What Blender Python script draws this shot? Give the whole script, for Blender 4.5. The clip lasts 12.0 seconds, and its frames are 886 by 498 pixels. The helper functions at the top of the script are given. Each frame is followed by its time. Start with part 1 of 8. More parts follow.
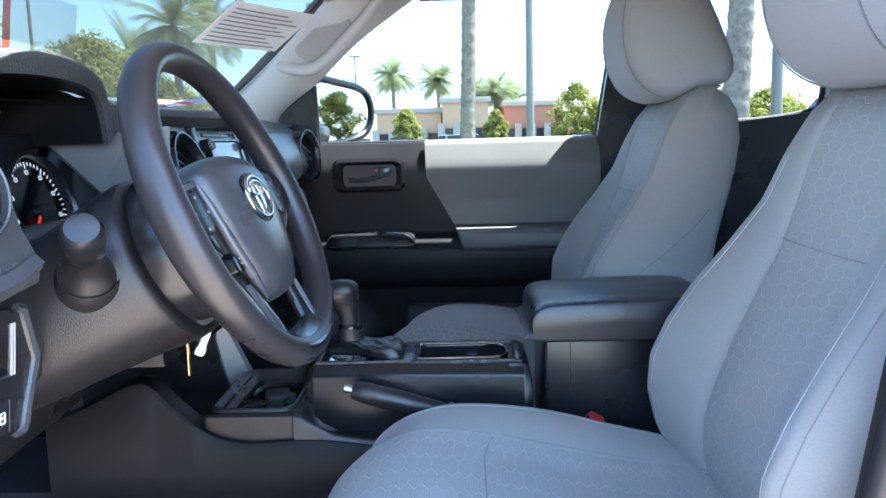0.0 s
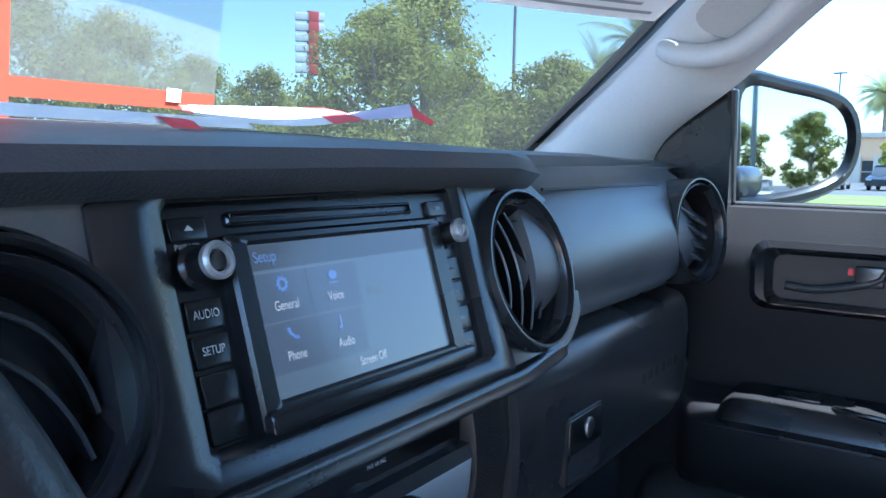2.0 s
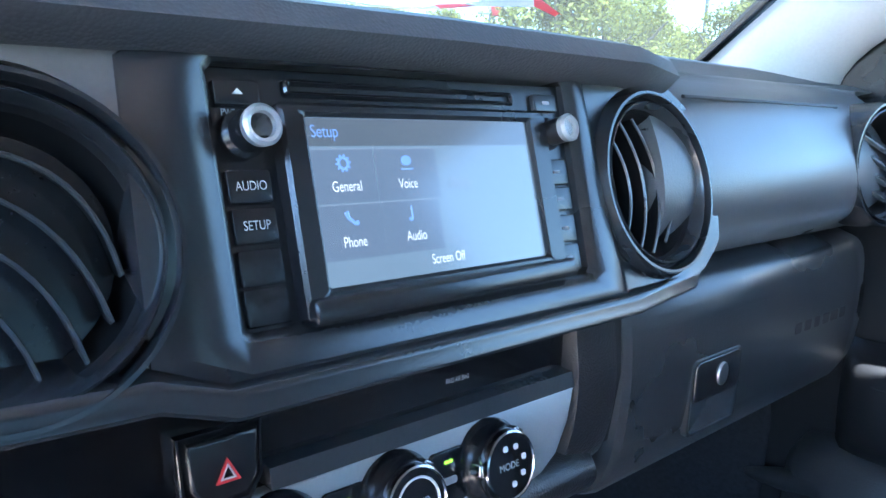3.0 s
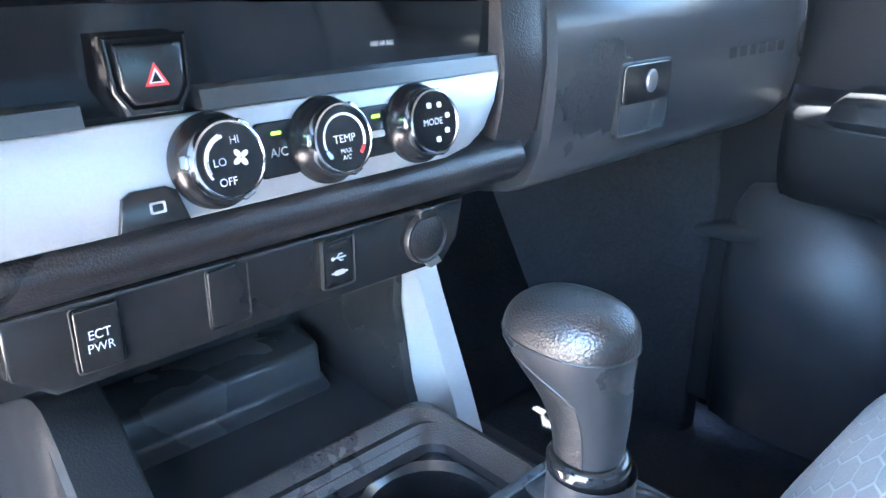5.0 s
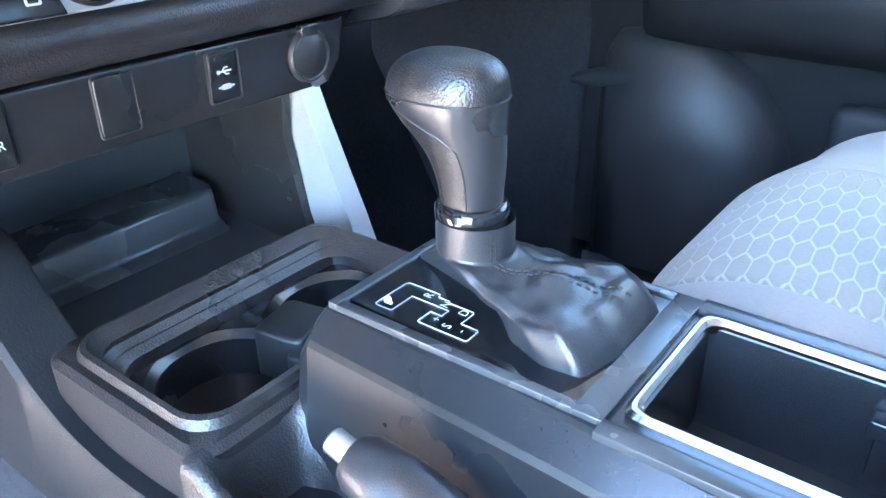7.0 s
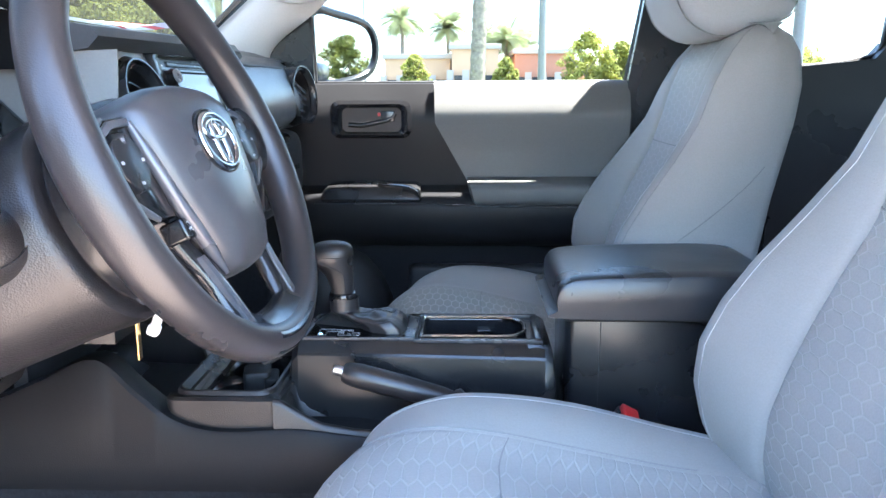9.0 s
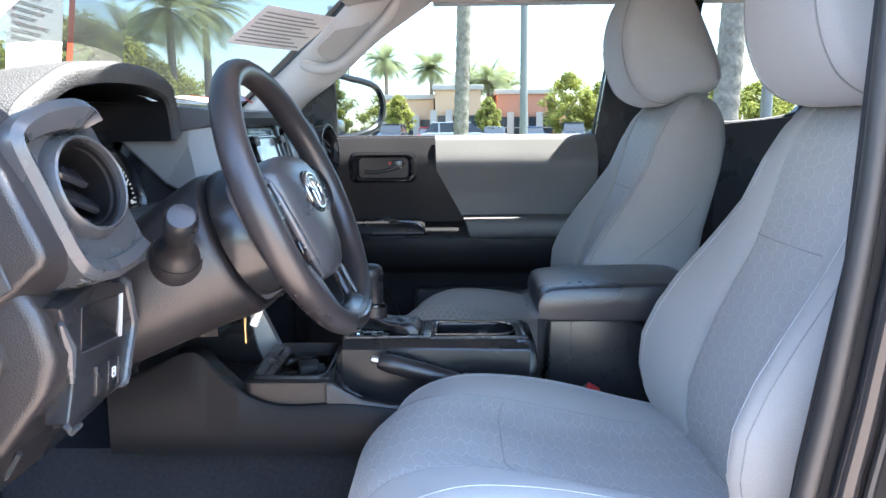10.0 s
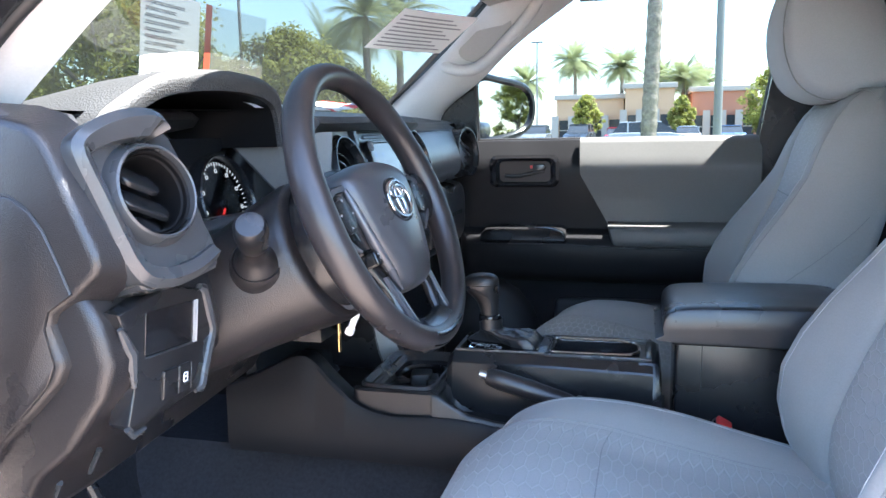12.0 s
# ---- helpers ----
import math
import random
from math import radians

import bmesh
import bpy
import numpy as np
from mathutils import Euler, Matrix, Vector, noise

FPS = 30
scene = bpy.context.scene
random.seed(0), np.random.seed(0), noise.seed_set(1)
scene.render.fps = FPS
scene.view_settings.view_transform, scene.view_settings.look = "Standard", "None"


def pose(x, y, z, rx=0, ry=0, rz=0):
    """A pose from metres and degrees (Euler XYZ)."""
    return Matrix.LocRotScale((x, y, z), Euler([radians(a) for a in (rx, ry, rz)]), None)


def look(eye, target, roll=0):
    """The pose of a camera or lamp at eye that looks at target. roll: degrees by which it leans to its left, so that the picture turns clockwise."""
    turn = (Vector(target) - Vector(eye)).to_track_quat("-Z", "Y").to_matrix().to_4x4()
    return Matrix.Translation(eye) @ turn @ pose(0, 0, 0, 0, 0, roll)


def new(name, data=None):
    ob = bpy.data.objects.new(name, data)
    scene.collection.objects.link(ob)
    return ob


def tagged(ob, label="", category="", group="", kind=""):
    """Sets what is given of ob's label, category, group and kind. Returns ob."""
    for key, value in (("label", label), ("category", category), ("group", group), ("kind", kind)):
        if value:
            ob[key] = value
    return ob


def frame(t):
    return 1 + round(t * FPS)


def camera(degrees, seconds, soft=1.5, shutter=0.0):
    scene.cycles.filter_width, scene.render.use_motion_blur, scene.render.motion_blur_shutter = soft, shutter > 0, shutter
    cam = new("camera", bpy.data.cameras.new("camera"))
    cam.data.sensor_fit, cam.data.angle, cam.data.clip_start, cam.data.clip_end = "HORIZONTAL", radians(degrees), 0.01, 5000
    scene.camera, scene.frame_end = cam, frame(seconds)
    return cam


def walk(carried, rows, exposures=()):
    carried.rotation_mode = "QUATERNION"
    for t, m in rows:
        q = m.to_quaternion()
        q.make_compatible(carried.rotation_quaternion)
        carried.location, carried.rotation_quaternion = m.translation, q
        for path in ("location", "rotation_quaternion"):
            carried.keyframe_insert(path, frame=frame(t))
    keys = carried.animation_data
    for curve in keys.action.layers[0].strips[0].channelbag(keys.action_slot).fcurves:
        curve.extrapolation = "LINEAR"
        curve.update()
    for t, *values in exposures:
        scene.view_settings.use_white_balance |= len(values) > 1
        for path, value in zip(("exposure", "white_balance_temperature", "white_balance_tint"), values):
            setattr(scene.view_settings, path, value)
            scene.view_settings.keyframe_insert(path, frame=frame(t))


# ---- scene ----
# ---------- camera ----------
cam = camera(59.8, 12.0)
METRES, EYE, TILT, LEAN, TURN = 2.6, 1.40, -8.0, 1.6, 1.5
ROWS = [
    (0.0, 0.0, 0.0, 0.0, 0.0, 0.0, -0.0),
    (0.5, -0.001, 0.1124, 0.0226, 1.37, 0.44, -0.31),
    (1.0, -0.0253, 0.2215, 0.0416, 4.16, 1.41, -0.44),
    (1.5, -0.0388, 0.3093, 0.0583, 15.41, 1.73, -2.71),
    (2.0, -0.0338, 0.3591, 0.0682, 32.51, -0.54, -6.63),
    (2.5, -0.0327, 0.384, 0.0671, 43.66, -3.85, -9.02),
    (4.5, -0.0116, 0.3879, 0.0325, 45.75, -13.09, -8.05),
    (5.0, -0.0013, 0.3846, 0.0208, 44.22, -16.56, -7.3),
    (5.5, 0.0099, 0.381, 0.0082, 42.62, -19.99, -6.61),
    (6.0, 0.0152, 0.3777, 0.0004, 40.75, -22.24, -6.15),
    (6.5, 0.0145, 0.3771, -0.0005, 38.6, -23.31, -5.86),
    (7.0, 0.0143, 0.3722, -0.0003, 35.39, -22.34, -5.52),
    (7.5, 0.0058, 0.3473, -0.0005, 20.81, -16.92, -4.45),
    (9.5, -0.0051, -0.0127, 0.0045, -0.39, -1.79, -1.16),
    (10.0, -0.0186, -0.059, 0.0006, -0.75, -0.94, -0.97),
    (10.5, -0.0203, -0.0691, -0.0025, -0.48, -0.49, -0.84),
    (11.0, -0.0201, -0.0694, -0.0031, 0.9, -0.44, -0.93),
    (11.5, -0.0118, -0.0639, -0.001, 3.89, -0.65, -1.25),
    (12.0, 0.0253, -0.0282, 0.0073, 12.96, -1.28, -2.28),
]
EXPOSURES = [(0.0, 3.98, 5800, 5), (1.0, 4.2, 5650, 2), (1.5, 3.8, 5050, 6), (2.0, 3.95, 5150, 6), (2.5, 4.62, 5250, 5), (4.5, 6.4, 5600, 3), (5.0, 6.65, 5700, 3), (6.5, 6.75, 5750, 5), (7.5, 6.5, 5950, 4), (9.5, 4.28, 6300, 9), (10.5, 4.05, 6200, 9), (12.0, 4.02, 6150, 9)]
walk(cam, [(t, pose(0, -1.27, EYE, TILT, LEAN, TURN) @ pose(METRES * x, METRES * y, METRES * z, 90 + pitch, roll, yaw)) for t, x, y, z, yaw, pitch, roll in ROWS], EXPOSURES)

# ---------- sky and sun ----------
SUN_EL, SUN_AZ = radians(63.5), radians(14)   # azimuth from +x (rear) towards +y (passenger side)
world = bpy.data.worlds.new("sky_world")
scene.world = world
world.use_nodes = True
wn = world.node_tree.nodes
sky = wn.new("ShaderNodeTexSky")
sky.sky_type, sky.sun_disc, sky.sun_elevation = "NISHITA", False, SUN_EL
sky.sun_rotation = radians(90) - SUN_AZ
sky.dust_density, sky.air_density, sky.ozone_density = 1.0, 1.0, 1.5
wn["Background"].inputs["Strength"].default_value = 0.135
world.node_tree.links.new(sky.outputs[0], wn["Background"].inputs["Color"])
to_sun = Vector((math.cos(SUN_EL) * math.cos(SUN_AZ), math.cos(SUN_EL) * math.sin(SUN_AZ), math.sin(SUN_EL)))
sun = new("sun", bpy.data.lights.new("sun", "SUN"))
sun.data.energy, sun.data.angle, sun.data.color = 3.6, radians(0.53), (1.0, 0.95, 0.88)
sun.matrix_world = look(to_sun * 50, (0, 0, 0))

# ---------- small library ----------
def thing(name, at, label, category, group="", kind=""):
    ob = new(name)
    ob.empty_display_size = 0.05
    ob.location = at
    return tagged(ob, label, category, group, kind)


def finish(bm, name, material, sharp=38):
    bmesh.ops.remove_doubles(bm, verts=bm.verts, dist=1e-5)
    bmesh.ops.recalc_face_normals(bm, faces=bm.faces)
    lim = radians(sharp)
    for f in bm.faces:
        f.smooth = True
    for e in bm.edges:
        if len(e.link_faces) == 2 and e.calc_face_angle(0) > lim:
            e.smooth = False
    me = bpy.data.meshes.new(name)
    bm.to_mesh(me)
    bm.free()
    me.materials.append(material)
    return me


def part(name, bm, material, parent=None, label="", sharp=38):
    """One mesh object in world coordinates, under a thing or a part."""
    ob = new(name, finish(bm, name, material, sharp))
    if parent is not None:
        ob.parent = parent
        if parent.type == "EMPTY":
            ob.matrix_parent_inverse = Matrix.LocRotScale(parent.location, parent.rotation_euler, None).inverted()
    return tagged(ob, label)


def solo(name, bm, material, label, category, kind="", group="", sharp=38):
    return tagged(part(name, bm, material, None, "", sharp), label, category, group, kind)


ID = Matrix.Identity(4)


def B():
    return bmesh.new()


def face_frame(o, tilt=0.0, yaw=0.0):
    """Local x to the passenger side, y up, z to the rear; tilt leans the top forwards, yaw turns the face to the driver side."""
    return Matrix.Translation(o) @ Matrix.Rotation(-radians(yaw), 4, "Z") @ Matrix.Rotation(-radians(tilt), 4, "Y") @ Matrix(((0, 0, 1, 0), (1, 0, 0, 0), (0, 1, 0, 0), (0, 0, 0, 1)))


def spline(pts, n, closed=False):
    """n points of a Catmull-Rom curve through pts, in any dimension."""
    P = [np.array(p, float) for p in pts]
    m = len(P)
    segs = m if closed else m - 1
    out = []
    for k in range(n):
        u = k * segs / (n if closed else n - 1)
        i = min(int(u), segs - 1)
        f = u - i
        g = (lambda j: P[j % m]) if closed else (lambda j: P[min(max(j, 0), m - 1)])
        a, b, c, d = g(i - 1), g(i), g(i + 1), g(i + 2)
        out.append(0.5 * (2 * b + (c - a) * f + (2 * a - 5 * b + 4 * c - d) * f * f + (3 * b - 3 * c + d - a) * f ** 3))
    return out


def loft(bm, rings, closed=True, caps=True, m=ID):
    rows = [[bm.verts.new(m @ Vector(p)) for p in r] for r in rings]
    n = len(rings[0])
    for a, b in zip(rows, rows[1:]):
        for j in range(n if closed else n - 1):
            k = (j + 1) % n
            try:
                bm.faces.new((a[j], a[k], b[k], b[j]))
            except ValueError:
                pass
    if closed and caps:
        bm.faces.new(rows[0][::-1])
        bm.faces.new(rows[-1])
    return bm


def rrect(w, h, r, cx=0.0, cy=0.0, n=4):
    r = min(r, w / 2 - 1e-5, h / 2 - 1e-5)
    out = []
    for sx, sy, a0 in ((1, 1, 0), (-1, 1, 90), (-1, -1, 180), (1, -1, 270)):
        for k in range(n + 1):
            a = radians(a0 + 90 * k / n)
            out.append((cx + sx * (w / 2 - r) + r * math.cos(a), cy + sy * (h / 2 - r) + r * math.sin(a)))
    return out


def circ(r, n=32, cx=0.0, cy=0.0, ry=None):
    return [(cx + r * math.cos(2 * math.pi * k / n), cy + (ry or r) * math.sin(2 * math.pi * k / n)) for k in range(n)]


def inset(poly, d):
    c = np.mean(np.array(poly), axis=0)
    w = np.ptp(np.array(poly), axis=0) / 2
    return [tuple(c + (np.array(p) - c) * (w - d) / w) for p in poly]


def prism(bm, poly, z0, z1, m=ID, bevel=0.0):
    """A plate from a flat outline, with its upper rim rounded."""
    rings = [[(x, y, z0) for x, y in poly]]
    if bevel:
        for k in range(4):
            a = math.pi / 2 * k / 3
            q = inset(poly, bevel * (1 - math.cos(a)))
            rings.append([(x, y, z1 - bevel + bevel * math.sin(a)) for x, y in q])
    else:
        rings.append([(x, y, z1) for x, y in poly])
    return loft(bm, rings, True, True, m)


def frame_plate(bm, outer, inner, z0, z1, m=ID, bevel=0.0):
    """A plate with a hole: outer and inner outlines have the same number of points."""
    b = bevel
    rings = [[(x, y, z0) for x, y in outer], [(x, y, z1 - b) for x, y in outer]]
    if b:
        rings.append([(x, y, z1) for x, y in inset(outer, b)])
        rings.append([(x, y, z1) for x, y in inset(inner, -b)])
    else:
        rings.append([(x, y, z1) for x, y in inner])
    rings += [[(x, y, z1 - b) for x, y in inner], [(x, y, z0) for x, y in inner]]
    rows = [[bm.verts.new(m @ Vector(p)) for p in r] for r in rings]
    n = len(outer)
    for a, c in zip(rows, rows[1:] + rows[:1]):
        for j in range(n):
            k = (j + 1) % n
            bm.faces.new((a[j], a[k], c[k], c[j]))
    return bm


def revolve(bm, prof, m=ID, n=40, sx=1.0, sy=1.0, caps=True):
    rings = [[(r * sx * math.cos(2 * math.pi * k / n), r * sy * math.sin(2 * math.pi * k / n), z) for k in range(n)] for r, z in prof]
    return loft(bm, rings, True, caps, m)


def box(bm, x0, x1, y0, y1, z0, z1, bev=0.0, m=ID):
    vs = bmesh.ops.create_cube(bm, size=1.0)["verts"]
    bmesh.ops.transform(bm, matrix=m @ Matrix.Translation(((x0 + x1) / 2, (y0 + y1) / 2, (z0 + z1) / 2)) @ Matrix.Diagonal((x1 - x0, y1 - y0, z1 - z0, 1)), verts=vs)
    if bev:
        es = list({e for v in vs for e in v.link_edges})
        bmesh.ops.bevel(bm, geom=es, offset=bev, segments=3, affect="EDGES", profile=0.5)
    return bm


def tube(bm, path, r, n=10, m=ID, flat=1.0, up=(0, 0, 1)):
    """A round bar along a path; r a number or one per point; flat squeezes it across up."""
    P = [Vector(p) for p in path]
    rings = []
    for i, p in enumerate(P):
        t = (P[min(i + 1, len(P) - 1)] - P[max(i - 1, 0)]).normalized()
        a = t.cross(Vector(up))
        if a.length < 1e-4:
            a = t.cross(Vector((1, 0, 0)))
        a.normalize()
        b = a.cross(t)
        q = r[i] if isinstance(r, (list, tuple)) else r
        rings.append([p + a * q * flat * math.cos(2 * math.pi * k / n) + b * q * math.sin(2 * math.pi * k / n) for k in range(n)])
    return loft(bm, rings, True, True, m)


def wall_poly(bm, poly, y0, y1):
    """A plate in an xz outline between two y."""
    return loft(bm, [[(x, y0, z) for x, z in poly], [(x, y1, z) for x, z in poly]])


def words(name, text, size, m, material, parent, align="CENTER", stretch=1.0):
    cu = bpy.data.curves.new(name, "FONT")
    cu.body, cu.size, cu.align_x, cu.align_y = text, size, align, "CENTER"
    tmp = bpy.data.objects.new(name, cu)
    me = bpy.data.meshes.new_from_object(tmp)
    bpy.data.objects.remove(tmp)
    bm = B()
    bm.from_mesh(me)
    bpy.data.meshes.remove(me)
    bmesh.ops.transform(bm, matrix=m @ Matrix.Diagonal((stretch, 1, 1, 1)), verts=bm.verts)
    me = bpy.data.meshes.new(name)
    bm.to_mesh(me)
    bm.free()
    me.materials.append(material)
    ob = new(name, me)
    ob.parent = parent
    if parent.type == "EMPTY":
        ob.matrix_parent_inverse = Matrix.LocRotScale(parent.location, parent.rotation_euler, None).inverted()
    return ob


# ---------- materials ----------
def material(name, rgb, rough=0.5, metal=0.0, grain=0.0, size=0.002, var=0.12, spec=0.5, cells=False, sheen=0.0, second=None, big=6.0):
    """A surface with two scales of variation; grain: bump strength, size: grain in metres; cells: leather-like grain."""
    mt = bpy.data.materials.new(name)
    mt.use_nodes = True
    nt = mt.node_tree
    N, L = nt.nodes, nt.links
    bs = N["Principled BSDF"]
    tc = N.new("ShaderNodeTexCoord")
    n1 = N.new("ShaderNodeTexNoise")
    n1.inputs["Scale"].default_value, n1.inputs["Detail"].default_value = big, 5
    n2 = N.new("ShaderNodeTexNoise")
    n2.inputs["Scale"].default_value, n2.inputs["Detail"].default_value = 0.5 / size, 3
    L.new(tc.outputs["Object"], n1.inputs["Vector"])
    L.new(tc.outputs["Object"], n2.inputs["Vector"])
    mixv = N.new("ShaderNodeMath")
    mixv.operation = "ADD"
    L.new(n1.outputs["Fac"], mixv.inputs[0])
    L.new(n2.outputs["Fac"], mixv.inputs[1])
    rp = N.new("ShaderNodeValToRGB")
    rp.color_ramp.elements[0].position, rp.color_ramp.elements[1].position = 0.3, 0.7
    lo = [c * (1 - var) for c in rgb]
    hi = list(second) if second else [min(c * (1 + var), 1) for c in rgb]
    rp.color_ramp.elements[0].color, rp.color_ramp.elements[1].color = (*lo, 1), (*hi, 1)
    hf = N.new("ShaderNodeMath")
    hf.operation = "MULTIPLY"
    hf.inputs[1].default_value = 0.5
    L.new(mixv.outputs[0], hf.inputs[0])
    L.new(hf.outputs[0], rp.inputs["Fac"])
    L.new(rp.outputs["Color"], bs.inputs["Base Color"])
    bs.inputs["Metallic"].default_value = metal
    bs.inputs["Specular IOR Level"].default_value = spec
    rr = N.new("ShaderNodeMapRange")
    rr.inputs["From Min"].default_value, rr.inputs["From Max"].default_value = 0.3, 0.7
    rr.inputs["To Min"].default_value, rr.inputs["To Max"].default_value = max(rough - min(0.07, rough * 0.4), 0.01), min(rough + min(0.07, rough * 0.4), 1)
    L.new(n1.outputs["Fac"], rr.inputs["Value"])
    L.new(rr.outputs[0], bs.inputs["Roughness"])
    if sheen:
        bs.inputs["Sheen Weight"].default_value = sheen
    if grain:
        bp = N.new("ShaderNodeBump")
        bp.inputs["Strength"].default_value, bp.inputs["Distance"].default_value = grain, size * 0.5
        if cells:
            vo = N.new("ShaderNodeTexVoronoi")
            vo.inputs["Scale"].default_value = 1 / size
            L.new(tc.outputs["Object"], vo.inputs["Vector"])
            L.new(vo.outputs["Distance"], bp.inputs["Height"])
        else:
            L.new(n2.outputs["Fac"], bp.inputs["Height"])
        L.new(bp.outputs[0], bs.inputs["Normal"])
    return mt


def hex_fabric(name, rgb, line, cell=0.017, amount=0.6, fade=()):
    """Woven cloth with a hexagon net stitched into it; fade: (axis, no net, full net) along the cloth."""
    mt = material(name, rgb, 0.85, 0, 0.5, 0.0012, 0.10, 0.2, sheen=0.15)
    nt = mt.node_tree
    N, L = nt.nodes, nt.links
    bs = N["Principled BSDF"]
    old = bs.inputs["Base Color"].links[0].from_socket
    uv = N.new("ShaderNodeUVMap")

    def vm(op, a, b=None):
        nd = N.new("ShaderNodeVectorMath")
        nd.operation = op
        for i, v in enumerate((a, b)):
            if v is None:
                continue
            if isinstance(v, tuple):
                nd.inputs[i].default_value = v
            else:
                L.new(v, nd.inputs[i])
        return nd

    def mm(op, a, b):
        nd = N.new("ShaderNodeMath")
        nd.operation = op
        for i, v in enumerate((a, b)):
            if isinstance(v, (int, float)):
                nd.inputs[i].default_value = v
            else:
                L.new(v, nd.inputs[i])
        return nd.outputs[0]

    s = (1.0, 1.7320508, 1.0)
    p = vm("SCALE", uv.outputs[0])
    p.inputs["Scale"].default_value = 1 / cell
    dist = []
    for off in ((0.0, 0.0, 0.0), (0.5, 0.8660254, 0.0)):
        q = vm("ADD", p.outputs[0], off)
        w = vm("MODULO", vm("ADD", q.outputs[0], (200.0, 346.41016, 0.0)).outputs[0], s)
        c = vm("SUBTRACT", w.outputs[0], (0.5, 0.8660254, 0.0))
        a = vm("ABSOLUTE", c.outputs[0])
        sep = N.new("ShaderNodeSeparateXYZ")
        L.new(a.outputs[0], sep.inputs[0])
        dist.append(mm("MAXIMUM", sep.outputs[0], mm("ADD", mm("MULTIPLY", sep.outputs[0], 0.5), mm("MULTIPLY", sep.outputs[1], 0.8660254))))
    d = mm("MINIMUM", dist[0], dist[1])
    mr = N.new("ShaderNodeMapRange")
    mr.inputs["From Min"].default_value, mr.inputs["From Max"].default_value = 0.43, 0.485
    L.new(d, mr.inputs["Value"])
    mx = N.new("ShaderNodeMix")
    mx.data_type = "RGBA"
    fac = mm("MULTIPLY", mr.outputs[0], amount)
    if fade:
        su = N.new("ShaderNodeSeparateXYZ")
        L.new(uv.outputs[0], su.inputs[0])
    for axis, none, full in fade:
        fr = N.new("ShaderNodeMapRange")
        fr.inputs["From Min"].default_value, fr.inputs["From Max"].default_value = none, full
        L.new(su.outputs[axis], fr.inputs["Value"])
        fac = mm("MULTIPLY", fac, fr.outputs[0])
    L.new(fac, mx.inputs["Factor"])
    L.new(old, mx.inputs["A"])
    mx.inputs["B"].default_value = (*line, 1)
    L.new(mx.outputs["Result"], bs.inputs["Base Color"])
    b2 = N.new("ShaderNodeBump")
    b2.inputs["Strength"].default_value, b2.inputs["Distance"].default_value = 0.5, 0.0015
    b2.invert = True
    L.new(mr.outputs[0], b2.inputs["Height"])
    L.new(bs.inputs["Normal"].links[0].from_socket, b2.inputs["Normal"])
    L.new(b2.outputs[0], bs.inputs["Normal"])
    return mt


def glass(name, tint=(1, 1, 1), gloss=1.0):
    mt = bpy.data.materials.new(name)
    mt.use_nodes = True
    nt = mt.node_tree
    N, L = nt.nodes, nt.links
    N.remove(N["Principled BSDF"])
    tr, gl, mx, fr = N.new("ShaderNodeBsdfTransparent"), N.new("ShaderNodeBsdfGlossy"), N.new("ShaderNodeMixShader"), N.new("ShaderNodeFresnel")
    tr.inputs[0].default_value = (*tint, 1)
    gl.inputs["Roughness"].default_value = 0.0
    fr.inputs["IOR"].default_value = 1.0 + 0.35 * gloss
    k = N.new("ShaderNodeMath")
    k.operation = "MULTIPLY"
    k.inputs[1].default_value = 0.22
    L.new(fr.outputs[0], k.inputs[0])
    L.new(k.outputs[0], mx.inputs[0])
    L.new(tr.outputs[0], mx.inputs[1])
    L.new(gl.outputs[0], mx.inputs[2])
    L.new(mx.outputs[0], N["Material Output"].inputs[0])
    return mt


def haze(mt, amount):
    """A thin film that catches the sun on a pane: dust and a milky veil of reflections."""
    nt = mt.node_tree
    N, L = nt.nodes, nt.links
    film, mx, ns, rg = N.new("ShaderNodeBsdfTranslucent"), N.new("ShaderNodeMixShader"), N.new("ShaderNodeTexNoise"), N.new("ShaderNodeMapRange")
    film.inputs[0].default_value = (0.82, 0.80, 0.76, 1)
    ns.inputs["Scale"].default_value, ns.inputs["Detail"].default_value = 3.0, 6
    tc = N.new("ShaderNodeTexCoord")
    L.new(tc.outputs["Object"], ns.inputs["Vector"])
    L.new(ns.outputs["Fac"], rg.inputs["Value"])
    rg.inputs["From Min"].default_value, rg.inputs["From Max"].default_value = 0.3, 0.7
    rg.inputs["To Min"].default_value, rg.inputs["To Max"].default_value = amount * 0.7, amount * 1.3
    out = N["Material Output"].inputs[0]
    L.new(out.links[0].from_socket, mx.inputs[1])
    L.new(film.outputs[0], mx.inputs[2])
    L.new(rg.outputs[0], mx.inputs[0])
    L.new(mx.outputs[0], out)


def glow(name, rgb, strength):
    mt = bpy.data.materials.new(name)
    mt.use_nodes = True
    bs = mt.node_tree.nodes["Principled BSDF"]
    bs.inputs["Base Color"].default_value = (0.01, 0.01, 0.01, 1)
    bs.inputs["Roughness"].default_value = 0.15
    bs.inputs["Emission Color"].default_value = (*rgb, 1)
    bs.inputs["Emission Strength"].default_value = strength
    return mt


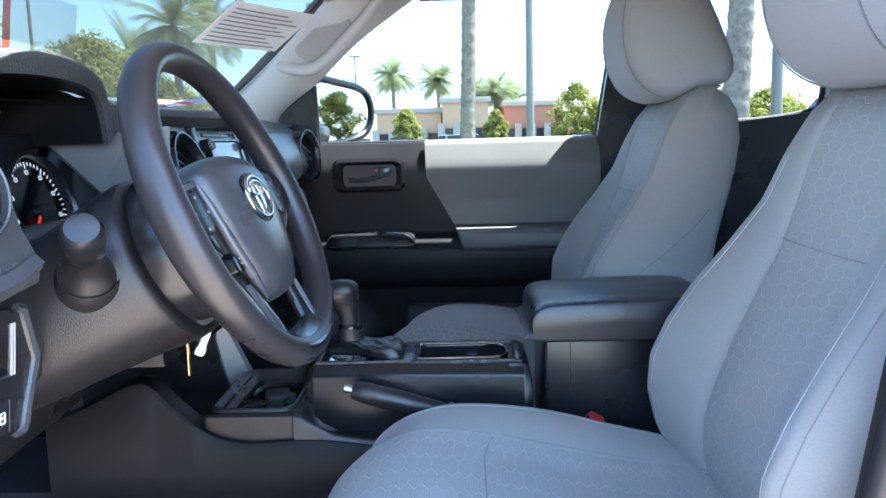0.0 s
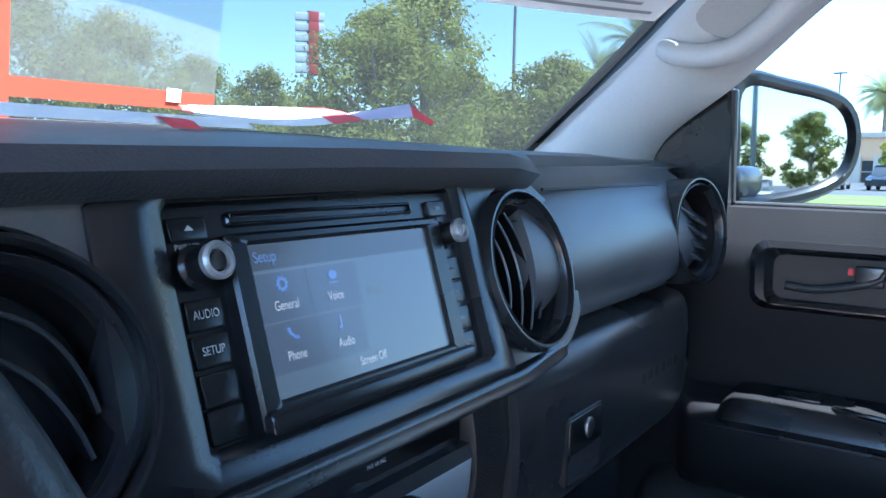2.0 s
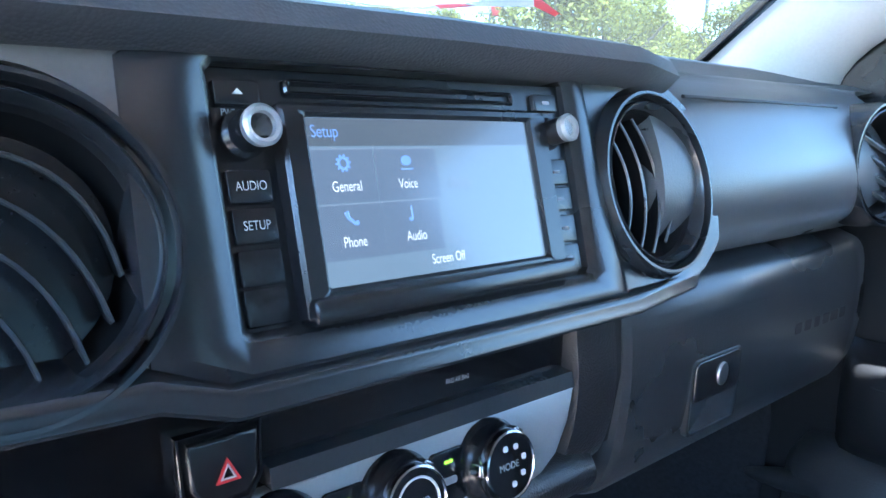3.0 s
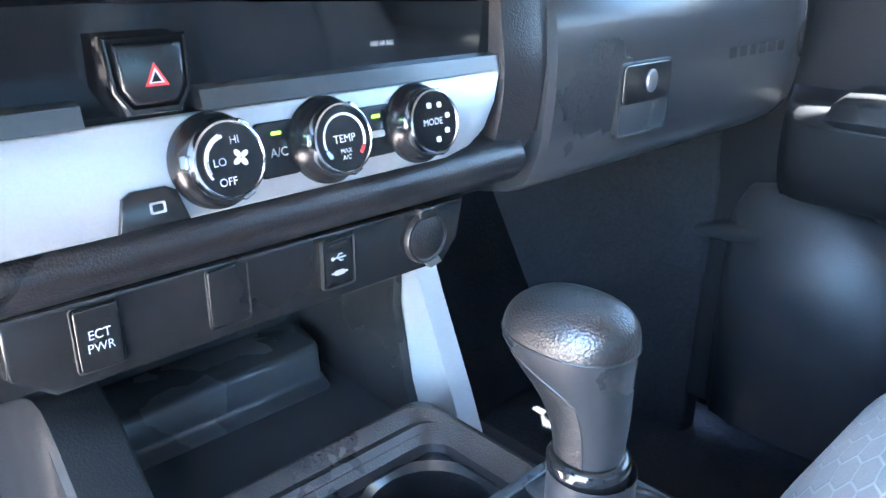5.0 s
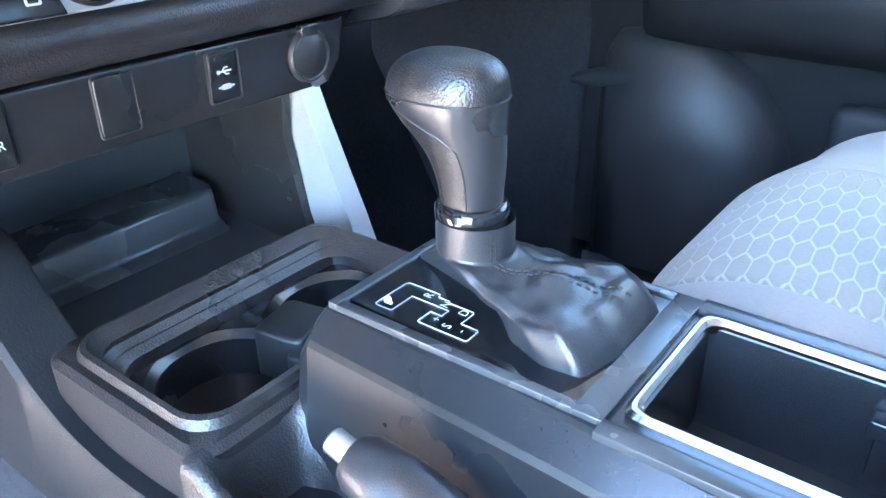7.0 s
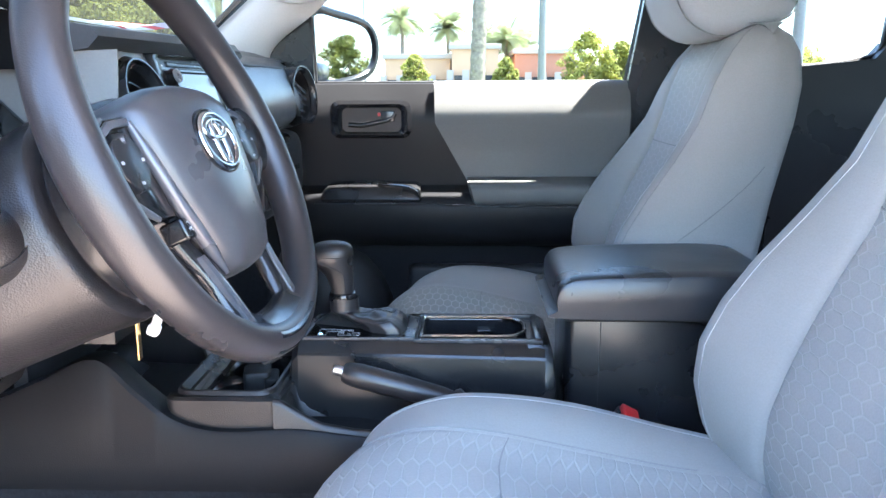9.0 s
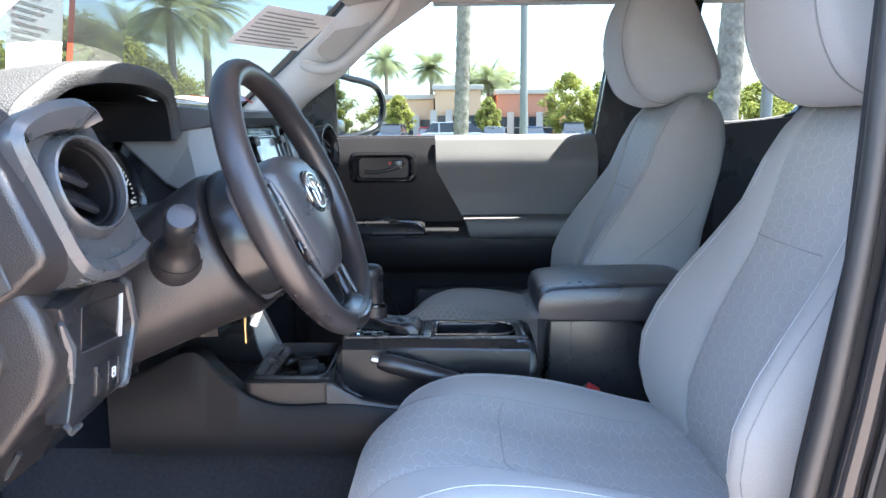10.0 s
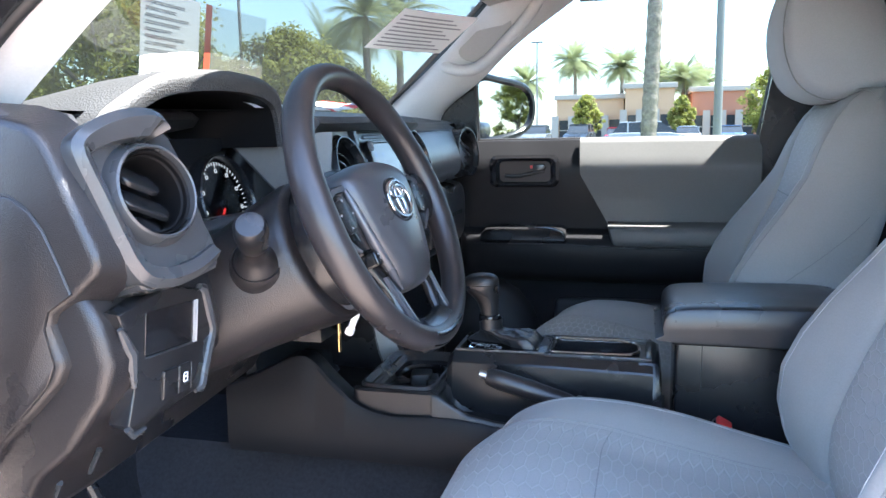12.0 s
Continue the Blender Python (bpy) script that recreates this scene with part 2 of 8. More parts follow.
PLASTIC = material("black_grained_plastic", (0.0158, 0.0144, 0.0149), 0.31, 0, 0.36, 0.0015, 0.15, 0.45, cells=True)
DASH_SOFT = material("charcoal_soft_dash", (0.043, 0.044, 0.048), 0.36, 0, 0.24, 0.0018, 0.15, cells=True)
SMOOTH = material("black_smooth_plastic", (0.0115, 0.0115, 0.0125), 0.24, 0, 0.03, 0.001, 0.12, 0.45)
BEZEL = material("dark_grey_satin_plastic", (0.036, 0.038, 0.041), 0.25, 0, 0.05, 0.0012, 0.10)
# blacker than the rubber: deep shade in vents and under the hood, as colour
SHADE_BLACK = material("shade_black", (0.0035, 0.0035, 0.004), 0.6, 0, 0, 0.002, 0.05, 0.15)
STACK_TRIM = material("black_satin_surround", (0.017, 0.018, 0.020), 0.24, 0, 0.05, 0.0012, 0.10)
DOOR_LOWER = material("grained_lower_door", (0.024, 0.024, 0.026), 0.42, 0, 0.20, 0.0016, 0.12, 0.25, cells=True)
GLOVE_SKIN = material("grained_glove_box", (0.024, 0.025, 0.027), 0.30, 0, 0.12, 0.0016, 0.12, 0.5, cells=True)
CHEEK = material("grey_satin_cheek", (0.17, 0.16, 0.15), 0.40, 0.25, 0.05, 0.0012, 0.08)
HOOD_SOFT = material("charcoal_soft_hood", (0.038, 0.038, 0.038), 0.60, 0, 0.65, 0.0026, 0.15, 0.35, cells=True)
GLOSS = material("piano_black", (0.008, 0.008, 0.009), 0.08, 0, 0, 0.002, 0.1)
SILVER = material("silver_painted_plastic", (0.37, 0.375, 0.38), 0.38, 0.55, 0.05, 0.0008, 0.05)
CHROME = material("chrome", (0.50, 0.50, 0.51), 0.16, 1.0, 0, 0.002, 0.03)
DULLMETAL = material("worn_steel", (0.42, 0.42, 0.42), 0.35, 1.0, 0.1, 0.001, 0.15)
LEATHER = material("black_leather", (0.019, 0.019, 0.021), 0.31, 0, 0.16, 0.0013, 0.2, cells=True)
KNOB_LEATHER = material("knob_leather", (0.012, 0.011, 0.011), 0.32, 0, 0.40, 0.0012, 0.12, cells=True)
WHEEL_SKIN = material("wheel_urethane", (0.021, 0.0185, 0.019), 0.32, 0, 0.15, 0.0012, 0.12, 0.45, cells=True)
PAD_SKIN = material("airbag_skin", (0.042, 0.043, 0.047), 0.30, 0, 0.12, 0.0012, 0.12, cells=True)
FABRIC = material("light_grey_cloth", (0.262, 0.258, 0.250), 0.9, 0, 0.5, 0.0012, 0.08, 0.2, sheen=0.15)
FABRIC_SIDE = material("grey_side_cloth", (0.265, 0.265, 0.272), 0.9, 0, 0.4, 0.0012, 0.08, 0.2, sheen=0.15)
HEXCLOTH = hex_fabric("hexagon_cloth", (0.240, 0.238, 0.220), (0.42, 0.42, 0.39), 0.0152, 0.75, ((0, 0.19, 0.29), (0, 0.66, 0.46), (1, 0.185, 0.162)))
HEXFAINT = hex_fabric("faint_hexagon_cloth", (0.262, 0.258, 0.250), (0.37, 0.37, 0.36), 0.0165, 0.40)
PIPING = material("dark_seam_piping", (0.20, 0.20, 0.20), 0.85, 0, 0, 0.002, 0.1)
STITCH = material("grey_thread", (0.37, 0.37, 0.37), 0.8, 0, 0, 0.002, 0.1)
DARKSTITCH = material("seam_thread", (0.20, 0.20, 0.20), 0.9, 0, 0, 0.002, 0.1)
HEADLINER = material("light_grey_headliner", (0.45, 0.44, 0.42), 0.9, 0, 0.3, 0.0015, 0.06, 0.2)
PILLAR = material("light_grey_pillar_plastic", (0.43, 0.42, 0.405), 0.6, 0, 0.2, 0.0018, 0.06)
DOORBLACK = material("black_door_plastic", (0.0125, 0.0125, 0.0138), 0.42, 0, 0.16, 0.0016, 0.12, 0.12, cells=True)
DOORGREY = material("grey_door_vinyl", (0.085, 0.085, 0.082), 0.55, 0, 0.12, 0.0022, 0.08, cells=True)
CARPET = material("black_carpet", (0.019, 0.0195, 0.023), 0.95, 0, 0.9, 0.003, 0.35, 0.1)
RUBBER = material("black_rubber", (0.010, 0.010, 0.0105), 0.5, 0, 0.15, 0.003, 0.15)
PAINT = material("black_car_paint", (0.012, 0.012, 0.013), 0.12, 0, 0, 0.002, 0.1)
WHITE_INK = material("white_ink", (0.52, 0.52, 0.53), 0.5, 0, 0, 0.002, 0.03)
GREY_INK = material("grey_ink", (0.28, 0.28, 0.29), 0.5, 0, 0, 0.002, 0.03)
RED = material("red_plastic", (0.55, 0.03, 0.03), 0.35, 0, 0.05, 0.002, 0.1)
PAPER = material("white_paper", (0.78, 0.78, 0.77), 0.8, 0, 0.1, 0.002, 0.04)
RED_INK = material("red_print", (0.62, 0.05, 0.05), 0.6, 0, 0, 0.002, 0.08)
ORANGE_INK = material("orange_red_print", (0.30, 0.035, 0.012), 0.6, 0, 0, 0.002, 0.08)
# tints far darker than clear glass, so the bright outdoors shows dimmed
GLASS = glass("dimming_window_glass", (0.235, 0.268, 0.280), 0.5)
SCREENGLASS = glass("dimming_windscreen_glass", (0.084, 0.098, 0.097), 0.5)
haze(SCREENGLASS, 0.009)
MIRROR = material("mirror_silver", (0.44, 0.46, 0.48), 0.02, 1.0, 0, 0.002, 0.01)

# ---------- outside ground ----------
ASPHALT = material("parking_asphalt", (0.10, 0.098, 0.095), 0.9, 0, 0.6, 0.01, 0.25, 0.3, big=0.5)
CONCRETE = material("pale_concrete", (0.43, 0.33, 0.27), 0.85, 0, 0.4, 0.01, 0.15, 0.3, big=0.6)
GRASS = material("lawn_grass", (0.12, 0.17, 0.045), 0.95, 0, 0.9, 0.03, 0.4, 0.2, second=(0.25, 0.28, 0.09), big=0.4)
bm = B()
bmesh.ops.create_grid(bm, x_segments=4, y_segments=4, size=1500)
solo("ground", bm, ASPHALT, "grey asphalt ground of a car park", "ground", "structure")
# apron added pale and warm, to bounce sunlight into the cab
bm = B()
box(bm, -12, 9, -16, 1.7, -0.1, 0.012)
solo("pavement", bm, CONCRETE, "pale concrete apron under the truck, added to bounce sunlight into the cab", "pavement", "structure")
bm = B()
box(bm, -40, 60, 14, 24, -0.1, 0.15, 0.04)
box(bm, -60, 70, 32, 43, -0.1, 0.15, 0.04)
solo("lawn", bm, GRASS, "strip of mown green grass between parking rows", "lawn", "structure")

# ---------- cabin shell ----------
# floor, tunnel and firewall
prof = [(-0.80, 0.62), (-0.34, 0.62), (-0.24, 0.66), (-0.17, 0.80), (-0.12, 0.86), (0.12, 0.86), (0.17, 0.80), (0.24, 0.66), (0.34, 0.62), (0.80, 0.62), (0.80, 0.55), (-0.80, 0.55)]
bm = B()
loft(bm, [[(x, y, z) for y, z in prof] for x in (-0.95, -0.3, 0.4, 1.2)])
solo("floor", bm, CARPET, "black carpet on the cabin floor and tunnel", "floor", "structure")
bm = B()
loft(bm, [[(x, y, z) for y in (-0.80, 0.80)] for x, z in ((-0.97, 1.42), (-0.93, 0.95), (-0.74, 0.63))], False)
bmesh.ops.solidify(bm, geom=bm.faces[:], thickness=0.03)
solo("wall_front", bm, CARPET, "dark carpeted firewall under the dashboard", "firewall", "structure")
bm = B()
for y0, y1, z0, z1 in ((-0.80, 0.80, 0.55, 1.36), (-0.80, 0.80, 1.69, 1.80), (-0.80, -0.60, 1.36, 1.69), (0.60, 0.80, 1.36, 1.69)):
    box(bm, 1.18, 1.24, y0, y1, z0, z1)
solo("wall_back", bm, HEADLINER, "plain grey rear cab wall", "wall", "structure")
bm = B()
loft(bm, [[(x, y, z) for y, z in rrect(1.22, 0.35, 0.05, 0, 1.525)] for x in (1.205, 1.211)])
w = solo("window_rear", bm, GLASS, "clear rear window of the cab", "rear window", "structure")
w.visible_shadow = False
# roof: outer skin and headliner, both bowed forward along the windscreen
def front_bow(x, y):
    return -0.06 * max(0.0, 1 - (y / 0.62) ** 2) * min(max((0.4 - x) / 0.7, 0.0), 1.0) ** 2


bm = B()
rings = []
for x, z in ((-0.30, 1.765), (-0.05, 1.80), (0.4, 1.815), (0.9, 1.80), (1.24, 1.76)):
    rings.append([(x + front_bow(x, y), y, z + 0.03 - 0.035 * (abs(y) / 0.72) ** 4) for y in np.linspace(-0.70, 0.70, 15)] + [(x + front_bow(x, y), y, z - 0.005 - 0.02 * (abs(y) / 0.72) ** 4) for y in np.linspace(0.70, -0.70, 15)])
loft(bm, rings)
solo("roof", bm, PAINT, "black painted steel cab roof", "roof", "structure")
bm = B()
rings = []
for x, z in ((-0.31, 1.742), (-0.05, 1.775), (0.4, 1.79), (0.9, 1.775), (1.18, 1.74)):
    rings.append([(x + front_bow(x, y), y, z + 0.012 - 0.02 * (abs(y) / 0.70) ** 4) for y in np.linspace(-0.655, 0.655, 15)] + [(x + front_bow(x, y), y, z - 0.02 * (abs(y) / 0.70) ** 4) for y in np.linspace(0.655, -0.655, 15)])
loft(bm, rings)
solo("ceiling", bm, HEADLINER, "light grey cloth headliner", "ceiling", "structure")
# body side under the driver's door opening, and the underbody that carries the cab
bm = B()
box(bm, -0.95, 1.24, -0.86, -0.80, 0.42, 0.66, 0.02)
box(bm, -0.95, 1.24, 0.80, 0.90, 0.42, 0.80, 0.02)
box(bm, -0.95, 1.24, -0.80, 0.80, 0.40, 0.55)
box(bm, -1.6, -0.97, -0.80, 0.80, 0.012, 1.30, 0.05)
box(bm, 1.24, 2.2, -0.80, 0.80, 0.012, 1.30, 0.05)
solo("truck_body", bm, PAINT, "black painted body of the pickup truck", "truck", "structure")


# windscreen: a gently bowed sheet from the cowl to the roof
def screen_at(y, s, lift=0.0):
    """Point on the windscreen: s from 0 at the cowl to 1 at the roof."""
    z = 1.43 + s * 0.35
    x = -0.80 + (z - 1.43) / 0.80 + 0.22 * (y / 0.62) ** 2 - 0.115
    n = Vector((-0.62, 0, 0.78))
    return Vector((x, y, z)) - n * lift


bm = B()
loft(bm, [[screen_at(y, s) for y in np.linspace(-0.66, 0.66, 15)] for s in np.linspace(-0.05, 1.0, 6)] + [[(-0.305 + front_bow(-0.30, y), y, 1.788) for y in np.linspace(-0.66, 0.66, 15)]], False)
w = solo("window_front", bm, SCREENGLASS, "clear laminated windscreen glass", "windscreen", "structure")
w.visible_shadow = False
bm = B()
loft(bm, [[(x, 0.735, 1.40), (x, 0.688, 1.745)] for x in (-0.38, 0.40)], False)
w = solo("window_passenger", bm, GLASS, "clear passenger side window, closed", "side window", "structure")
w.visible_shadow = False
bm = B()
loft(bm, [[(x, 0.730, 1.42), (x, 0.688, 1.745)] for x in (0.56, 0.92)], False)
w = solo("window_quarter", bm, GLASS, "clear rear quarter window", "side window", "structure")
w.visible_shadow = False


def lean_in(bm):
    """Tips the part above the belt line towards the roof."""
    for v in bm.verts:
        if v.co.z > 1.401:
            v.co.y -= math.copysign(0.14, v.co.y) * (v.co.z - 1.40)


# A pillars: inner edge along the screen, outer edge along the door
def pillar(side):
    bm = B()
    inner = spline([(-0.66, 0.655, 1.435), (-0.60, 0.65, 1.495), (-0.48, 0.645, 1.605), (-0.37, 0.625, 1.705), (-0.30, 0.60, 1.765)], 24)
    outer = spline([(-0.48, 0.70, 1.395), (-0.46, 0.695, 1.475), (-0.355, 0.680, 1.555), (-0.245, 0.665, 1.650), (-0.085, 0.640, 1.755)], 24)
    rings = []
    for a, b in zip(inner, outer):
        a, b = Vector(a), Vector(b)
        mid = (a + b) / 2 + Vector((0.0, -0.028, -0.012))
        o = Vector((0.01, 0.05, 0.03))
        ring = [a, a.lerp(mid, 0.45) + Vector((0, -0.012, 0)), mid, b.lerp(mid, 0.45) + Vector((0, -0.012, 0)), b, b + o, a + o]
        rings.append([(p.x, side * p.y, p.z) for p in ring])
    loft(bm, rings)
    return bm


solo("pillar_front_passenger", pillar(1), PILLAR, "light grey plastic trim on the front roof pillar", "pillar trim", "structure", sharp=50)
bm = B()
sc_ = spline([(-0.66, -0.655, 1.435), (-0.60, -0.65, 1.495), (-0.48, -0.645, 1.605), (-0.37, -0.625, 1.705), (-0.30, -0.60, 1.765)], 24)
rd_ = spline([(-0.600, -0.640, 1.448), (-0.525, -0.640, 1.511), (-0.459, -0.640, 1.564), (-0.36, -0.625, 1.645), (-0.22, -0.60, 1.755)], 24)
so_ = spline([(-0.645, -0.70, 1.441), (-0.580, -0.70, 1.497), (-0.505, -0.70, 1.558), (-0.41, -0.685, 1.63), (-0.27, -0.65, 1.745)], 24)
loft(bm, [[tuple(a), tuple(b + (a - b) * 0.12), tuple(b + np.array((0.004, -0.004, 0))), tuple(b + (c - b) * 0.14 + np.array((0.004, 0, 0))), tuple(c), tuple(c + np.array((-0.02, -0.004, 0.02))), tuple(a + np.array((-0.01, -0.03, 0.03)))] for a, b, c in zip(sc_, rd_, so_)])
solo("pillar_front_driver", bm, PILLAR, "light grey plastic trim on the driver's front roof pillar", "pillar trim", "structure", sharp=60)
bm = B()
loft(bm, [[tuple(c + np.array(o)) for o in ((-0.012, -0.003, 0.010), (0.012, -0.006, 0.0), (0.016, -0.028, 0.0), (-0.004, -0.06, 0.004), (-0.05, -0.06, 0.03), (-0.06, 0.0, 0.05))] for c in so_])
solo("pillar_skin_driver", bm, PAINT, "black painted front pillar of the open doorway", "pillar", "structure", sharp=60)
bm = B()
tube(bm, [tuple(c + np.array((0.006, -0.008, -0.002))) for c in so_], 0.009, 10)
solo("door_seal_front", bm, RUBBER, "black rubber weather seal along the front pillar", "door seal", "structure")
bm = B()
wall_poly(bm, [(-0.50, 1.38), (-0.37, 1.38), (-0.372, 1.548), (-0.40, 1.53), (-0.46, 1.485)], 0.70, 0.735)
solo("sail_panel", bm, SMOOTH, "black triangular cover behind the door mirror", "trim", "structure")
bm = B()
tube(bm, spline([(-0.672, 0.650, 1.432), (-0.606, 0.646, 1.495), (-0.486, 0.641, 1.605), (-0.376, 0.621, 1.705), (-0.306, 0.596, 1.765)], 24), 0.006, 8)
tube(bm, spline([(-0.672, -0.650, 1.432), (-0.606, -0.646, 1.495), (-0.486, -0.641, 1.605), (-0.376, -0.621, 1.705), (-0.306, -0.596, 1.765)], 24), 0.006, 8)
solo("screen_seal", bm, RUBBER, "black rubber edge along the windscreen", "trim", "structure")
gh = thing("grab_handle", (-0.35, 0.62, 1.6), "light grey grab handle on the roof pillar", "grab handle")
bm = B()
hp = spline([(-0.440, 0.632, 1.592), (-0.412, 0.614, 1.582), (-0.375, 0.604, 1.577), (-0.335, 0.600, 1.588), (-0.275, 0.596, 1.640), (-0.215, 0.588, 1.700), (-0.185, 0.590, 1.745)], 26)
tube(bm, hp, [0.012, 0.0135] + [0.0145] * 22 + [0.0135, 0.012], 14)
part("grip", bm, PILLAR, gh)
bm = B()
# flat plate: the recess's shade is put into its darker grey
rc = [(-0.398, 1.628), (-0.385, 1.606), (-0.350, 1.598), (-0.310, 1.626), (-0.272, 1.662), (-0.262, 1.695), (-0.285, 1.722), (-0.318, 1.702), (-0.368, 1.656)]
loft(bm, [[(x, 0.625 - 0.10 * (z - 1.57) + d, z) for x, z in spline(rc, 30, True)] for d in (-0.0015, 0.03)])
part("recess", bm, material("grey_recess_shade", (0.30, 0.29, 0.27), 0.7, 0, 0.2, 0.0018, 0.06), gh, "darker plate standing for the shaded recess behind the grip")
# B pillar, belt and C pillar on the passenger side
bm = B()
wall_poly(bm, [(0.335, 0.66), (0.335, 1.40), (0.385, 1.76), (0.60, 1.76), (0.585, 1.64), (0.60, 1.50), (0.66, 1.445), (0.66, 0.66)], 0.69, 0.75)
lean_in(bm)
solo("pillar_middle", bm, SMOOTH, "dark plastic trim on the middle pillar", "pillar trim", "structure")
bm = B()
wall_poly(bm, [(0.66, 0.66), (0.66, 1.425), (0.87, 1.445), (0.90, 1.48), (1.18, 1.48), (1.18, 0.66)], 0.69, 0.75)
solo("wall_quarter", bm, PLASTIC, "black lower trim beside the rear seat", "side trim", "structure")
bm = B()
wall_poly(bm, [(0.90, 1.48), (0.905, 1.76), (1.18, 1.76), (1.18, 1.48)], 0.69, 0.75)
lean_in(bm)
solo("pillar_rear", bm, PILLAR, "light grey plastic trim on the rear pillar", "pillar trim", "structure")
bm = B()
wall_poly(bm, [(-0.10, 1.742), (-0.10, 1.785), (1.2, 1.785), (1.2, 1.742)], 0.635, 0.70)
wall_poly(bm, [(-0.10, 1.742), (-0.10, 1.785), (1.2, 1.785), (1.2, 1.742)], -0.70, -0.635)
solo("roof_rail", bm, HEADLINER, "light grey trim along the roof edge", "trim", "structure")
bm = B()
tube(bm, [(0.338, 0.724, 1.403), (0.362, 0.700, 1.56), (0.390, 0.676, 1.742)], 0.008, 8)
tube(bm, [(-0.372, 0.724, 1.403), (-0.372, 0.700, 1.545)], 0.006, 8)
solo("window_seal_strip", bm, RUBBER, "black rubber strip round the side window", "trim", "structure")
bm = B()
tube(bm, spline([(0.60, 0.715, 1.49), (0.63, 0.722, 1.44), (0.70, 0.722, 1.428), (0.86, 0.720, 1.446), (0.895, 0.708, 1.49), (0.905, 0.686, 1.70)], 30), 0.007, 8)
solo("quarter_seal_strip", bm, RUBBER, "black rubber strip round the quarter window", "trim", "structure")
belt = thing("seat_belt", (0.42, 0.66, 1.2), "grey seat belt hanging on the middle pillar", "seat belt")
bm = B()
box(bm, 0.405, 0.45, 0.672, 0.688, 1.40, 1.455, 0.006)
part("belt_guide", bm, DULLMETAL, belt, "steel belt guide")
bm = B()
loft(bm, [[(x, 0.682 - 0.03 * k, z), (x + 0.045, 0.682 - 0.03 * k, z), (x + 0.045, 0.6805 - 0.03 * k, z), (x, 0.6805 - 0.03 * k, z)] for x, z, k in ((0.405, 1.42, 0.2), (0.40, 1.1, 0.3), (0.39, 0.75, 0.0))])
part("webbing", bm, FABRIC_SIDE, belt)
# driver side: rear pillar of the door opening with its rubber seal, and the wall behind it
bm = B()
rings = []
for x, z in ((0.24, 0.60), (0.265, 0.95), (0.283, 1.10), (0.315, 1.30), (0.325, 1.53), (0.34, 1.76)):
    rings.append([(x, -0.715, z), (x + 0.03, -0.74, z), (x + 0.10, -0.755, z), (x + 0.30, -0.755, z), (x + 0.30, -0.69, z), (x + 0.03, -0.69, z)])
loft(bm, rings)
solo("pillar_driver", bm, material("black_jamb", (0.010, 0.010, 0.011), 0.6, 0, 0.2, 0.004, 0.2, 0.2), "dark plastic trim on the driver's middle pillar", "pillar trim", "structure")
bm = B()
tube(bm, spline([(0.24, -0.738, 0.60), (0.272, -0.738, 1.00), (0.300, -0.738, 1.18), (0.322, -0.738, 1.36), (0.33, -0.738, 1.55), (0.345, -0.735, 1.76)], 24), 0.011, 10)
solo("door_seal", bm, RUBBER, "black rubber weather seal round the open doorway", "door seal", "structure")
lip_ = spline([(0.24, -0.738, 0.60), (0.272, -0.738, 1.00), (0.300, -0.738, 1.18), (0.322, -0.738, 1.36), (0.33, -0.738, 1.55), (0.345, -0.735, 1.76)], 24)
bm = B()
tube(bm, [(p[0] + 0.030, p[1] - 0.010, p[2]) for p in lip_], 0.012, 12)
solo("door_flange", bm, PAINT, "glossy black painted flange of the doorway", "door flange", "structure")
bm = B()
tube(bm, [(p[0] + 0.050, p[1] - 0.016, p[2]) for p in lip_], 0.005, 8)
solo("door_seal_outer", bm, RUBBER, "thin black outer rubber seal of the doorway", "door seal", "structure")
bm = B()
for x0, x1, z0, z1 in ((0.36, 1.24, 0.60, 1.43), (0.36, 1.24, 1.70, 1.76), (0.36, 0.62, 1.43, 1.70), (0.92, 1.24, 1.43, 1.70)):
    box(bm, x0, x1, -0.80, -0.757, z0, z1)
solo("wall_driver_rear", bm, PAINT, "black painted rear cab side", "body side", "structure")

bm = B()
box(bm, 0.61, 0.93, -0.783, -0.778, 1.42, 1.71)
w = solo("window_driver_rear", bm, GLASS, "clear driver's rear quarter window", "side window", "structure")
w.visible_shadow = False

# ---------- passenger door ----------
door = thing("passenger_door", (0, 0.72, 0.8), "closed black and grey passenger door with an armrest", "car door")
bm = B()
pr = [(0.745, 1.396), (0.728, 1.401), (0.714, 1.397), (0.690, 1.355), (0.680, 1.334), (0.678, 1.310), (0.686, 1.25), (0.690, 1.17), (0.694, 1.06), (0.705, 1.03), (0.700, 0.90), (0.690, 0.70), (0.76, 0.70), (0.775, 1.2)]
loft(bm, [[(x, y, z) for y, z in pr] for x in np.linspace(-0.50, 0.345, 9)])
panel = part("door_panel", bm, DOORBLACK, door)


def door_strip(poly_x_at_z, y_off, zs):
    """A padded surface on the door between two edges given as x(z)."""
    bm = B()
    rows = []
    for z in zs:
        y = np.interp(z, [1.17, 1.25, 1.310, 1.322, 1.334, 1.352, 1.396, 1.403], [0.690, 0.686, 0.676, 0.6730, 0.6738, 0.6805, 0.7000, 0.712]) - y_off
        x0, x1 = poly_x_at_z(z)
        rows.append([(x, y, z) for x in np.linspace(x0, x1, 8)])
    loft(bm, rows, False)
    bmesh.ops.solidify(bm, geom=bm.faces[:], thickness=-0.012)
    return bm


part("upper_insert", door_strip(lambda z: (np.interp(z, [1.17, 1.31, 1.40], [-0.018, -0.095, -0.098]), 0.34), 0.006, np.linspace(1.168, 1.403, 34)), DOORGREY, door, "grey padded vinyl insert")
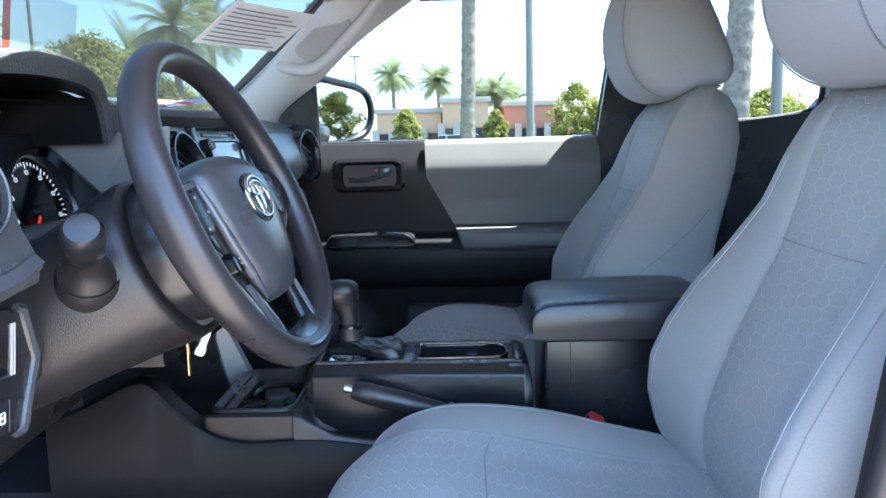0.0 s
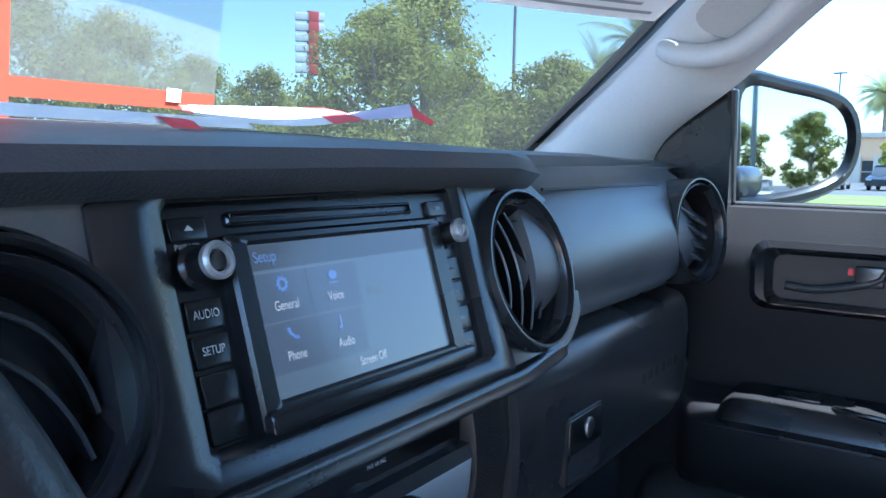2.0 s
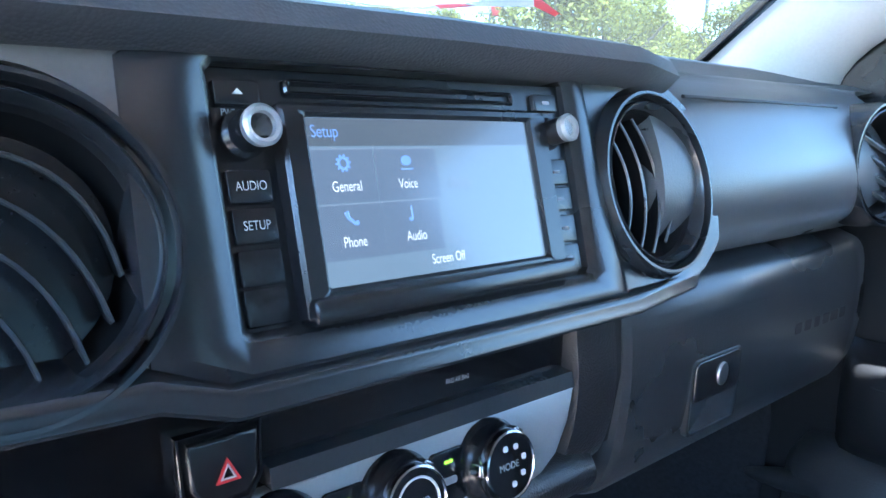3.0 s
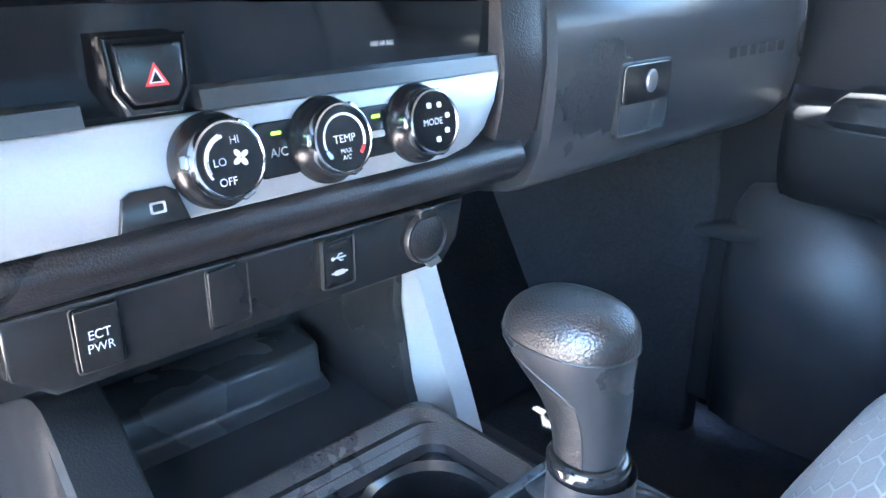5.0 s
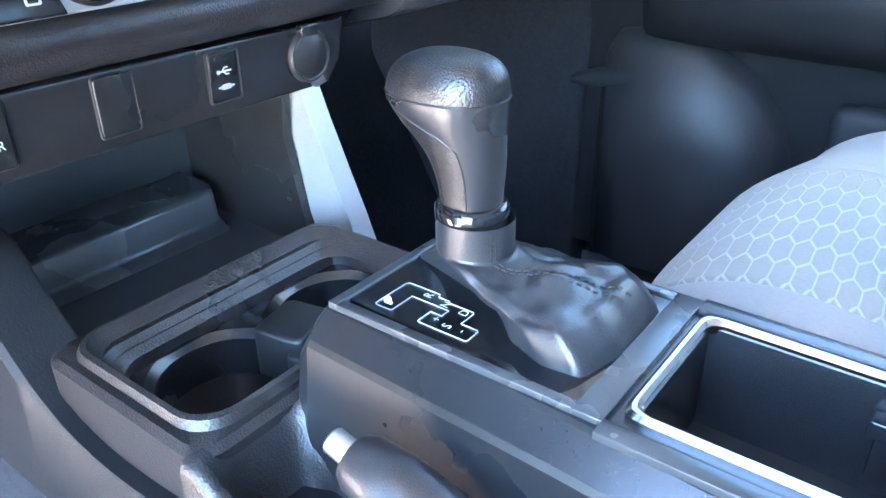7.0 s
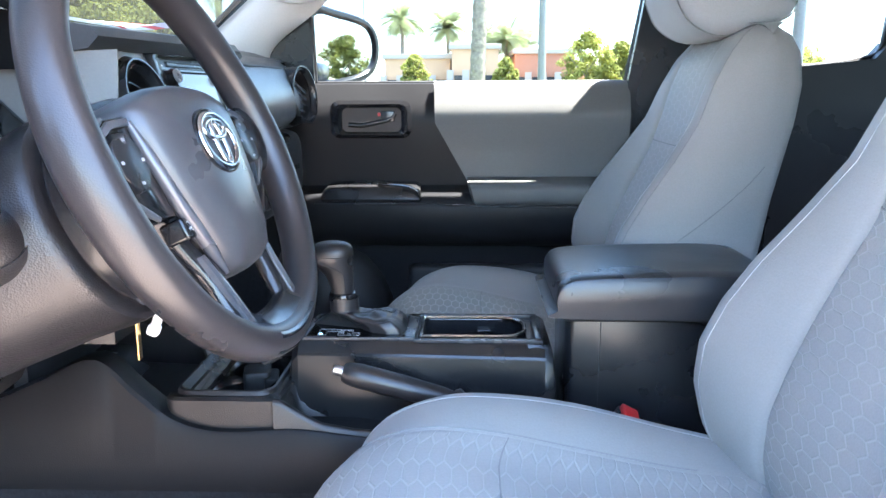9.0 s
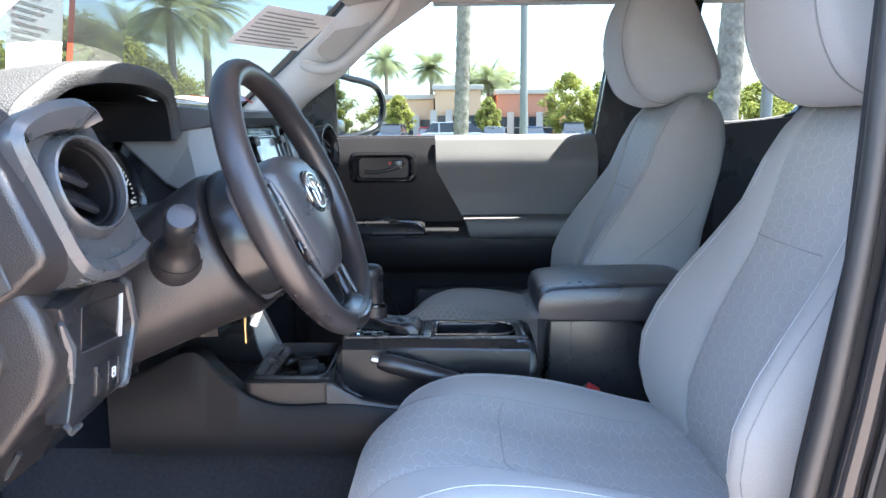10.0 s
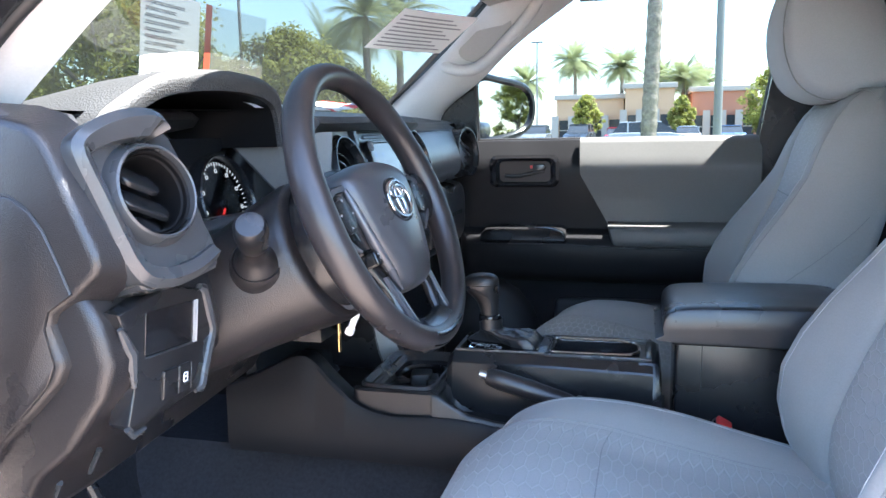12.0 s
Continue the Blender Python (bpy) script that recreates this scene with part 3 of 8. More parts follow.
# armrest behind the pull cup, and the switch pod in front of it
bm = B()
ar = [(0.700, 1.186), (0.665, 1.184), (0.632, 1.182), (0.611, 1.179), (0.602, 1.172), (0.600, 1.158), (0.602, 1.143), (0.612, 1.133), (0.640, 1.130), (0.692, 1.126)]
loft(bm, [[(x, y, z) for y, z in spline(ar, 22, True)] for x in (0.02, 0.028, 0.1, 0.2, 0.345)])
loft(bm, [[(x + 0.28 * (1.18 - z), 0.692 - (0.692 - y) * k, z) for y, z in spline(ar, 22, True)] for x, k in ((-0.022, 0.80), (-0.017, 0.97), (0.02, 1.0))])
part("armrest", bm, DOORGREY, door, "grey vinyl armrest")
bm = B()
pod = [(0.690, 1.160), (0.656, 1.158), (0.630, 1.152), (0.614, 1.13), (0.616, 1.085), (0.64, 1.05), (0.690, 1.035)]
loft(bm, [[(x, 0.69 - (0.69 - y) * k, z) for y, z in spline(pod, 22, True)] for x, k in ((-0.415, 0.1), (-0.405, 0.55), (-0.385, 0.85), (-0.35, 1.0), (-0.13, 1.0), (0.0, 1.0), (0.345, 0.98))])
part("switch_pod", bm, DOORBLACK, door)
bm = B()
rings = []
for x, k in ((-0.352, 0.25), (-0.346, 0.7), (-0.335, 0.95), (-0.31, 1.0), (-0.16, 1.0), (-0.138, 0.97), (-0.128, 0.8), (-0.124, 0.35)):
    rings.append([(x, 0.688 - (0.688 - y) * (0.85 + 0.15 * k), 1.140 + (z - 1.140) * k) for y, z in ((0.688, 1.135), (0.617, 1.135), (0.613, 1.146), (0.617, 1.160), (0.626, 1.170), (0.640, 1.175), (0.688, 1.178))])
loft(bm, rings)
part("switch_cap", bm, SMOOTH, door, "black switch cap before the pull cup", sharp=35)
bm = B()
prism(bm, rrect(0.050, 0.016, 0.004), 0.0, 0.004, Matrix.Translation((-0.262, 0.655, 1.1745)), 0.0015)
part("window_switch", bm, GLOSS, door)
bm = B()
tube(bm, [(-0.385, 0.640, 1.133), (-0.36, 0.617, 1.135), (-0.12, 0.612, 1.137), (0.015, 0.612, 1.130), (0.345, 0.604, 1.126)], 0.0018, 6)
part("pod_seam", bm, BEZEL, door)
bm = B()
tube(bm, spline([(-0.225, 0.640, 1.1765), (-0.20, 0.626, 1.1765), (-0.165, 0.618, 1.176), (-0.138, 0.612, 1.168), (-0.126, 0.612, 1.150)], 14), [0.0018] + [0.0036] * 12 + [0.0025], 8)
part("pull_cup_trim", bm, CHROME, door, "bright trim at the pull cup")
# inside handle: bezel, cup and chrome lever
hm = Matrix.Translation((-0.238, 0.678, 1.318)) @ Matrix.Rotation(radians(90), 4, "X")
bm = B()
frame_plate(bm, rrect(0.183, 0.084, 0.020, -0.002, 0.001), rrect(0.134, 0.054, 0.013), -0.012, 0.015, hm, 0.008)
bez = part("handle_bezel", bm, GLOSS, door)
bm = B()
prism(bm, rrect(0.134, 0.054, 0.013), -0.004, 0.0015, hm)
part("handle_cup", bm, material("brown_shaded_cup", (0.022, 0.014, 0.011), 0.55, 0, 0.1, 0.002, 0.1), bez)
bm = B()
lever = spline([(-0.052, -0.010), (-0.02, -0.012), (0.02, -0.004), (0.045, 0.004), (0.052, 0.014)], 14)
tube(bm, [(x, y, 0.008) for x, y in lever], 0.0055, 10, hm)
box(bm, 0.022, 0.052, -0.004, 0.020, 0.003, 0.012, 0.002, hm)
part("handle_lever", bm, material("dark_satin_lever", (0.02, 0.02, 0.021), 0.22, 0, 0, 0.002, 0.1), bez, "dark satin lever")
bm = B()
box(bm, 0.014, 0.020, 0.008, 0.016, 0.002, 0.0075, 0.001, hm)
part("lock_tab", bm, RED, bez, "red lock mark")
bm = B()
rings = []
for x, z0, z1, k in ((-0.47, 0.72, 1.00, 0.2), (-0.45, 0.70, 1.035, 0.7), (-0.40, 0.70, 1.045, 1.0), (-0.33, 0.70, 1.035, 1.0), (-0.26, 0.70, 1.00, 0.9), (-0.22, 0.70, 0.95, 0.6), (-0.20, 0.70, 0.90, 0.1)):
    rings.append([(x, 0.70, z0), (x, 0.70 - 0.045 * k, z0), (x, 0.70 - 0.055 * k, (z0 + z1) / 2), (x, 0.70 - 0.045 * k, z1 - 0.02), (x, 0.70 - 0.02 * k, z1 - 0.004), (x, 0.70, z1)])
loft(bm, rings)
part("speaker_bulge", bm, DOOR_LOWER, door, sharp=60)
bm = B()
box(bm, -0.16, 0.345, 0.660, 0.700, 0.72, 0.985, 0.015)
part("map_pocket", bm, DOOR_LOWER, door)
bm = B()
tube(bm, spline([(-0.518, 0.692, 0.954), (-0.427, 0.674, 0.976), (-0.345, 0.672, 0.983), (-0.319, 0.673, 0.970), (-0.284, 0.676, 0.916), (-0.262, 0.678, 0.869), (-0.25, 0.682, 0.80)], 24), [0.004 + 0.013 * math.sin(math.pi * min((k + 0.5) / 10, (23.5 - k) / 14, 0.5)) for k in range(24)], 14)
part("speaker_ridge", bm, DOOR_LOWER, door)
bm = B()
box(bm, -0.375, 0.345, 0.722, 0.745, 1.392, 1.404, 0.004)
part("window_seal", bm, RUBBER, door)
bm = B()
box(bm, -0.50, 0.345, 0.776, 0.86, 0.66, 1.395, 0.02)
part("outer_skin", bm, PAINT, door)

# ---------- open driver's door ----------
# out of view; added to keep light from the front left off the dash
dd = thing("driver_door", (-0.55, -0.85, 0.62), "open black driver's door of the pickup truck", "car door")
DD = Matrix.Translation((-0.56, -0.835, 0)) @ Matrix.Rotation(radians(9), 4, "Z")
bm = B()
loft(bm, [[(x, y, z) for x, z in ((-0.05, 0.62), (0.03, 0.66), (0.035, 1.05), (0.02, 1.36), (-0.01, 1.39), (-0.06, 1.38), (-0.09, 1.0))] for y in (-0.93, -0.90, -0.05, 0.0)], True, True, DD)
part("door_shell", bm, PAINT, dd)
bm = B()
box(bm, 0.034, 0.055, -0.86, -0.06, 0.72, 1.30, 0.01, DD)
part("door_trim", bm, PLASTIC, dd)
bm = B()
tube(bm, [(-0.03, -0.90, 1.36), (-0.03, -0.86, 1.70), (-0.03, -0.60, 1.76), (-0.03, -0.30, 1.68), (-0.03, -0.03, 1.40)], 0.022, 8, DD)
part("window_frame", bm, PAINT, dd)
bm = B()
loft(bm, [[(-0.03, y, z) for y, z in ((-0.89, 1.37), (-0.85, 1.69), (-0.60, 1.74), (-0.31, 1.67), (-0.04, 1.38))], [(-0.026, y, z) for y, z in ((-0.89, 1.37), (-0.85, 1.69), (-0.60, 1.74), (-0.31, 1.67), (-0.04, 1.38))]], True, True, DD)
pn = part("pane", bm, GLASS, dd)
pn.visible_shadow = False

# ---------- door mirror ----------
mir = thing("side_mirror", (-0.38, 0.93, 1.40), "black passenger side mirror reflecting the car park", "side mirror")
mm_ = face_frame((-0.345, 0.955, 1.490), 0.8, 35)
mo = spline([(-0.112, 0.085), (-0.02, 0.082), (0.085, 0.062), (0.118, 0.010), (0.095, -0.055), (0.0, -0.088), (-0.105, -0.088), (-0.118, 0.0)], 40, True)
mo = [tuple(p) for p in mo]
bm = B()
rings = []
for d, z in ((0.016, 0.004), (0.012, 0.011), (0.006, 0.016), (-0.004, 0.016), (-0.011, 0.008), (-0.014, -0.01), (-0.010, -0.04), (0.010, -0.08), (0.045, -0.11)):
    rings.append([(x, y, z) for x, y in inset(mo, d)])
loft(bm, rings, True, True, mm_)
part("housing", bm, SMOOTH, mir)
bm = B()
prism(bm, inset(mo, 0.014), 0.002, 0.0075, mm_)
part("mirror_glass", bm, MIRROR, mir, "silvered mirror glass")
bm = B()
box(bm, -0.47, -0.37, 0.75, 0.90, 1.405, 1.45, 0.015)
part("mirror_arm", bm, SMOOTH, mir)

# ---------- driver's footwell and door jamb ----------
mat_ = thing("floor_mat", (-0.45, -0.45, 0.62), "black rubber-backed floor mat with pale lettering bars", "floor mat")
bm = B()
loft(bm, [[(x, y, z + 0.008 * (abs(y + 0.46) < 0.22)) for y in np.linspace(-0.70, -0.24, 9)] + [(x, y, z - 0.006) for y in np.linspace(-0.24, -0.70, 9)] for x, z in ((-0.82, 0.74), (-0.74, 0.665), (-0.66, 0.634), (-0.25, 0.632))])
part("mat", bm, CARPET, mat_)
for k, wv in enumerate((0.03, 0.022, 0.03, 0.026, 0.03, 0.022)):
    bm = B()
    box(bm, -0.60, -0.585 + 0.004 * (k % 2), -0.66 + 0.042 * k, -0.66 + 0.042 * k + wv, 0.6335, 0.6425)
    part("lettering_bar", bm, GREY_INK, mat_)
pd = thing("pedal", (-0.72, -0.36, 0.75), "black rubber brake pedal on its arm", "pedal")
bm = B()
box(bm, -0.012, 0.012, -0.05, 0.05, -0.03, 0.03, 0.008, Matrix.Translation((-0.70, -0.38, 0.80)) @ Matrix.Rotation(radians(30), 4, "Y"))
part("pad", bm, RUBBER, pd)
bm = B()
tube(bm, [(-0.715, -0.38, 0.80), (-0.78, -0.38, 0.92), (-0.82, -0.38, 1.05)], 0.009, 8)
part("pedal_arm", bm, SMOOTH, pd)
jb = thing("door_striker", (0.40, -0.77, 1.05), "steel door striker bolted to the black jamb", "door striker")
for z in (1.02, 1.07):
    bm = B()
    revolve(bm, [(0.011, 0.0), (0.011, 0.006), (0.006, 0.009), (0.0, 0.009)], Matrix.Translation((0.372, -0.757, z)) @ Matrix.Rotation(radians(90), 4, "X") @ Matrix.Rotation(radians(-40), 4, "Y"), 6)
    part("bolt", bm, DULLMETAL, jb)
bm = B()
tube(bm, [(0.385, -0.757, 1.03), (0.385, -0.79, 1.03), (0.385, -0.79, 1.06), (0.385, -0.757, 1.06)], 0.005, 8)
part("loop", bm, DULLMETAL, jb)

# ---------- dashboard ----------
dash = thing("dashboard", (-0.6, 0, 1.0), "black and charcoal plastic truck dashboard", "dashboard")


def dash_loft(stations):
    bm = B()
    loft(bm, [[(x, y, z) for x, z in pr] for y, pr in stations])
    return bm


# padded top pad along the screen
def top_prof(front, edge_x, edge_z, mid_z):
    return [(front, 1.425), (front + 0.06, 1.455), (-0.66, mid_z), (-0.52, mid_z - 0.006), (edge_x - 0.03, edge_z + 0.004), (edge_x - 0.008, edge_z), (edge_x, edge_z - 0.010), (edge_x - 0.012, edge_z - 0.022), (edge_x - 0.06, edge_z - 0.03), (-0.62, 1.40), (front, 1.40)]


bm = dash_loft([(-0.748, top_prof(-0.66, -0.50, 1.448, 1.452)), (-0.70, top_prof(-0.70, -0.50, 1.456, 1.462)), (-0.64, top_prof(-0.74, -0.51, 1.452, 1.462)), (-0.59, top_prof(-0.76, -0.58, 1.456, 1.462)), (-0.2785, top_prof(-0.88, -0.58, 1.462, 1.470)), (-0.2755, top_prof(-0.89, -0.395, 1.452, 1.470)), (-0.20, top_prof(-0.91, -0.385, 1.452, 1.472)),
                (0.0, top_prof(-0.925, -0.378, 1.455, 1.474)), (0.16, top_prof(-0.915, -0.378, 1.455, 1.472)), (0.22, top_prof(-0.90, -0.392, 1.450, 1.470)), (0.27, top_prof(-0.89, -0.425, 1.456, 1.468)), (0.45, top_prof(-0.80, -0.43, 1.456, 1.464)), (0.62, top_prof(-0.70, -0.44, 1.452, 1.456)), (0.70, top_prof(-0.64, -0.455, 1.445, 1.448))])
part("top_pad", bm, DASH_SOFT, dash, "charcoal soft-grained top pad")

# passenger face: padded bulge, recess, underside
def pass_prof(k):
    return [(-0.50, 1.452), (-0.436, 1.448), (-0.420 + k, 1.442), (-0.398 + k, 1.425), (-0.380 + k, 1.390), (-0.372 + k, 1.355), (-0.378 + k, 1.330), (-0.400 + k, 1.312), (-0.425, 1.302), (-0.52, 1.30), (-0.62, 1.38)]


bm = B()
loft(bm, [[(p[0], y, p[1]) for p in spline(pass_prof(k), 40, True)] for y, k in ((0.20, -0.01), (0.26, -0.004), (0.35, 0.0), (0.50, 0.0), (0.56, -0.004), (0.64, -0.01), (0.70, -0.03))])
# paler than the top pad: light from the windscreen is put into its colour
part("passenger_pad", bm, material("skylit_dash_pad", (0.075, 0.077, 0.081), 0.33, 0, 0.20, 0.0013, 0.05, 0.55, cells=True), dash)
bm = B()
tube(bm, [(-0.4005, y, 1.4275) for y in (0.24, 0.40, 0.515)], 0.0016, 6)
part("pad_seam", bm, RUBBER, dash)
# glove box with latch
gl = [(-0.44, 1.298), (-0.405, 1.297), (-0.388, 1.285), (-0.381, 1.25), (-0.381, 1.205), (-0.388, 1.165), (-0.405, 1.142), (-0.45, 1.130), (-0.52, 1.13), (-0.53, 1.25)]
bm = B()
loft(bm, [[(p[0] - dx, y, p[1]) for p in spline(gl, 34, True)] for y, dx in ((0.172, 0.004), (0.177, 0.0), (0.40, 0.0), (0.58, 0.0), (0.620, 0.006), (0.645, 0.03))])
glove = part("glove_box", bm, GLOVE_SKIN, dash)
lf = face_frame((-0.3805, 0.296, 1.206), 0)
bm = B()
frame_plate(bm, rrect(0.077, 0.062, 0.006, 0, -0.004), rrect(0.070, 0.055, 0.004, 0, -0.004), -0.004, 0.0016, lf, 0.0008)
part("latch_frame", bm, RUBBER, glove)
bm = B()
prism(bm, rrect(0.069, 0.032, 0.004, 0, 0.009), -0.004, 0.0032, lf, 0.0015)
latch = part("glove_latch", bm, SMOOTH, glove)
bm = B()
prism(bm, circ(0.0075, 24, 0.004, 0.010, 0.0095), 0.002, 0.0052, lf, 0.001)
part("lock_cylinder", bm, DULLMETAL, latch, "steel lock cylinder")
bm = B()
prism(bm, [(-0.036, -0.034), (0.032, -0.034), (0.0345, -0.024), (0.0345, -0.007), (-0.0345, -0.007)], -0.004, 0.0012, lf, 0.0005)
part("finger_recess", bm, BEZEL, glove)
for i, wv in enumerate((0.014, 0.014, 0.012, 0.015, 0.018, 0.014)):
    bm = B()
    prism(bm, rrect(wv, 0.010, 0.002, 0.445 + i * 0.0205, 1.227), -0.002, 0.0008, face_frame((-0.3808, 0.0, 0.0), 0, 0))
    part("badge_bar", bm, RUBBER, glove)
# trim between the silver panel and the glove box, and the gap beside it
bm = B()
tr_ = [(-0.44, 1.300), (-0.400, 1.300), (-0.392, 1.27), (-0.388, 1.235), (-0.392, 1.20), (-0.405, 1.175), (-0.44, 1.165)]
loft(bm, [[(x + d, y + 0.02 * (1.24 - z), z) for x, z in spline(tr_, 24, True)] for y, d in ((0.128, -0.010), (0.131, -0.002), (0.150, 0.004), (0.166, 0.003), (0.168, -0.003))])
part("stack_edge_trim", bm, PLASTIC, dash, "grained trim beside the heater panel")
bm = B()
loft(bm, [[(x, y + 0.02 * (1.24 - z), z) for x, z in ((-0.43, 1.305), (-0.392, 1.298), (-0.386, 1.24), (-0.392, 1.19), (-0.43, 1.165))] for y in (0.166, 0.174)])
part("glove_gap", bm, RUBBER, dash)
# lower passenger side and kick area
bm = B()
loft(bm, [[(x, y, z) for x, z in ((-0.93, 1.18), (-0.45, 1.142), (-0.47, 1.122), (-0.92, 1.09))] for y in (0.17, 0.72)])
part("lower_cover", bm, PLASTIC, dash)
bm = B()
box(bm, -0.93, -0.50, 0.70, 0.745, 0.60, 1.42, 0.015)
part("kick_panel", bm, CARPET, dash, "dark carpeted kick panel")

# ---------- centre stack ----------
def stack(y, z, out=0.0, tilt=17):
    """Frame on the head unit's plane at a height z."""
    return face_frame((-0.372 - (z - 1.336) * math.tan(radians(17)) + out, y, z), tilt)


# core behind the panels
bm = B()
core = [(-0.60, 1.44), (-0.425, 1.44), (-0.400, 1.36), (-0.385, 1.296), (-0.412, 1.288), (-0.425, 1.255), (-0.405, 1.17), (-0.60, 1.17)]
loft(bm, [[(x, y, z) for x, z in core] for y in (-0.258, 0.174)])
box(bm, -0.60, -0.417, -0.258, 0.10, 1.104, 1.172)
part("stack_core", bm, SMOOTH, dash)
def on_stack(y, z, out=0.0):
    return Vector((-0.372 - (z - 1.336) * 0.3057 + out, y, z))


def ring_fit(poly, n):
    """n points at even steps round a closed outline."""
    P = [np.array(p, float) for p in poly]
    ln = [np.linalg.norm(P[(i + 1) % len(P)] - P[i]) for i in range(len(P))]
    tot, out = sum(ln), []
    for k in range(n):
        s, i = k * tot / n, 0
        while s > ln[i]:
            s -= ln[i]
            i = (i + 1) % len(P)
        out.append(P[i] + (P[(i + 1) % len(P)] - P[i]) * s / ln[i])
    return out


# head unit surround: a trapezoid ring round the radio
fr_o = [(-0.156, 1.318), (-0.153, 1.428), (-0.130, 1.444), (0.112, 1.447), (0.122, 1.440), (0.136, 1.322), (0.137, 1.306), (-0.128, 1.307)]
fr_i = [(-0.1175, 1.326), (-0.1180, 1.424), (-0.1140, 1.4285), (0.1020, 1.4320), (0.1060, 1.4280), (0.1040, 1.325), (0.1000, 1.3215), (-0.1130, 1.3220)]
bm = B()
rings = []
for poly, out in ((fr_o, -0.025), (fr_o, 0.000), ([(-0.006 + (y + 0.006) * 0.93, 1.372 + (z - 1.372) * 0.95) for y, z in fr_o], 0.0040), ([(-0.006 + (y + 0.006) * 1.035, 1.374 + (z - 1.374) * 1.06) for y, z in fr_i], 0.0025), (fr_i, -0.002), (fr_i, -0.02)):
    rings.append([on_stack(y, z, out) for y, z in poly])
rows = [[bm.verts.new(p) for p in r] for r in rings]
for a, c in zip(rows, rows[1:]):
    for j in range(8):
        bm.faces.new((a[j], a[(j + 1) % 8], c[(j + 1) % 8], c[j]))
bmesh.ops.bevel(bm, geom=[e for e in bm.edges if len(e.link_faces) == 2 and e.calc_face_angle(0) > 0.3], offset=0.0016, segments=2, affect="EDGES")
part("stack_frame", bm, STACK_TRIM, dash, "dark satin surround of the radio", sharp=40)
# side wings round the vents
for s, cy in ((1, 0.187), (-1, -0.199)):
    o = 0.0 if s > 0 else -0.012
    wing = ring_fit([(s * yy + o, zz) for yy, zz in ((0.124, 1.438), (0.215, 1.440), (0.250, 1.418), (0.268, 1.350), (0.262, 1.325), (0.230, 1.306), (0.139, 1.300), (0.134, 1.32))], 44)
    cz, rr_ = (1.370 if s > 0 else 1.363), 0.0615
    hole_ = []
    for p in wing:
        d = np.array([p[0] - cy, p[1] - cz])
        d /= np.linalg.norm(d)
        hole_.append((cy + d[0] * rr_, cz + d[1] * rr_))
    bm = B()
    rows = []
    for poly, out in ((wing, -0.04), (wing, -0.006), ([(cy + (p[0] - cy) * 0.97, cz + (p[1] - cz) * 0.97) for p in wing], -0.002), (hole_, -0.003), (hole_, -0.04)):
        # towards the dials the wing falls away like a cone
        rows.append([bm.verts.new(on_stack(p[0], p[1], out - (0.26 * max(0.0, -0.205 - p[0]) if poly is not hole_ else 0.0))) for p in poly])
    for a, c in zip(rows, rows[1:]):
        for j in range(44):
            bm.faces.new((a[j], a[(j + 1) % 44], c[(j + 1) % 44], c[j]))
    part("vent_wing", bm, STACK_TRIM if s > 0 else CHEEK, dash, sharp=30)
# shelf lip under the surround
bm = B()
lip = [(-0.42, 1.309), (-0.366, 1.308), (-0.356, 1.301), (-0.361, 1.293), (-0.42, 1.292)]
loft(bm, [[(x - d, y, z + u) for x, z in spline(lip, 20, True)] for y, d, u in ((-0.30, 0.004, 0.012), (-0.158, 0.0, 0.010), (-0.128, 0.0, 0.0), (0.14, 0.0, 0.0), (0.222, 0.010, 0.003), (0.244, 0.020, 0.010), (0.256, 0.034, 0.020))])
part("shelf_lip", bm, STACK_TRIM, dash)


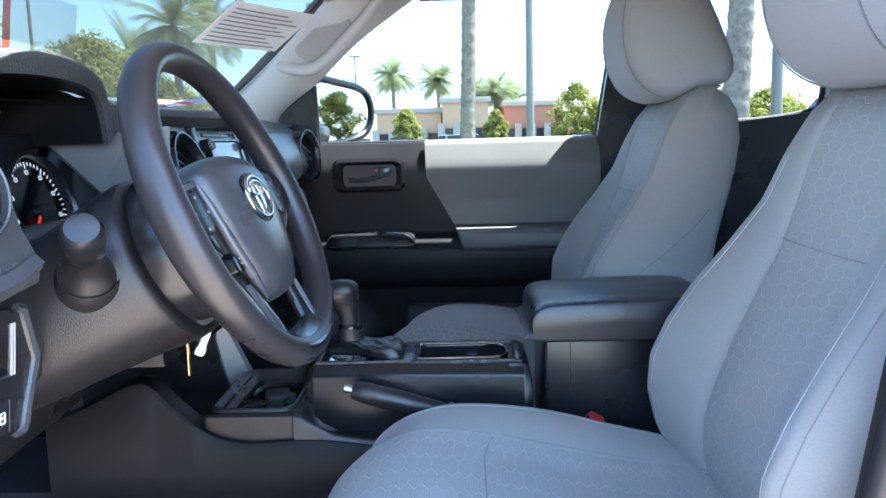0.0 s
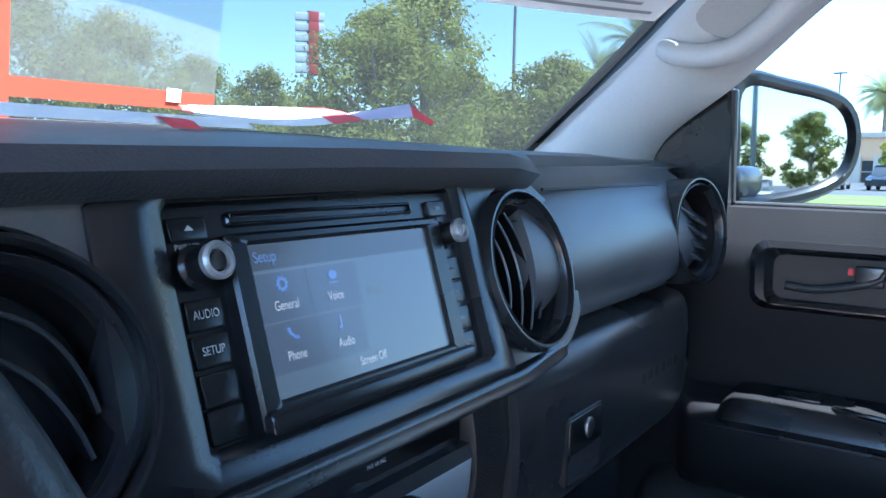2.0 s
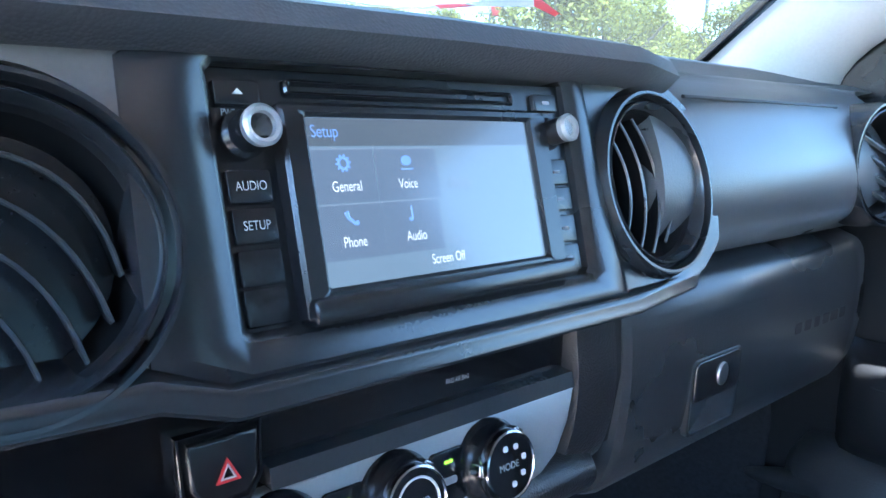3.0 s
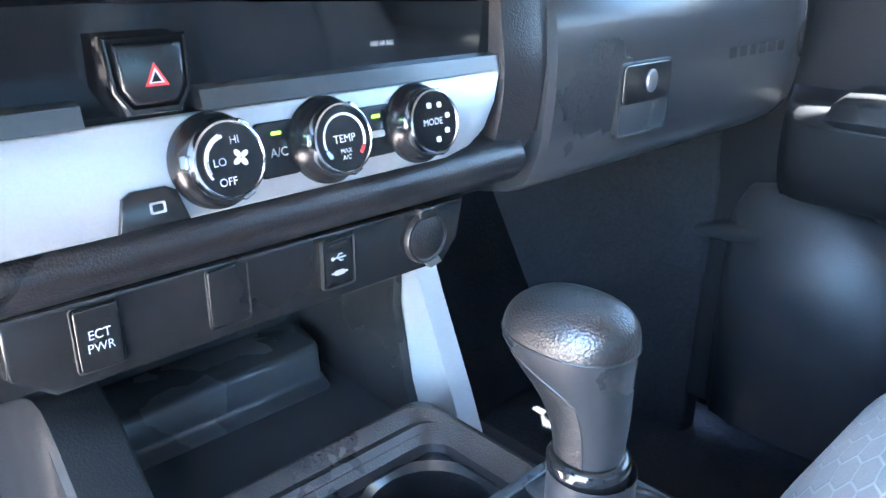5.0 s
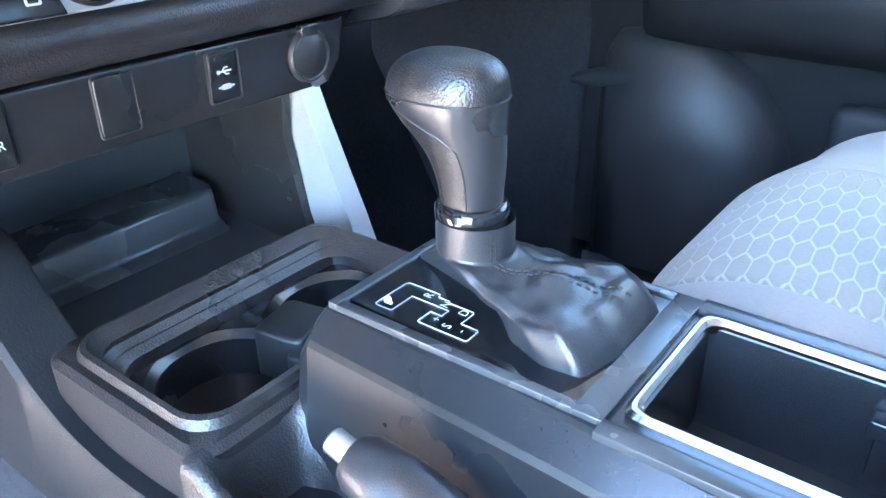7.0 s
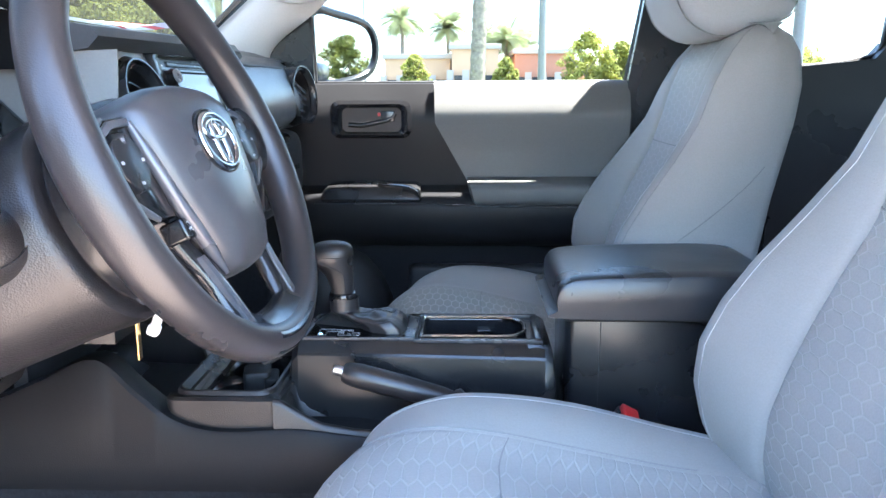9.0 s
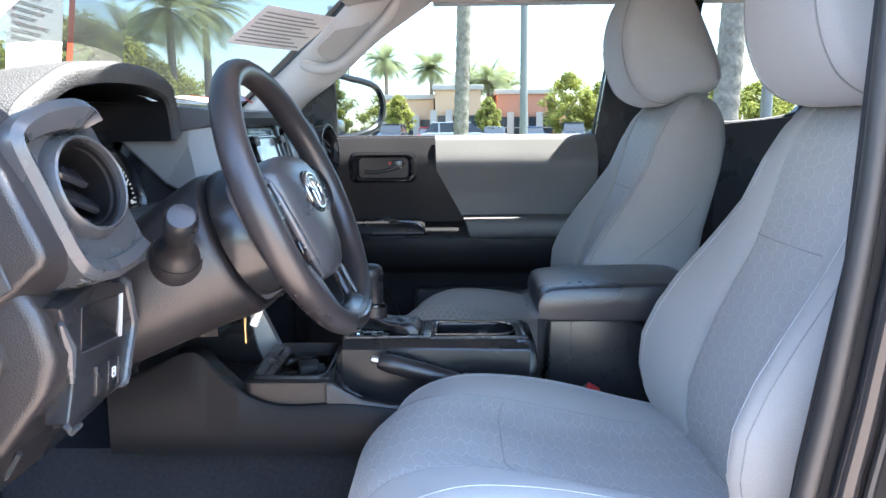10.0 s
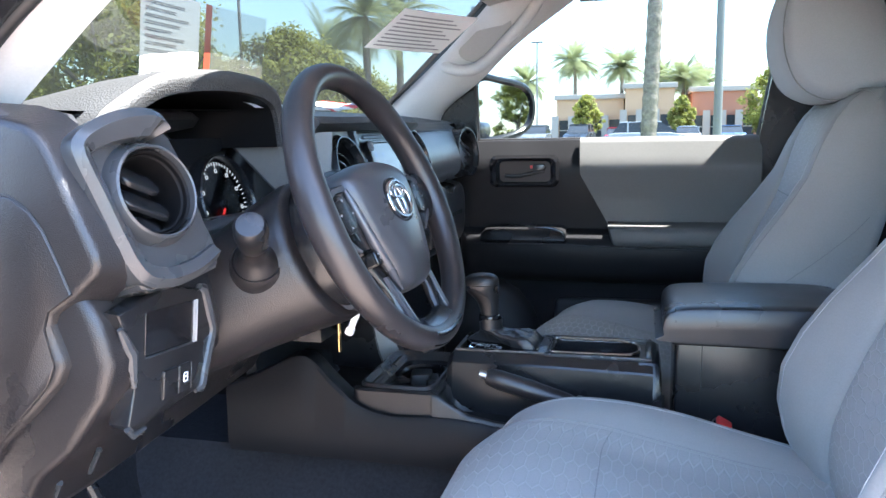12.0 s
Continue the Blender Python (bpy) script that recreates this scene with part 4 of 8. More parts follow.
def round_vent(name, m, r, blades, group="air vents", wide=False):
    v = thing(name, m.translation, "round black dashboard air vent with curved blades", "air vent", group)
    bm = B()
    revolve(bm, [(r * 0.80, -0.045), (r, -0.03), (r, 0.004), (r * 0.985, 0.008), (r * 0.955, 0.008), (r * 0.94, 0.001)], m, 56, caps=False)
    part("ring", bm, STACK_TRIM, v)
    bm = B()
    revolve(bm, [(r * 0.945, 0.001), (r * 0.93, -0.002), (r * 0.90, -0.002), (r * 0.885, 0.002)], m, 56, caps=False)
    part("ring_groove", bm, SHADE_BLACK, v)
    bm = B()
    revolve(bm, [(r * 0.888, 0.001), (r * 0.880, 0.0055), (r * 0.865, 0.006), (r * 0.850, 0.004), (r * 0.835, -0.004)], m, 56, caps=False)
    part("inner_ring", bm, STACK_TRIM, v)
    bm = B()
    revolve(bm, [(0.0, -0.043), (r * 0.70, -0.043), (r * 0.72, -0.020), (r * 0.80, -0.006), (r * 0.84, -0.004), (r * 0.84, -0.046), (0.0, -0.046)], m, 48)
    part("throat", bm, SHADE_BLACK, v, sharp=25)
    for k in range(blades):
        u = (k - (blades - 1) / 2) * (1.36 / blades)
        bm = B()
        if wide:
            hw = r * 0.70 * math.sqrt(max(1 - u * u * 0.8, 0.1))
            prism(bm, rrect(hw * 2, 0.013, 0.005), -0.0022, 0.0022, m @ Matrix.Translation((u * r * 0.72, 0, -0.012)) @ Matrix.Rotation(radians(90), 4, "Z") @ Matrix.Rotation(radians(40), 4, "X"), 0.0018)
            part("blade", bm, BEZEL, v)
            continue
        h = r * 0.75 * math.sqrt(max(1 - u * u, 0.05))
        bow = 0.30 * r
        rows, edge = [], []
        for t in np.linspace(-1, 1, 13):
            x = u * r * 0.80 + bow * (1 - t * t) - bow * 0.5
            rows.append([(x - 0.0011, t * h, -0.0085), (x + 0.0011, t * h, -0.0085), (x + 0.006, t * h, -0.030), (x + 0.0045, t * h, -0.030)])
            edge.append((x, t * h, -0.0082))
        loft(bm, rows, True, True, m)
        bl = part("blade", bm, SHADE_BLACK, v)
        # the sheen along the blade's front is drawn as a paler bead
        bm = B()
        tube(bm, edge, 0.0011, 6, m)
        part("blade_sheen", bm, BEZEL, bl, "paler bead for the sheen on the front edge")
    return v


round_vent("air_vent", stack(0.184, 1.370, 0.0), 0.0605, 4)
round_vent("air_vent", stack(-0.199, 1.363, 0.0) @ Matrix.Rotation(radians(52), 4, "Z"), 0.0605, 4)
round_vent("air_vent", face_frame((-0.372, 0.578, 1.374), 6, 11) @ Matrix.Rotation(radians(70), 4, "Z"), 0.062, 4, wide=True)

# ---------- head unit ----------
radio = thing("car_radio", (-0.41, 0, 1.37), "black touch-screen car radio showing a setup menu", "car radio")
RM = stack(0.0, 1.371)
bm = B()
prism(bm, [(-0.1175, -0.0510), (0.1035, -0.0510), (0.1060, 0.0610), (-0.1180, 0.0590)], -0.03, -0.006, RM)
part("fascia", bm, SMOOTH, radio)


def key(c, w, h, m=RM, out=0.0, mat_=None, r=0.0015, name="button"):
    bm = B()
    prism(bm, rrect(w, h, r, c[0], c[1], 3), -0.008, -0.003 + out, m, 0.0008)
    return part(name, bm, mat_ or SMOOTH, radio)


LX, RX = -0.1045, 0.0905
TM = RM @ Matrix.Translation((0, 0, -0.0026))
EJ = key((LX, 0.0485), 0.0205, 0.0108)
bm = B()
prism(bm, [(LX - 0.0025, 0.0478), (LX + 0.0025, 0.0478), (LX, 0.0502)], -0.0035, -0.0026, RM)
part("eject_mark", bm, WHITE_INK, EJ)
AU = key((LX, 0.0095), 0.0205, 0.0142)
words("lettering", "AUDIO", 0.0056, TM @ Matrix.Translation((LX, 0.0095, 0)), WHITE_INK, AU, stretch=0.80)
SE = key((LX, -0.0068), 0.0205, 0.0148)
words("lettering", "SETUP", 0.0056, TM @ Matrix.Translation((LX, -0.0068, 0)), WHITE_INK, SE, stretch=0.80)
key((LX, -0.0240), 0.0205, 0.0150)
key((LX, -0.0400), 0.0205, 0.0155)
words("lettering", "PWR·VOL", 0.0042, RM @ Matrix.Translation((LX, 0.0407, -0.0056)), WHITE_INK, radio, stretch=0.80)
for zc, hh in ((0.0503, 0.0102), (0.0098, 0.0150), (-0.0058, 0.0138), (-0.0232, 0.0160), (-0.0400, 0.0155)):
    kb_ = key((RX, zc), 0.0200, hh)
    bm = B()
    prism(bm, rrect(0.006, 0.002, 0.0008, RX, zc), -0.0035, -0.0026, RM)
    part("key_mark", bm, GREY_INK, kb_)
# tilting screen bezel
bm = B()
frame_plate(bm, rrect(0.1710, 0.0940, 0.0025, -0.0045, -0.0030), rrect(0.1425, 0.0745, 0.0015, -0.0060, 0.0005), -0.02, 0.0035, RM, 0.0018)
bz = part("screen_bezel", bm, SMOOTH, radio)
bm = B()
box(bm, -0.0895, 0.0825, -0.0515, -0.0400, -0.012, 0.0085, 0.003, RM)
part("bezel_lip", bm, SMOOTH, bz)
# the screen's glow holds the sky's glare besides the menu's own light
SCREEN = glow("lit_screen_with_glare", (0.36, 0.48, 0.62), 0.020)
TILE = glow("menu_tile", (0.28, 0.36, 0.50), 0.020)
BAR = glow("menu_bar", (0.26, 0.31, 0.38), 0.016)
SCR_EDGE = glow("menu_edge", (0.48, 0.58, 0.74), 0.020)
SCR_WHITE = glow("menu_white", (0.9, 0.93, 1.0), 0.040)
SCR_BLUE = glow("menu_blue", (0.25, 0.42, 0.9), 0.036)
bm = B()
box(bm, -0.0785, 0.0665, -0.0380, 0.0385, -0.004, 0.0006, 0, RM)
scr = part("screen", bm, SCREEN, radio, "pale glossy screen with sky glare")
SM = RM @ Matrix.Translation((0, 0, 0.0018))
for x0, x1, y0, y1 in ((-0.0765, -0.0432, -0.0006, 0.0234), (-0.0426, -0.0050, -0.0006, 0.0234), (-0.0765, -0.0432, -0.0256, -0.0014), (-0.0426, -0.0075, -0.0256, -0.0014)):
    bm = B()
    prism(bm, rrect(x1 - x0, y1 - y0, 0.0004, (x0 + x1) / 2, (y0 + y1) / 2), -0.002, -0.0008, SM)
    tl = part("menu_tile", bm, TILE, scr)
    bm = B()
    box(bm, x0, x1, y1, y1 + 0.0004, -0.002, -0.0007, 0, SM)
    part("tile_edge", bm, SCR_EDGE, tl)
bm = B()
box(bm, -0.0770, 0.0650, 0.0250, 0.0375, -0.002, -0.0009, 0, SM)
part("menu_bar", bm, BAR, scr)
words("lettering", "Setup", 0.0080, SM @ Matrix.Translation((-0.0755, 0.0312, 0)), SCR_BLUE, scr, "LEFT", 0.80)
for tx, ty, s in ((-0.0604, 0.0066, "General"), (-0.0253, 0.0066, "Voice"), (0.0095, 0.0060, "Display"), (-0.0605, -0.0182, "Phone"), (-0.0249, -0.0182, "Audio"), (-0.0070, -0.0305, "Screen Off")):
    words("lettering", s, 0.0068, SM @ Matrix.Translation((tx, ty, 0)), SCR_WHITE if s != "Display" else SCR_EDGE, scr, "CENTER", 0.74)
bm = B()
gear_o, gear_i = [], []
for k in range(40):
    a, q = 2 * math.pi * k / 40, 0.0040 if k % 4 < 2 else 0.0029
    gear_o.append((-0.0604 + q * math.cos(a), 0.0172 + q * math.sin(a)))
    gear_i.append((-0.0604 + 0.0019 * math.cos(a), 0.0172 + 0.0019 * math.sin(a)))
frame_plate(bm, gear_o, gear_i, -0.0015, -0.0002, SM)
part("menu_icon", bm, SCR_BLUE, scr)
bm = B()
prism(bm, circ(0.0030, 16, -0.0243, 0.0178, 0.0024), -0.0015, -0.0002, SM)
box(bm, -0.0278, -0.0208, 0.0134, 0.0140, -0.0015, -0.0002, 0, SM)
part("menu_icon", bm, SCR_BLUE, scr)
bm = B()
tube(bm, [(-0.0628, -0.0045, -0.0005), (-0.0620, -0.0072, -0.0005), (-0.0588, -0.0098, -0.0005), (-0.0574, -0.0096, -0.0005)], [0.0012, 0.0008, 0.0008, 0.0012], 8, SM)
part("menu_icon", bm, SCR_BLUE, scr)
bm = B()
tube(bm, [(-0.0254, -0.0038, -0.0005), (-0.0254, -0.0098, -0.0005)], 0.0004, 6, SM)
prism(bm, circ(0.0012, 12, -0.0264, -0.0100, 0.0009), -0.0012, -0.0002, SM)
part("menu_icon", bm, SCR_BLUE, scr)
# disc slot
bm = B()
frame_plate(bm, rrect(0.146, 0.0075, 0.002, -0.0085, 0.0520), rrect(0.140, 0.0030, 0.001, -0.0085, 0.0520), -0.012, -0.0035, RM, 0.001)
part("disc_slot", bm, GLOSS, radio)
# two knobs
for kx, ky in ((LX, 0.0310), (0.0880, 0.0320)):
    r = 0.0082 if kx < 0 else 0.0074
    bm = B()
    revolve(bm, [(r + 0.002, -0.010), (r + 0.002, -0.002), (r, 0.0), (r, 0.012)], RM @ Matrix.Translation((kx, ky, 0)), 36)
    kn = part("knob", bm, SMOOTH, radio)
    bm = B()
    revolve(bm, [(r, 0.010), (r + 0.0005, 0.0135), (r - 0.001, 0.0150), (r - 0.0026, 0.0142), (r - 0.003, 0.012)], RM @ Matrix.Translation((kx, ky, 0)), 36)
    part("knob_ring", bm, SILVER, kn, "silver knob ring")

# ---------- climate panel ----------
RINGMETAL = material("polished_ring", (0.48, 0.47, 0.47), 0.18, 1.0, 0, 0.002, 0.05)
clim = thing("climate_panel", (-0.39, -0.05, 1.21), "silver heater control panel with three black dials", "climate control")
CM = face_frame((-0.3885, 0.0, 1.2135), 12)
bm = B()
prism(bm, [(-0.285, 0.0245), (0.131, 0.0265), (0.122, 0.006), (0.108, -0.012), (0.092, -0.021), (0.070, -0.0255), (-0.16, -0.0265), (-0.285, -0.0265)], -0.02, 0.0, CM, 0.002)
part("panel", bm, SILVER, clim, "silver painted panel")
bm = B()
prism(bm, [(-0.285, 0.0), (0.172, -0.014), (0.150, -0.060), (-0.285, -0.060)], -0.02, 0.0, face_frame((-0.403, 0.0, 1.296), 0))
part("warning_strip", bm, GLOSS, clim, "gloss black strip above the dials")
words("lettering", "PASS AIR BAG", 0.0042, face_frame((-0.4025, 0.033, 1.262), 0), WHITE_INK, clim, stretch=0.7)
for i, (dy, dz) in enumerate(((-0.091, 0.0), (-0.0215, 0.0), (0.0475, 0.0))):
    DM = CM @ Matrix.Translation((dy, dz, 0))
    bm = B()
    revolve(bm, [(0.0250, -0.004), (0.0247, 0.003), (0.0225, 0.007), (0.0208, 0.009), (0.0204, 0.0135), (0.0180, 0.0135)], DM, 48)
    dial = part("dial", bm, SMOOTH, clim)
    bm = B()
    revolve(bm, [(0.0204, 0.0130), (0.0205, 0.0160), (0.0196, 0.0185), (0.0186, 0.0190), (0.0180, 0.0183), (0.0180, 0.0130)], DM, 48)
    part("chrome_ring", bm, RINGMETAL, dial, "polished metal ring")
    bm = B()
    revolve(bm, [(0.0, 0.010), (0.0180, 0.010), (0.0180, 0.0180), (0.0, 0.0182)], DM, 48)
    capd = part("dial_face", bm, GLOSS, dial)
    for k in range(3):
        bm = B()
        box(bm, 0.0195, 0.0222, -0.0035, 0.0035, 0.004, 0.0155, 0.001, DM @ Matrix.Rotation(math.pi * (0.30 + 2 * k / 3), 4, "Z"))
        part("grip_rib", bm, RINGMETAL, dial)
    FM = DM @ Matrix.Translation((0, 0, 0.0186))
    if i == 0:
        bm = B()
        for a0, a1, w_ in ((205, 178, 0.0007), (176, 150, 0.0010), (148, 122, 0.0013), (120, 104, 0.0016)):
            tube(bm, [(0.0125 * math.cos(radians(a)), 0.0125 * math.sin(radians(a)), 0) for a in np.linspace(a0, a1, 6)], w_ * 0.6, 6, FM)
        part("speed_arc", bm, WHITE_INK, capd)
        for s, x, y in (("HI", 0.0035, 0.0095), ("LO", -0.0062, -0.0005), ("OFF", -0.0035, -0.0105)):
            words("lettering", s, 0.0056, FM @ Matrix.Translation((x, y, 0)), WHITE_INK, capd)
        for k in range(4):
            bm = B()
            prism(bm, circ(0.0023, 12, 0.0027, 0.0, 0.0014), -0.0004, 0.0003, FM @ Matrix.Translation((0.0055, 0.0005, 0)) @ Matrix.Rotation(math.pi * k / 2 + 0.6, 4, "Z"))
            part("fan_mark", bm, WHITE_INK, capd)
    elif i == 1:
        words("lettering", "TEMP", 0.0062, FM, WHITE_INK, capd)
        for a0, a1, mt_ in ((200, -20, WHITE_INK), (222, 204, SCR_BLUE), (-24, -42, RED)):
            bm = B()
            tube(bm, [(0.0135 * math.cos(radians(a)), 0.0135 * math.sin(radians(a)), 0) for a in np.linspace(a0, a1, 24)], 0.0005 if mt_ is WHITE_INK else 0.0011, 6, FM)
            part("temperature_arc", bm, mt_, capd)
        words("lettering", "MAX\nA/C", 0.0036, FM @ Matrix.Translation((0, -0.0085, 0)), WHITE_INK, capd)
    else:
        words("lettering", "MODE", 0.0056, FM @ Matrix.Translation((-0.002, 0, 0)), WHITE_INK, capd)
        for a in (110, 65, 15, -35, -85):
            bm = B()
            prism(bm, rrect(0.0032, 0.0032, 0.001, 0.0108 * math.cos(radians(a)), 0.0108 * math.sin(radians(a))), -0.0004, 0.0003, FM)
            part("mode_mark", bm, WHITE_INK, capd)
    if i < 2:
        bm = B()
        pts = [(0.0138 * math.cos(radians(a)), 0.0138 * math.sin(radians(a)), 0.0003) for a in (range(110, 220, 8) if i == 0 else range(-20, 204, 8))]
        tube(bm, pts, 0.0006, 6, FM)
        part("scale_arc", bm, WHITE_INK, capd)
for bx, s in ((-0.0535, "A/C"), (0.0155, "")):
    bm = B()
    prism(bm, rrect(0.026, 0.030, 0.003, bx, 0.0), -0.004, 0.0015, CM, 0.001)
    bt = part("button", bm, SMOOTH, clim)
    bm = B()
    prism(bm, rrect(0.006, 0.0018, 0.0005, bx, 0.0085), 0.001, 0.0019, CM)
    part("indicator", bm, glow("green_indicator", (0.45, 1.0, 0.05), 0.06), bt, "lit green indicator")
    if s:
        words("lettering", s, 0.0068, CM @ Matrix.Translation((bx, -0.002, 0.0019)), WHITE_INK, bt)
    else:
        bm = B()
        prism(bm, rrect(0.010, 0.004, 0.0015, bx, -0.002), 0.001, 0.0019, CM)
        part("recirculation_mark", bm, WHITE_INK, bt)
# grey ledge over the silver panel, with a notch below the hazard button
bm = B()
for y0, y1, z0, z1 in ((-0.285, -0.150, 1.2375, 1.2475), (-0.092, 0.131, 1.2385, 1.2485)):
    loft(bm, [[(-0.405, y, z0), (-0.3925, y, z0), (-0.3950, y, z1), (-0.405, y, z1 + 0.002)] for y in (y0, y1)])
part("grey_ledge", bm, BEZEL, clim, "grey ledge above the silver panel")
# hazard button
HM = face_frame((-0.390, -0.118, 1.260), 8) @ Matrix.Diagonal((0.78, 0.84, 1, 1))
bm = B()
prism(bm, [(-0.0215, 0.017), (0.0215, 0.017), (0.0200, -0.008), (0.013, -0.017), (-0.013, -0.017), (-0.0200, -0.008)], -0.03, 0.004, HM, 0.003)
hz = part("hazard_button", bm, SMOOTH, clim)
bm = B()
hzo = [(-0.0265, 0.021), (0.0265, 0.021), (0.0250, -0.010), (0.0165, -0.0225), (-0.0165, -0.0225), (-0.0250, -0.010)]
hzi = [(-0.0222, 0.0175), (0.0222, 0.0175), (0.0207, -0.0083), (0.0135, -0.0178), (-0.0135, -0.0178), (-0.0207, -0.0083)]
frame_plate(bm, hzo, hzi, -0.03, 0.001, HM, 0.0015)
part("hazard_frame", bm, GLOSS, clim)
for q, mt_ in ((0.0085, RED), (0.0055, WHITE_INK)):
    bm = B()
    tri = [(0, q), (-q * 0.87, -q * 0.5), (q * 0.87, -q * 0.5)]
    tri_i = [(0, q * 0.72), (-q * 0.87 * 0.72, -q * 0.36), (q * 0.87 * 0.72, -q * 0.36)]
    frame_plate(bm, tri, tri_i, 0.003, 0.0048, HM @ Matrix.Translation((0.001, -0.003, 0)))
    part("hazard_triangle", bm, mt_, hz)
# rear demister key
bm = B()
prism(bm, [(-0.025, -0.014), (0.025, -0.014), (0.019, 0.008), (0.012, 0.012), (-0.012, 0.012), (-0.019, 0.008)], -0.01, 0.0035, CM @ Matrix.Translation((-0.128, -0.016, 0)) @ Matrix.Diagonal((0.72, 0.72, 1, 1)), 0.002)
dk = part("demister_button", bm, SMOOTH, clim)
bm = B()
frame_plate(bm, rrect(0.011, 0.008, 0.0015), rrect(0.008, 0.005, 0.001), 0.0025, 0.0042, CM @ Matrix.Translation((-0.126, -0.017, 0)) @ Matrix.Diagonal((0.72, 0.72, 1, 1)))
part("demister_mark", bm, GREY_INK, dk)
# rolled edge under the panel
bm = B()
roll = [(-0.42, 1.188), (-0.394, 1.187), (-0.384, 1.178), (-0.386, 1.166), (-0.400, 1.155), (-0.42, 1.154)]
loft(bm, [[(x, y, z) for x, z in spline(roll, 20, True)] for y in (-0.30, 0.10, 0.150)] + [[(x - 0.03, 0.176, z + 0.004) for x, z in spline(roll, 20, True)]])
part("rolled_edge", bm, PLASTIC, dash)

# ---------- switch panel ----------
sw = thing("switch_panel", (-0.41, -0.05, 1.13), "black lower panel with switch, sockets and blank cover", "switch panel")
WM = face_frame((-0.4025, 0.0, 1.131), 0)
bm = B()
prism(bm, [(-0.200, 0.022), (0.106, 0.019), (0.101, -0.010), (0.088, -0.026), (-0.180, -0.026), (-0.200, -0.010)], -0.015, 0.0, WM, 0.003)
part("panel", bm, SMOOTH, sw)
for x0, w, h, nm in ((-0.1565, 0.0225, 0.0345, "ect"), (-0.083, 0.0245, 0.0345, "blank"), (-0.0075, 0.0225, 0.0315, "usb")):
    bm = B()
    prism(bm, rrect(w, h, 0.002, x0, 0.0), -0.003, 0.003 if nm != "blank" else 0.0012, WM, 0.001)
    b_ = part("power_switch" if nm == "ect" else "blank_cover" if nm == "blank" else "usb_socket", bm, GLOSS if nm == "usb" else SMOOTH, sw)
    if nm == "ect":
        words("lettering", "ECT\nPWR", 0.0072, WM @ Matrix.Translation((x0, -0.001, 0.0034)), WHITE_INK, b_, stretch=0.9)
    g_ = B()
    frame_plate(g_, rrect(w + 0.0026, h + 0.0026, 0.0026, x0, 0.0), rrect(w + 0.0008, h + 0.0008, 0.002, x0, 0.0), -0.002, 0.0009 if nm != "usb" else 0.0032, WM, 0.0003)
    part("switch_gap", g_, RUBBER, b_)
    if nm == "usb":
        bm = B()
        tube(bm, [(x0 - 0.005, 0.0035, 0.0031), (x0 + 0.005, 0.0035, 0.0031)], 0.0005, 6, WM)
        tube(bm, [(x0 - 0.002, 0.0035, 0.0031), (x0, 0.0058, 0.0031), (x0 + 0.0025, 0.0058, 0.0031)], 0.0005, 6, WM)
        tube(bm, [(x0 - 0.001, 0.0035, 0.0031), (x0 + 0.001, 0.0014, 0.0031), (x0 + 0.003, 0.0014, 0.0031)], 0.0005, 6, WM)
        prism(bm, circ(0.0013, 10, x0 - 0.005, 0.0035), 0.002, 0.0035, WM)
        part("usb_mark", bm, WHITE_INK, b_)
        bm = B()
        prism(bm, rrect(0.008, 0.0034, 0.0015, x0, -0.0065), 0.002, 0.0034, WM)
        prism(bm, rrect(0.0125, 0.0012, 0.0005, x0, -0.0065), 0.002, 0.0034, WM)
        part("usb_mark", bm, WHITE_INK, b_)
        bm = B()
        prism(bm, rrect(0.014, 0.0035, 0.001, x0, 0.0120), 0.002, 0.0042, WM, 0.0006)
        part("socket_lid", bm, SMOOTH, b_)
bm = B()
PM = WM @ Matrix.Translation((0.068, -0.002, 0.0))
revolve(bm, [(0.0190, -0.003), (0.0190, 0.0025), (0.0180, 0.0040), (0.0165, 0.0042), (0.0155, 0.0034), (0.0140, 0.0046), (0.0, 0.0052)], PM, 36)
soc = part("power_socket_cap", bm, PLASTIC, sw)
bm = B()
box(bm, -0.008, 0.008, 0.014, 0.0225, -0.002, 0.005, 0.0015, PM)
part("cap_hinge", bm, SMOOTH, soc)
bm = B()
prism(bm, [(-0.002, -0.0185), (0.010, -0.0155), (0.0135, -0.0210), (0.003, -0.0235)], -0.001, 0.004, PM, 0.001)
part("cap_tab", bm, DULLMETAL, soc)
# cubby: side walls, back, stepped floor
bm = B()
cub = [(-0.415, 1.104), (-0.60, 1.104), (-0.600, 0.958), (-0.42, 0.950), (-0.42, 0.940), (-0.62, 0.940), (-0.62, 1.115), (-0.415, 1.115)]
loft(bm, [[(x, y, z) for x, z in cub] for y in (-0.135, 0.0955)])
# paler, bluer than the dash plastic: the blue light inside is in its colour
cubby = part("storage_cubby", bm, material("bluelit_cubby_plastic", (0.028, 0.030, 0.034), 0.36, 0, 0.1, 0.0015, 0.1), dash, sharp=25)
bm = B()
rows = []
for y, k in ((-0.134, 0.0), (-0.110, 0.0), (0.060, 0.0), (0.068, 0.003), (0.072, 0.010), (0.074, 0.030)):
    rows.append([(x - k, y, z - (0.006 if y < -0.12 else 0)) for x, z in ((-0.598, 0.955), (-0.598, 0.990), (-0.545, 0.991), (-0.5405, 0.990), (-0.5375, 0.986), (-0.5340, 0.966), (-0.5315, 0.961), (-0.526, 0.959), (-0.522, 0.955))])
loft(bm, rows)
part("cubby_step", bm, BEZEL, dash, sharp=50)
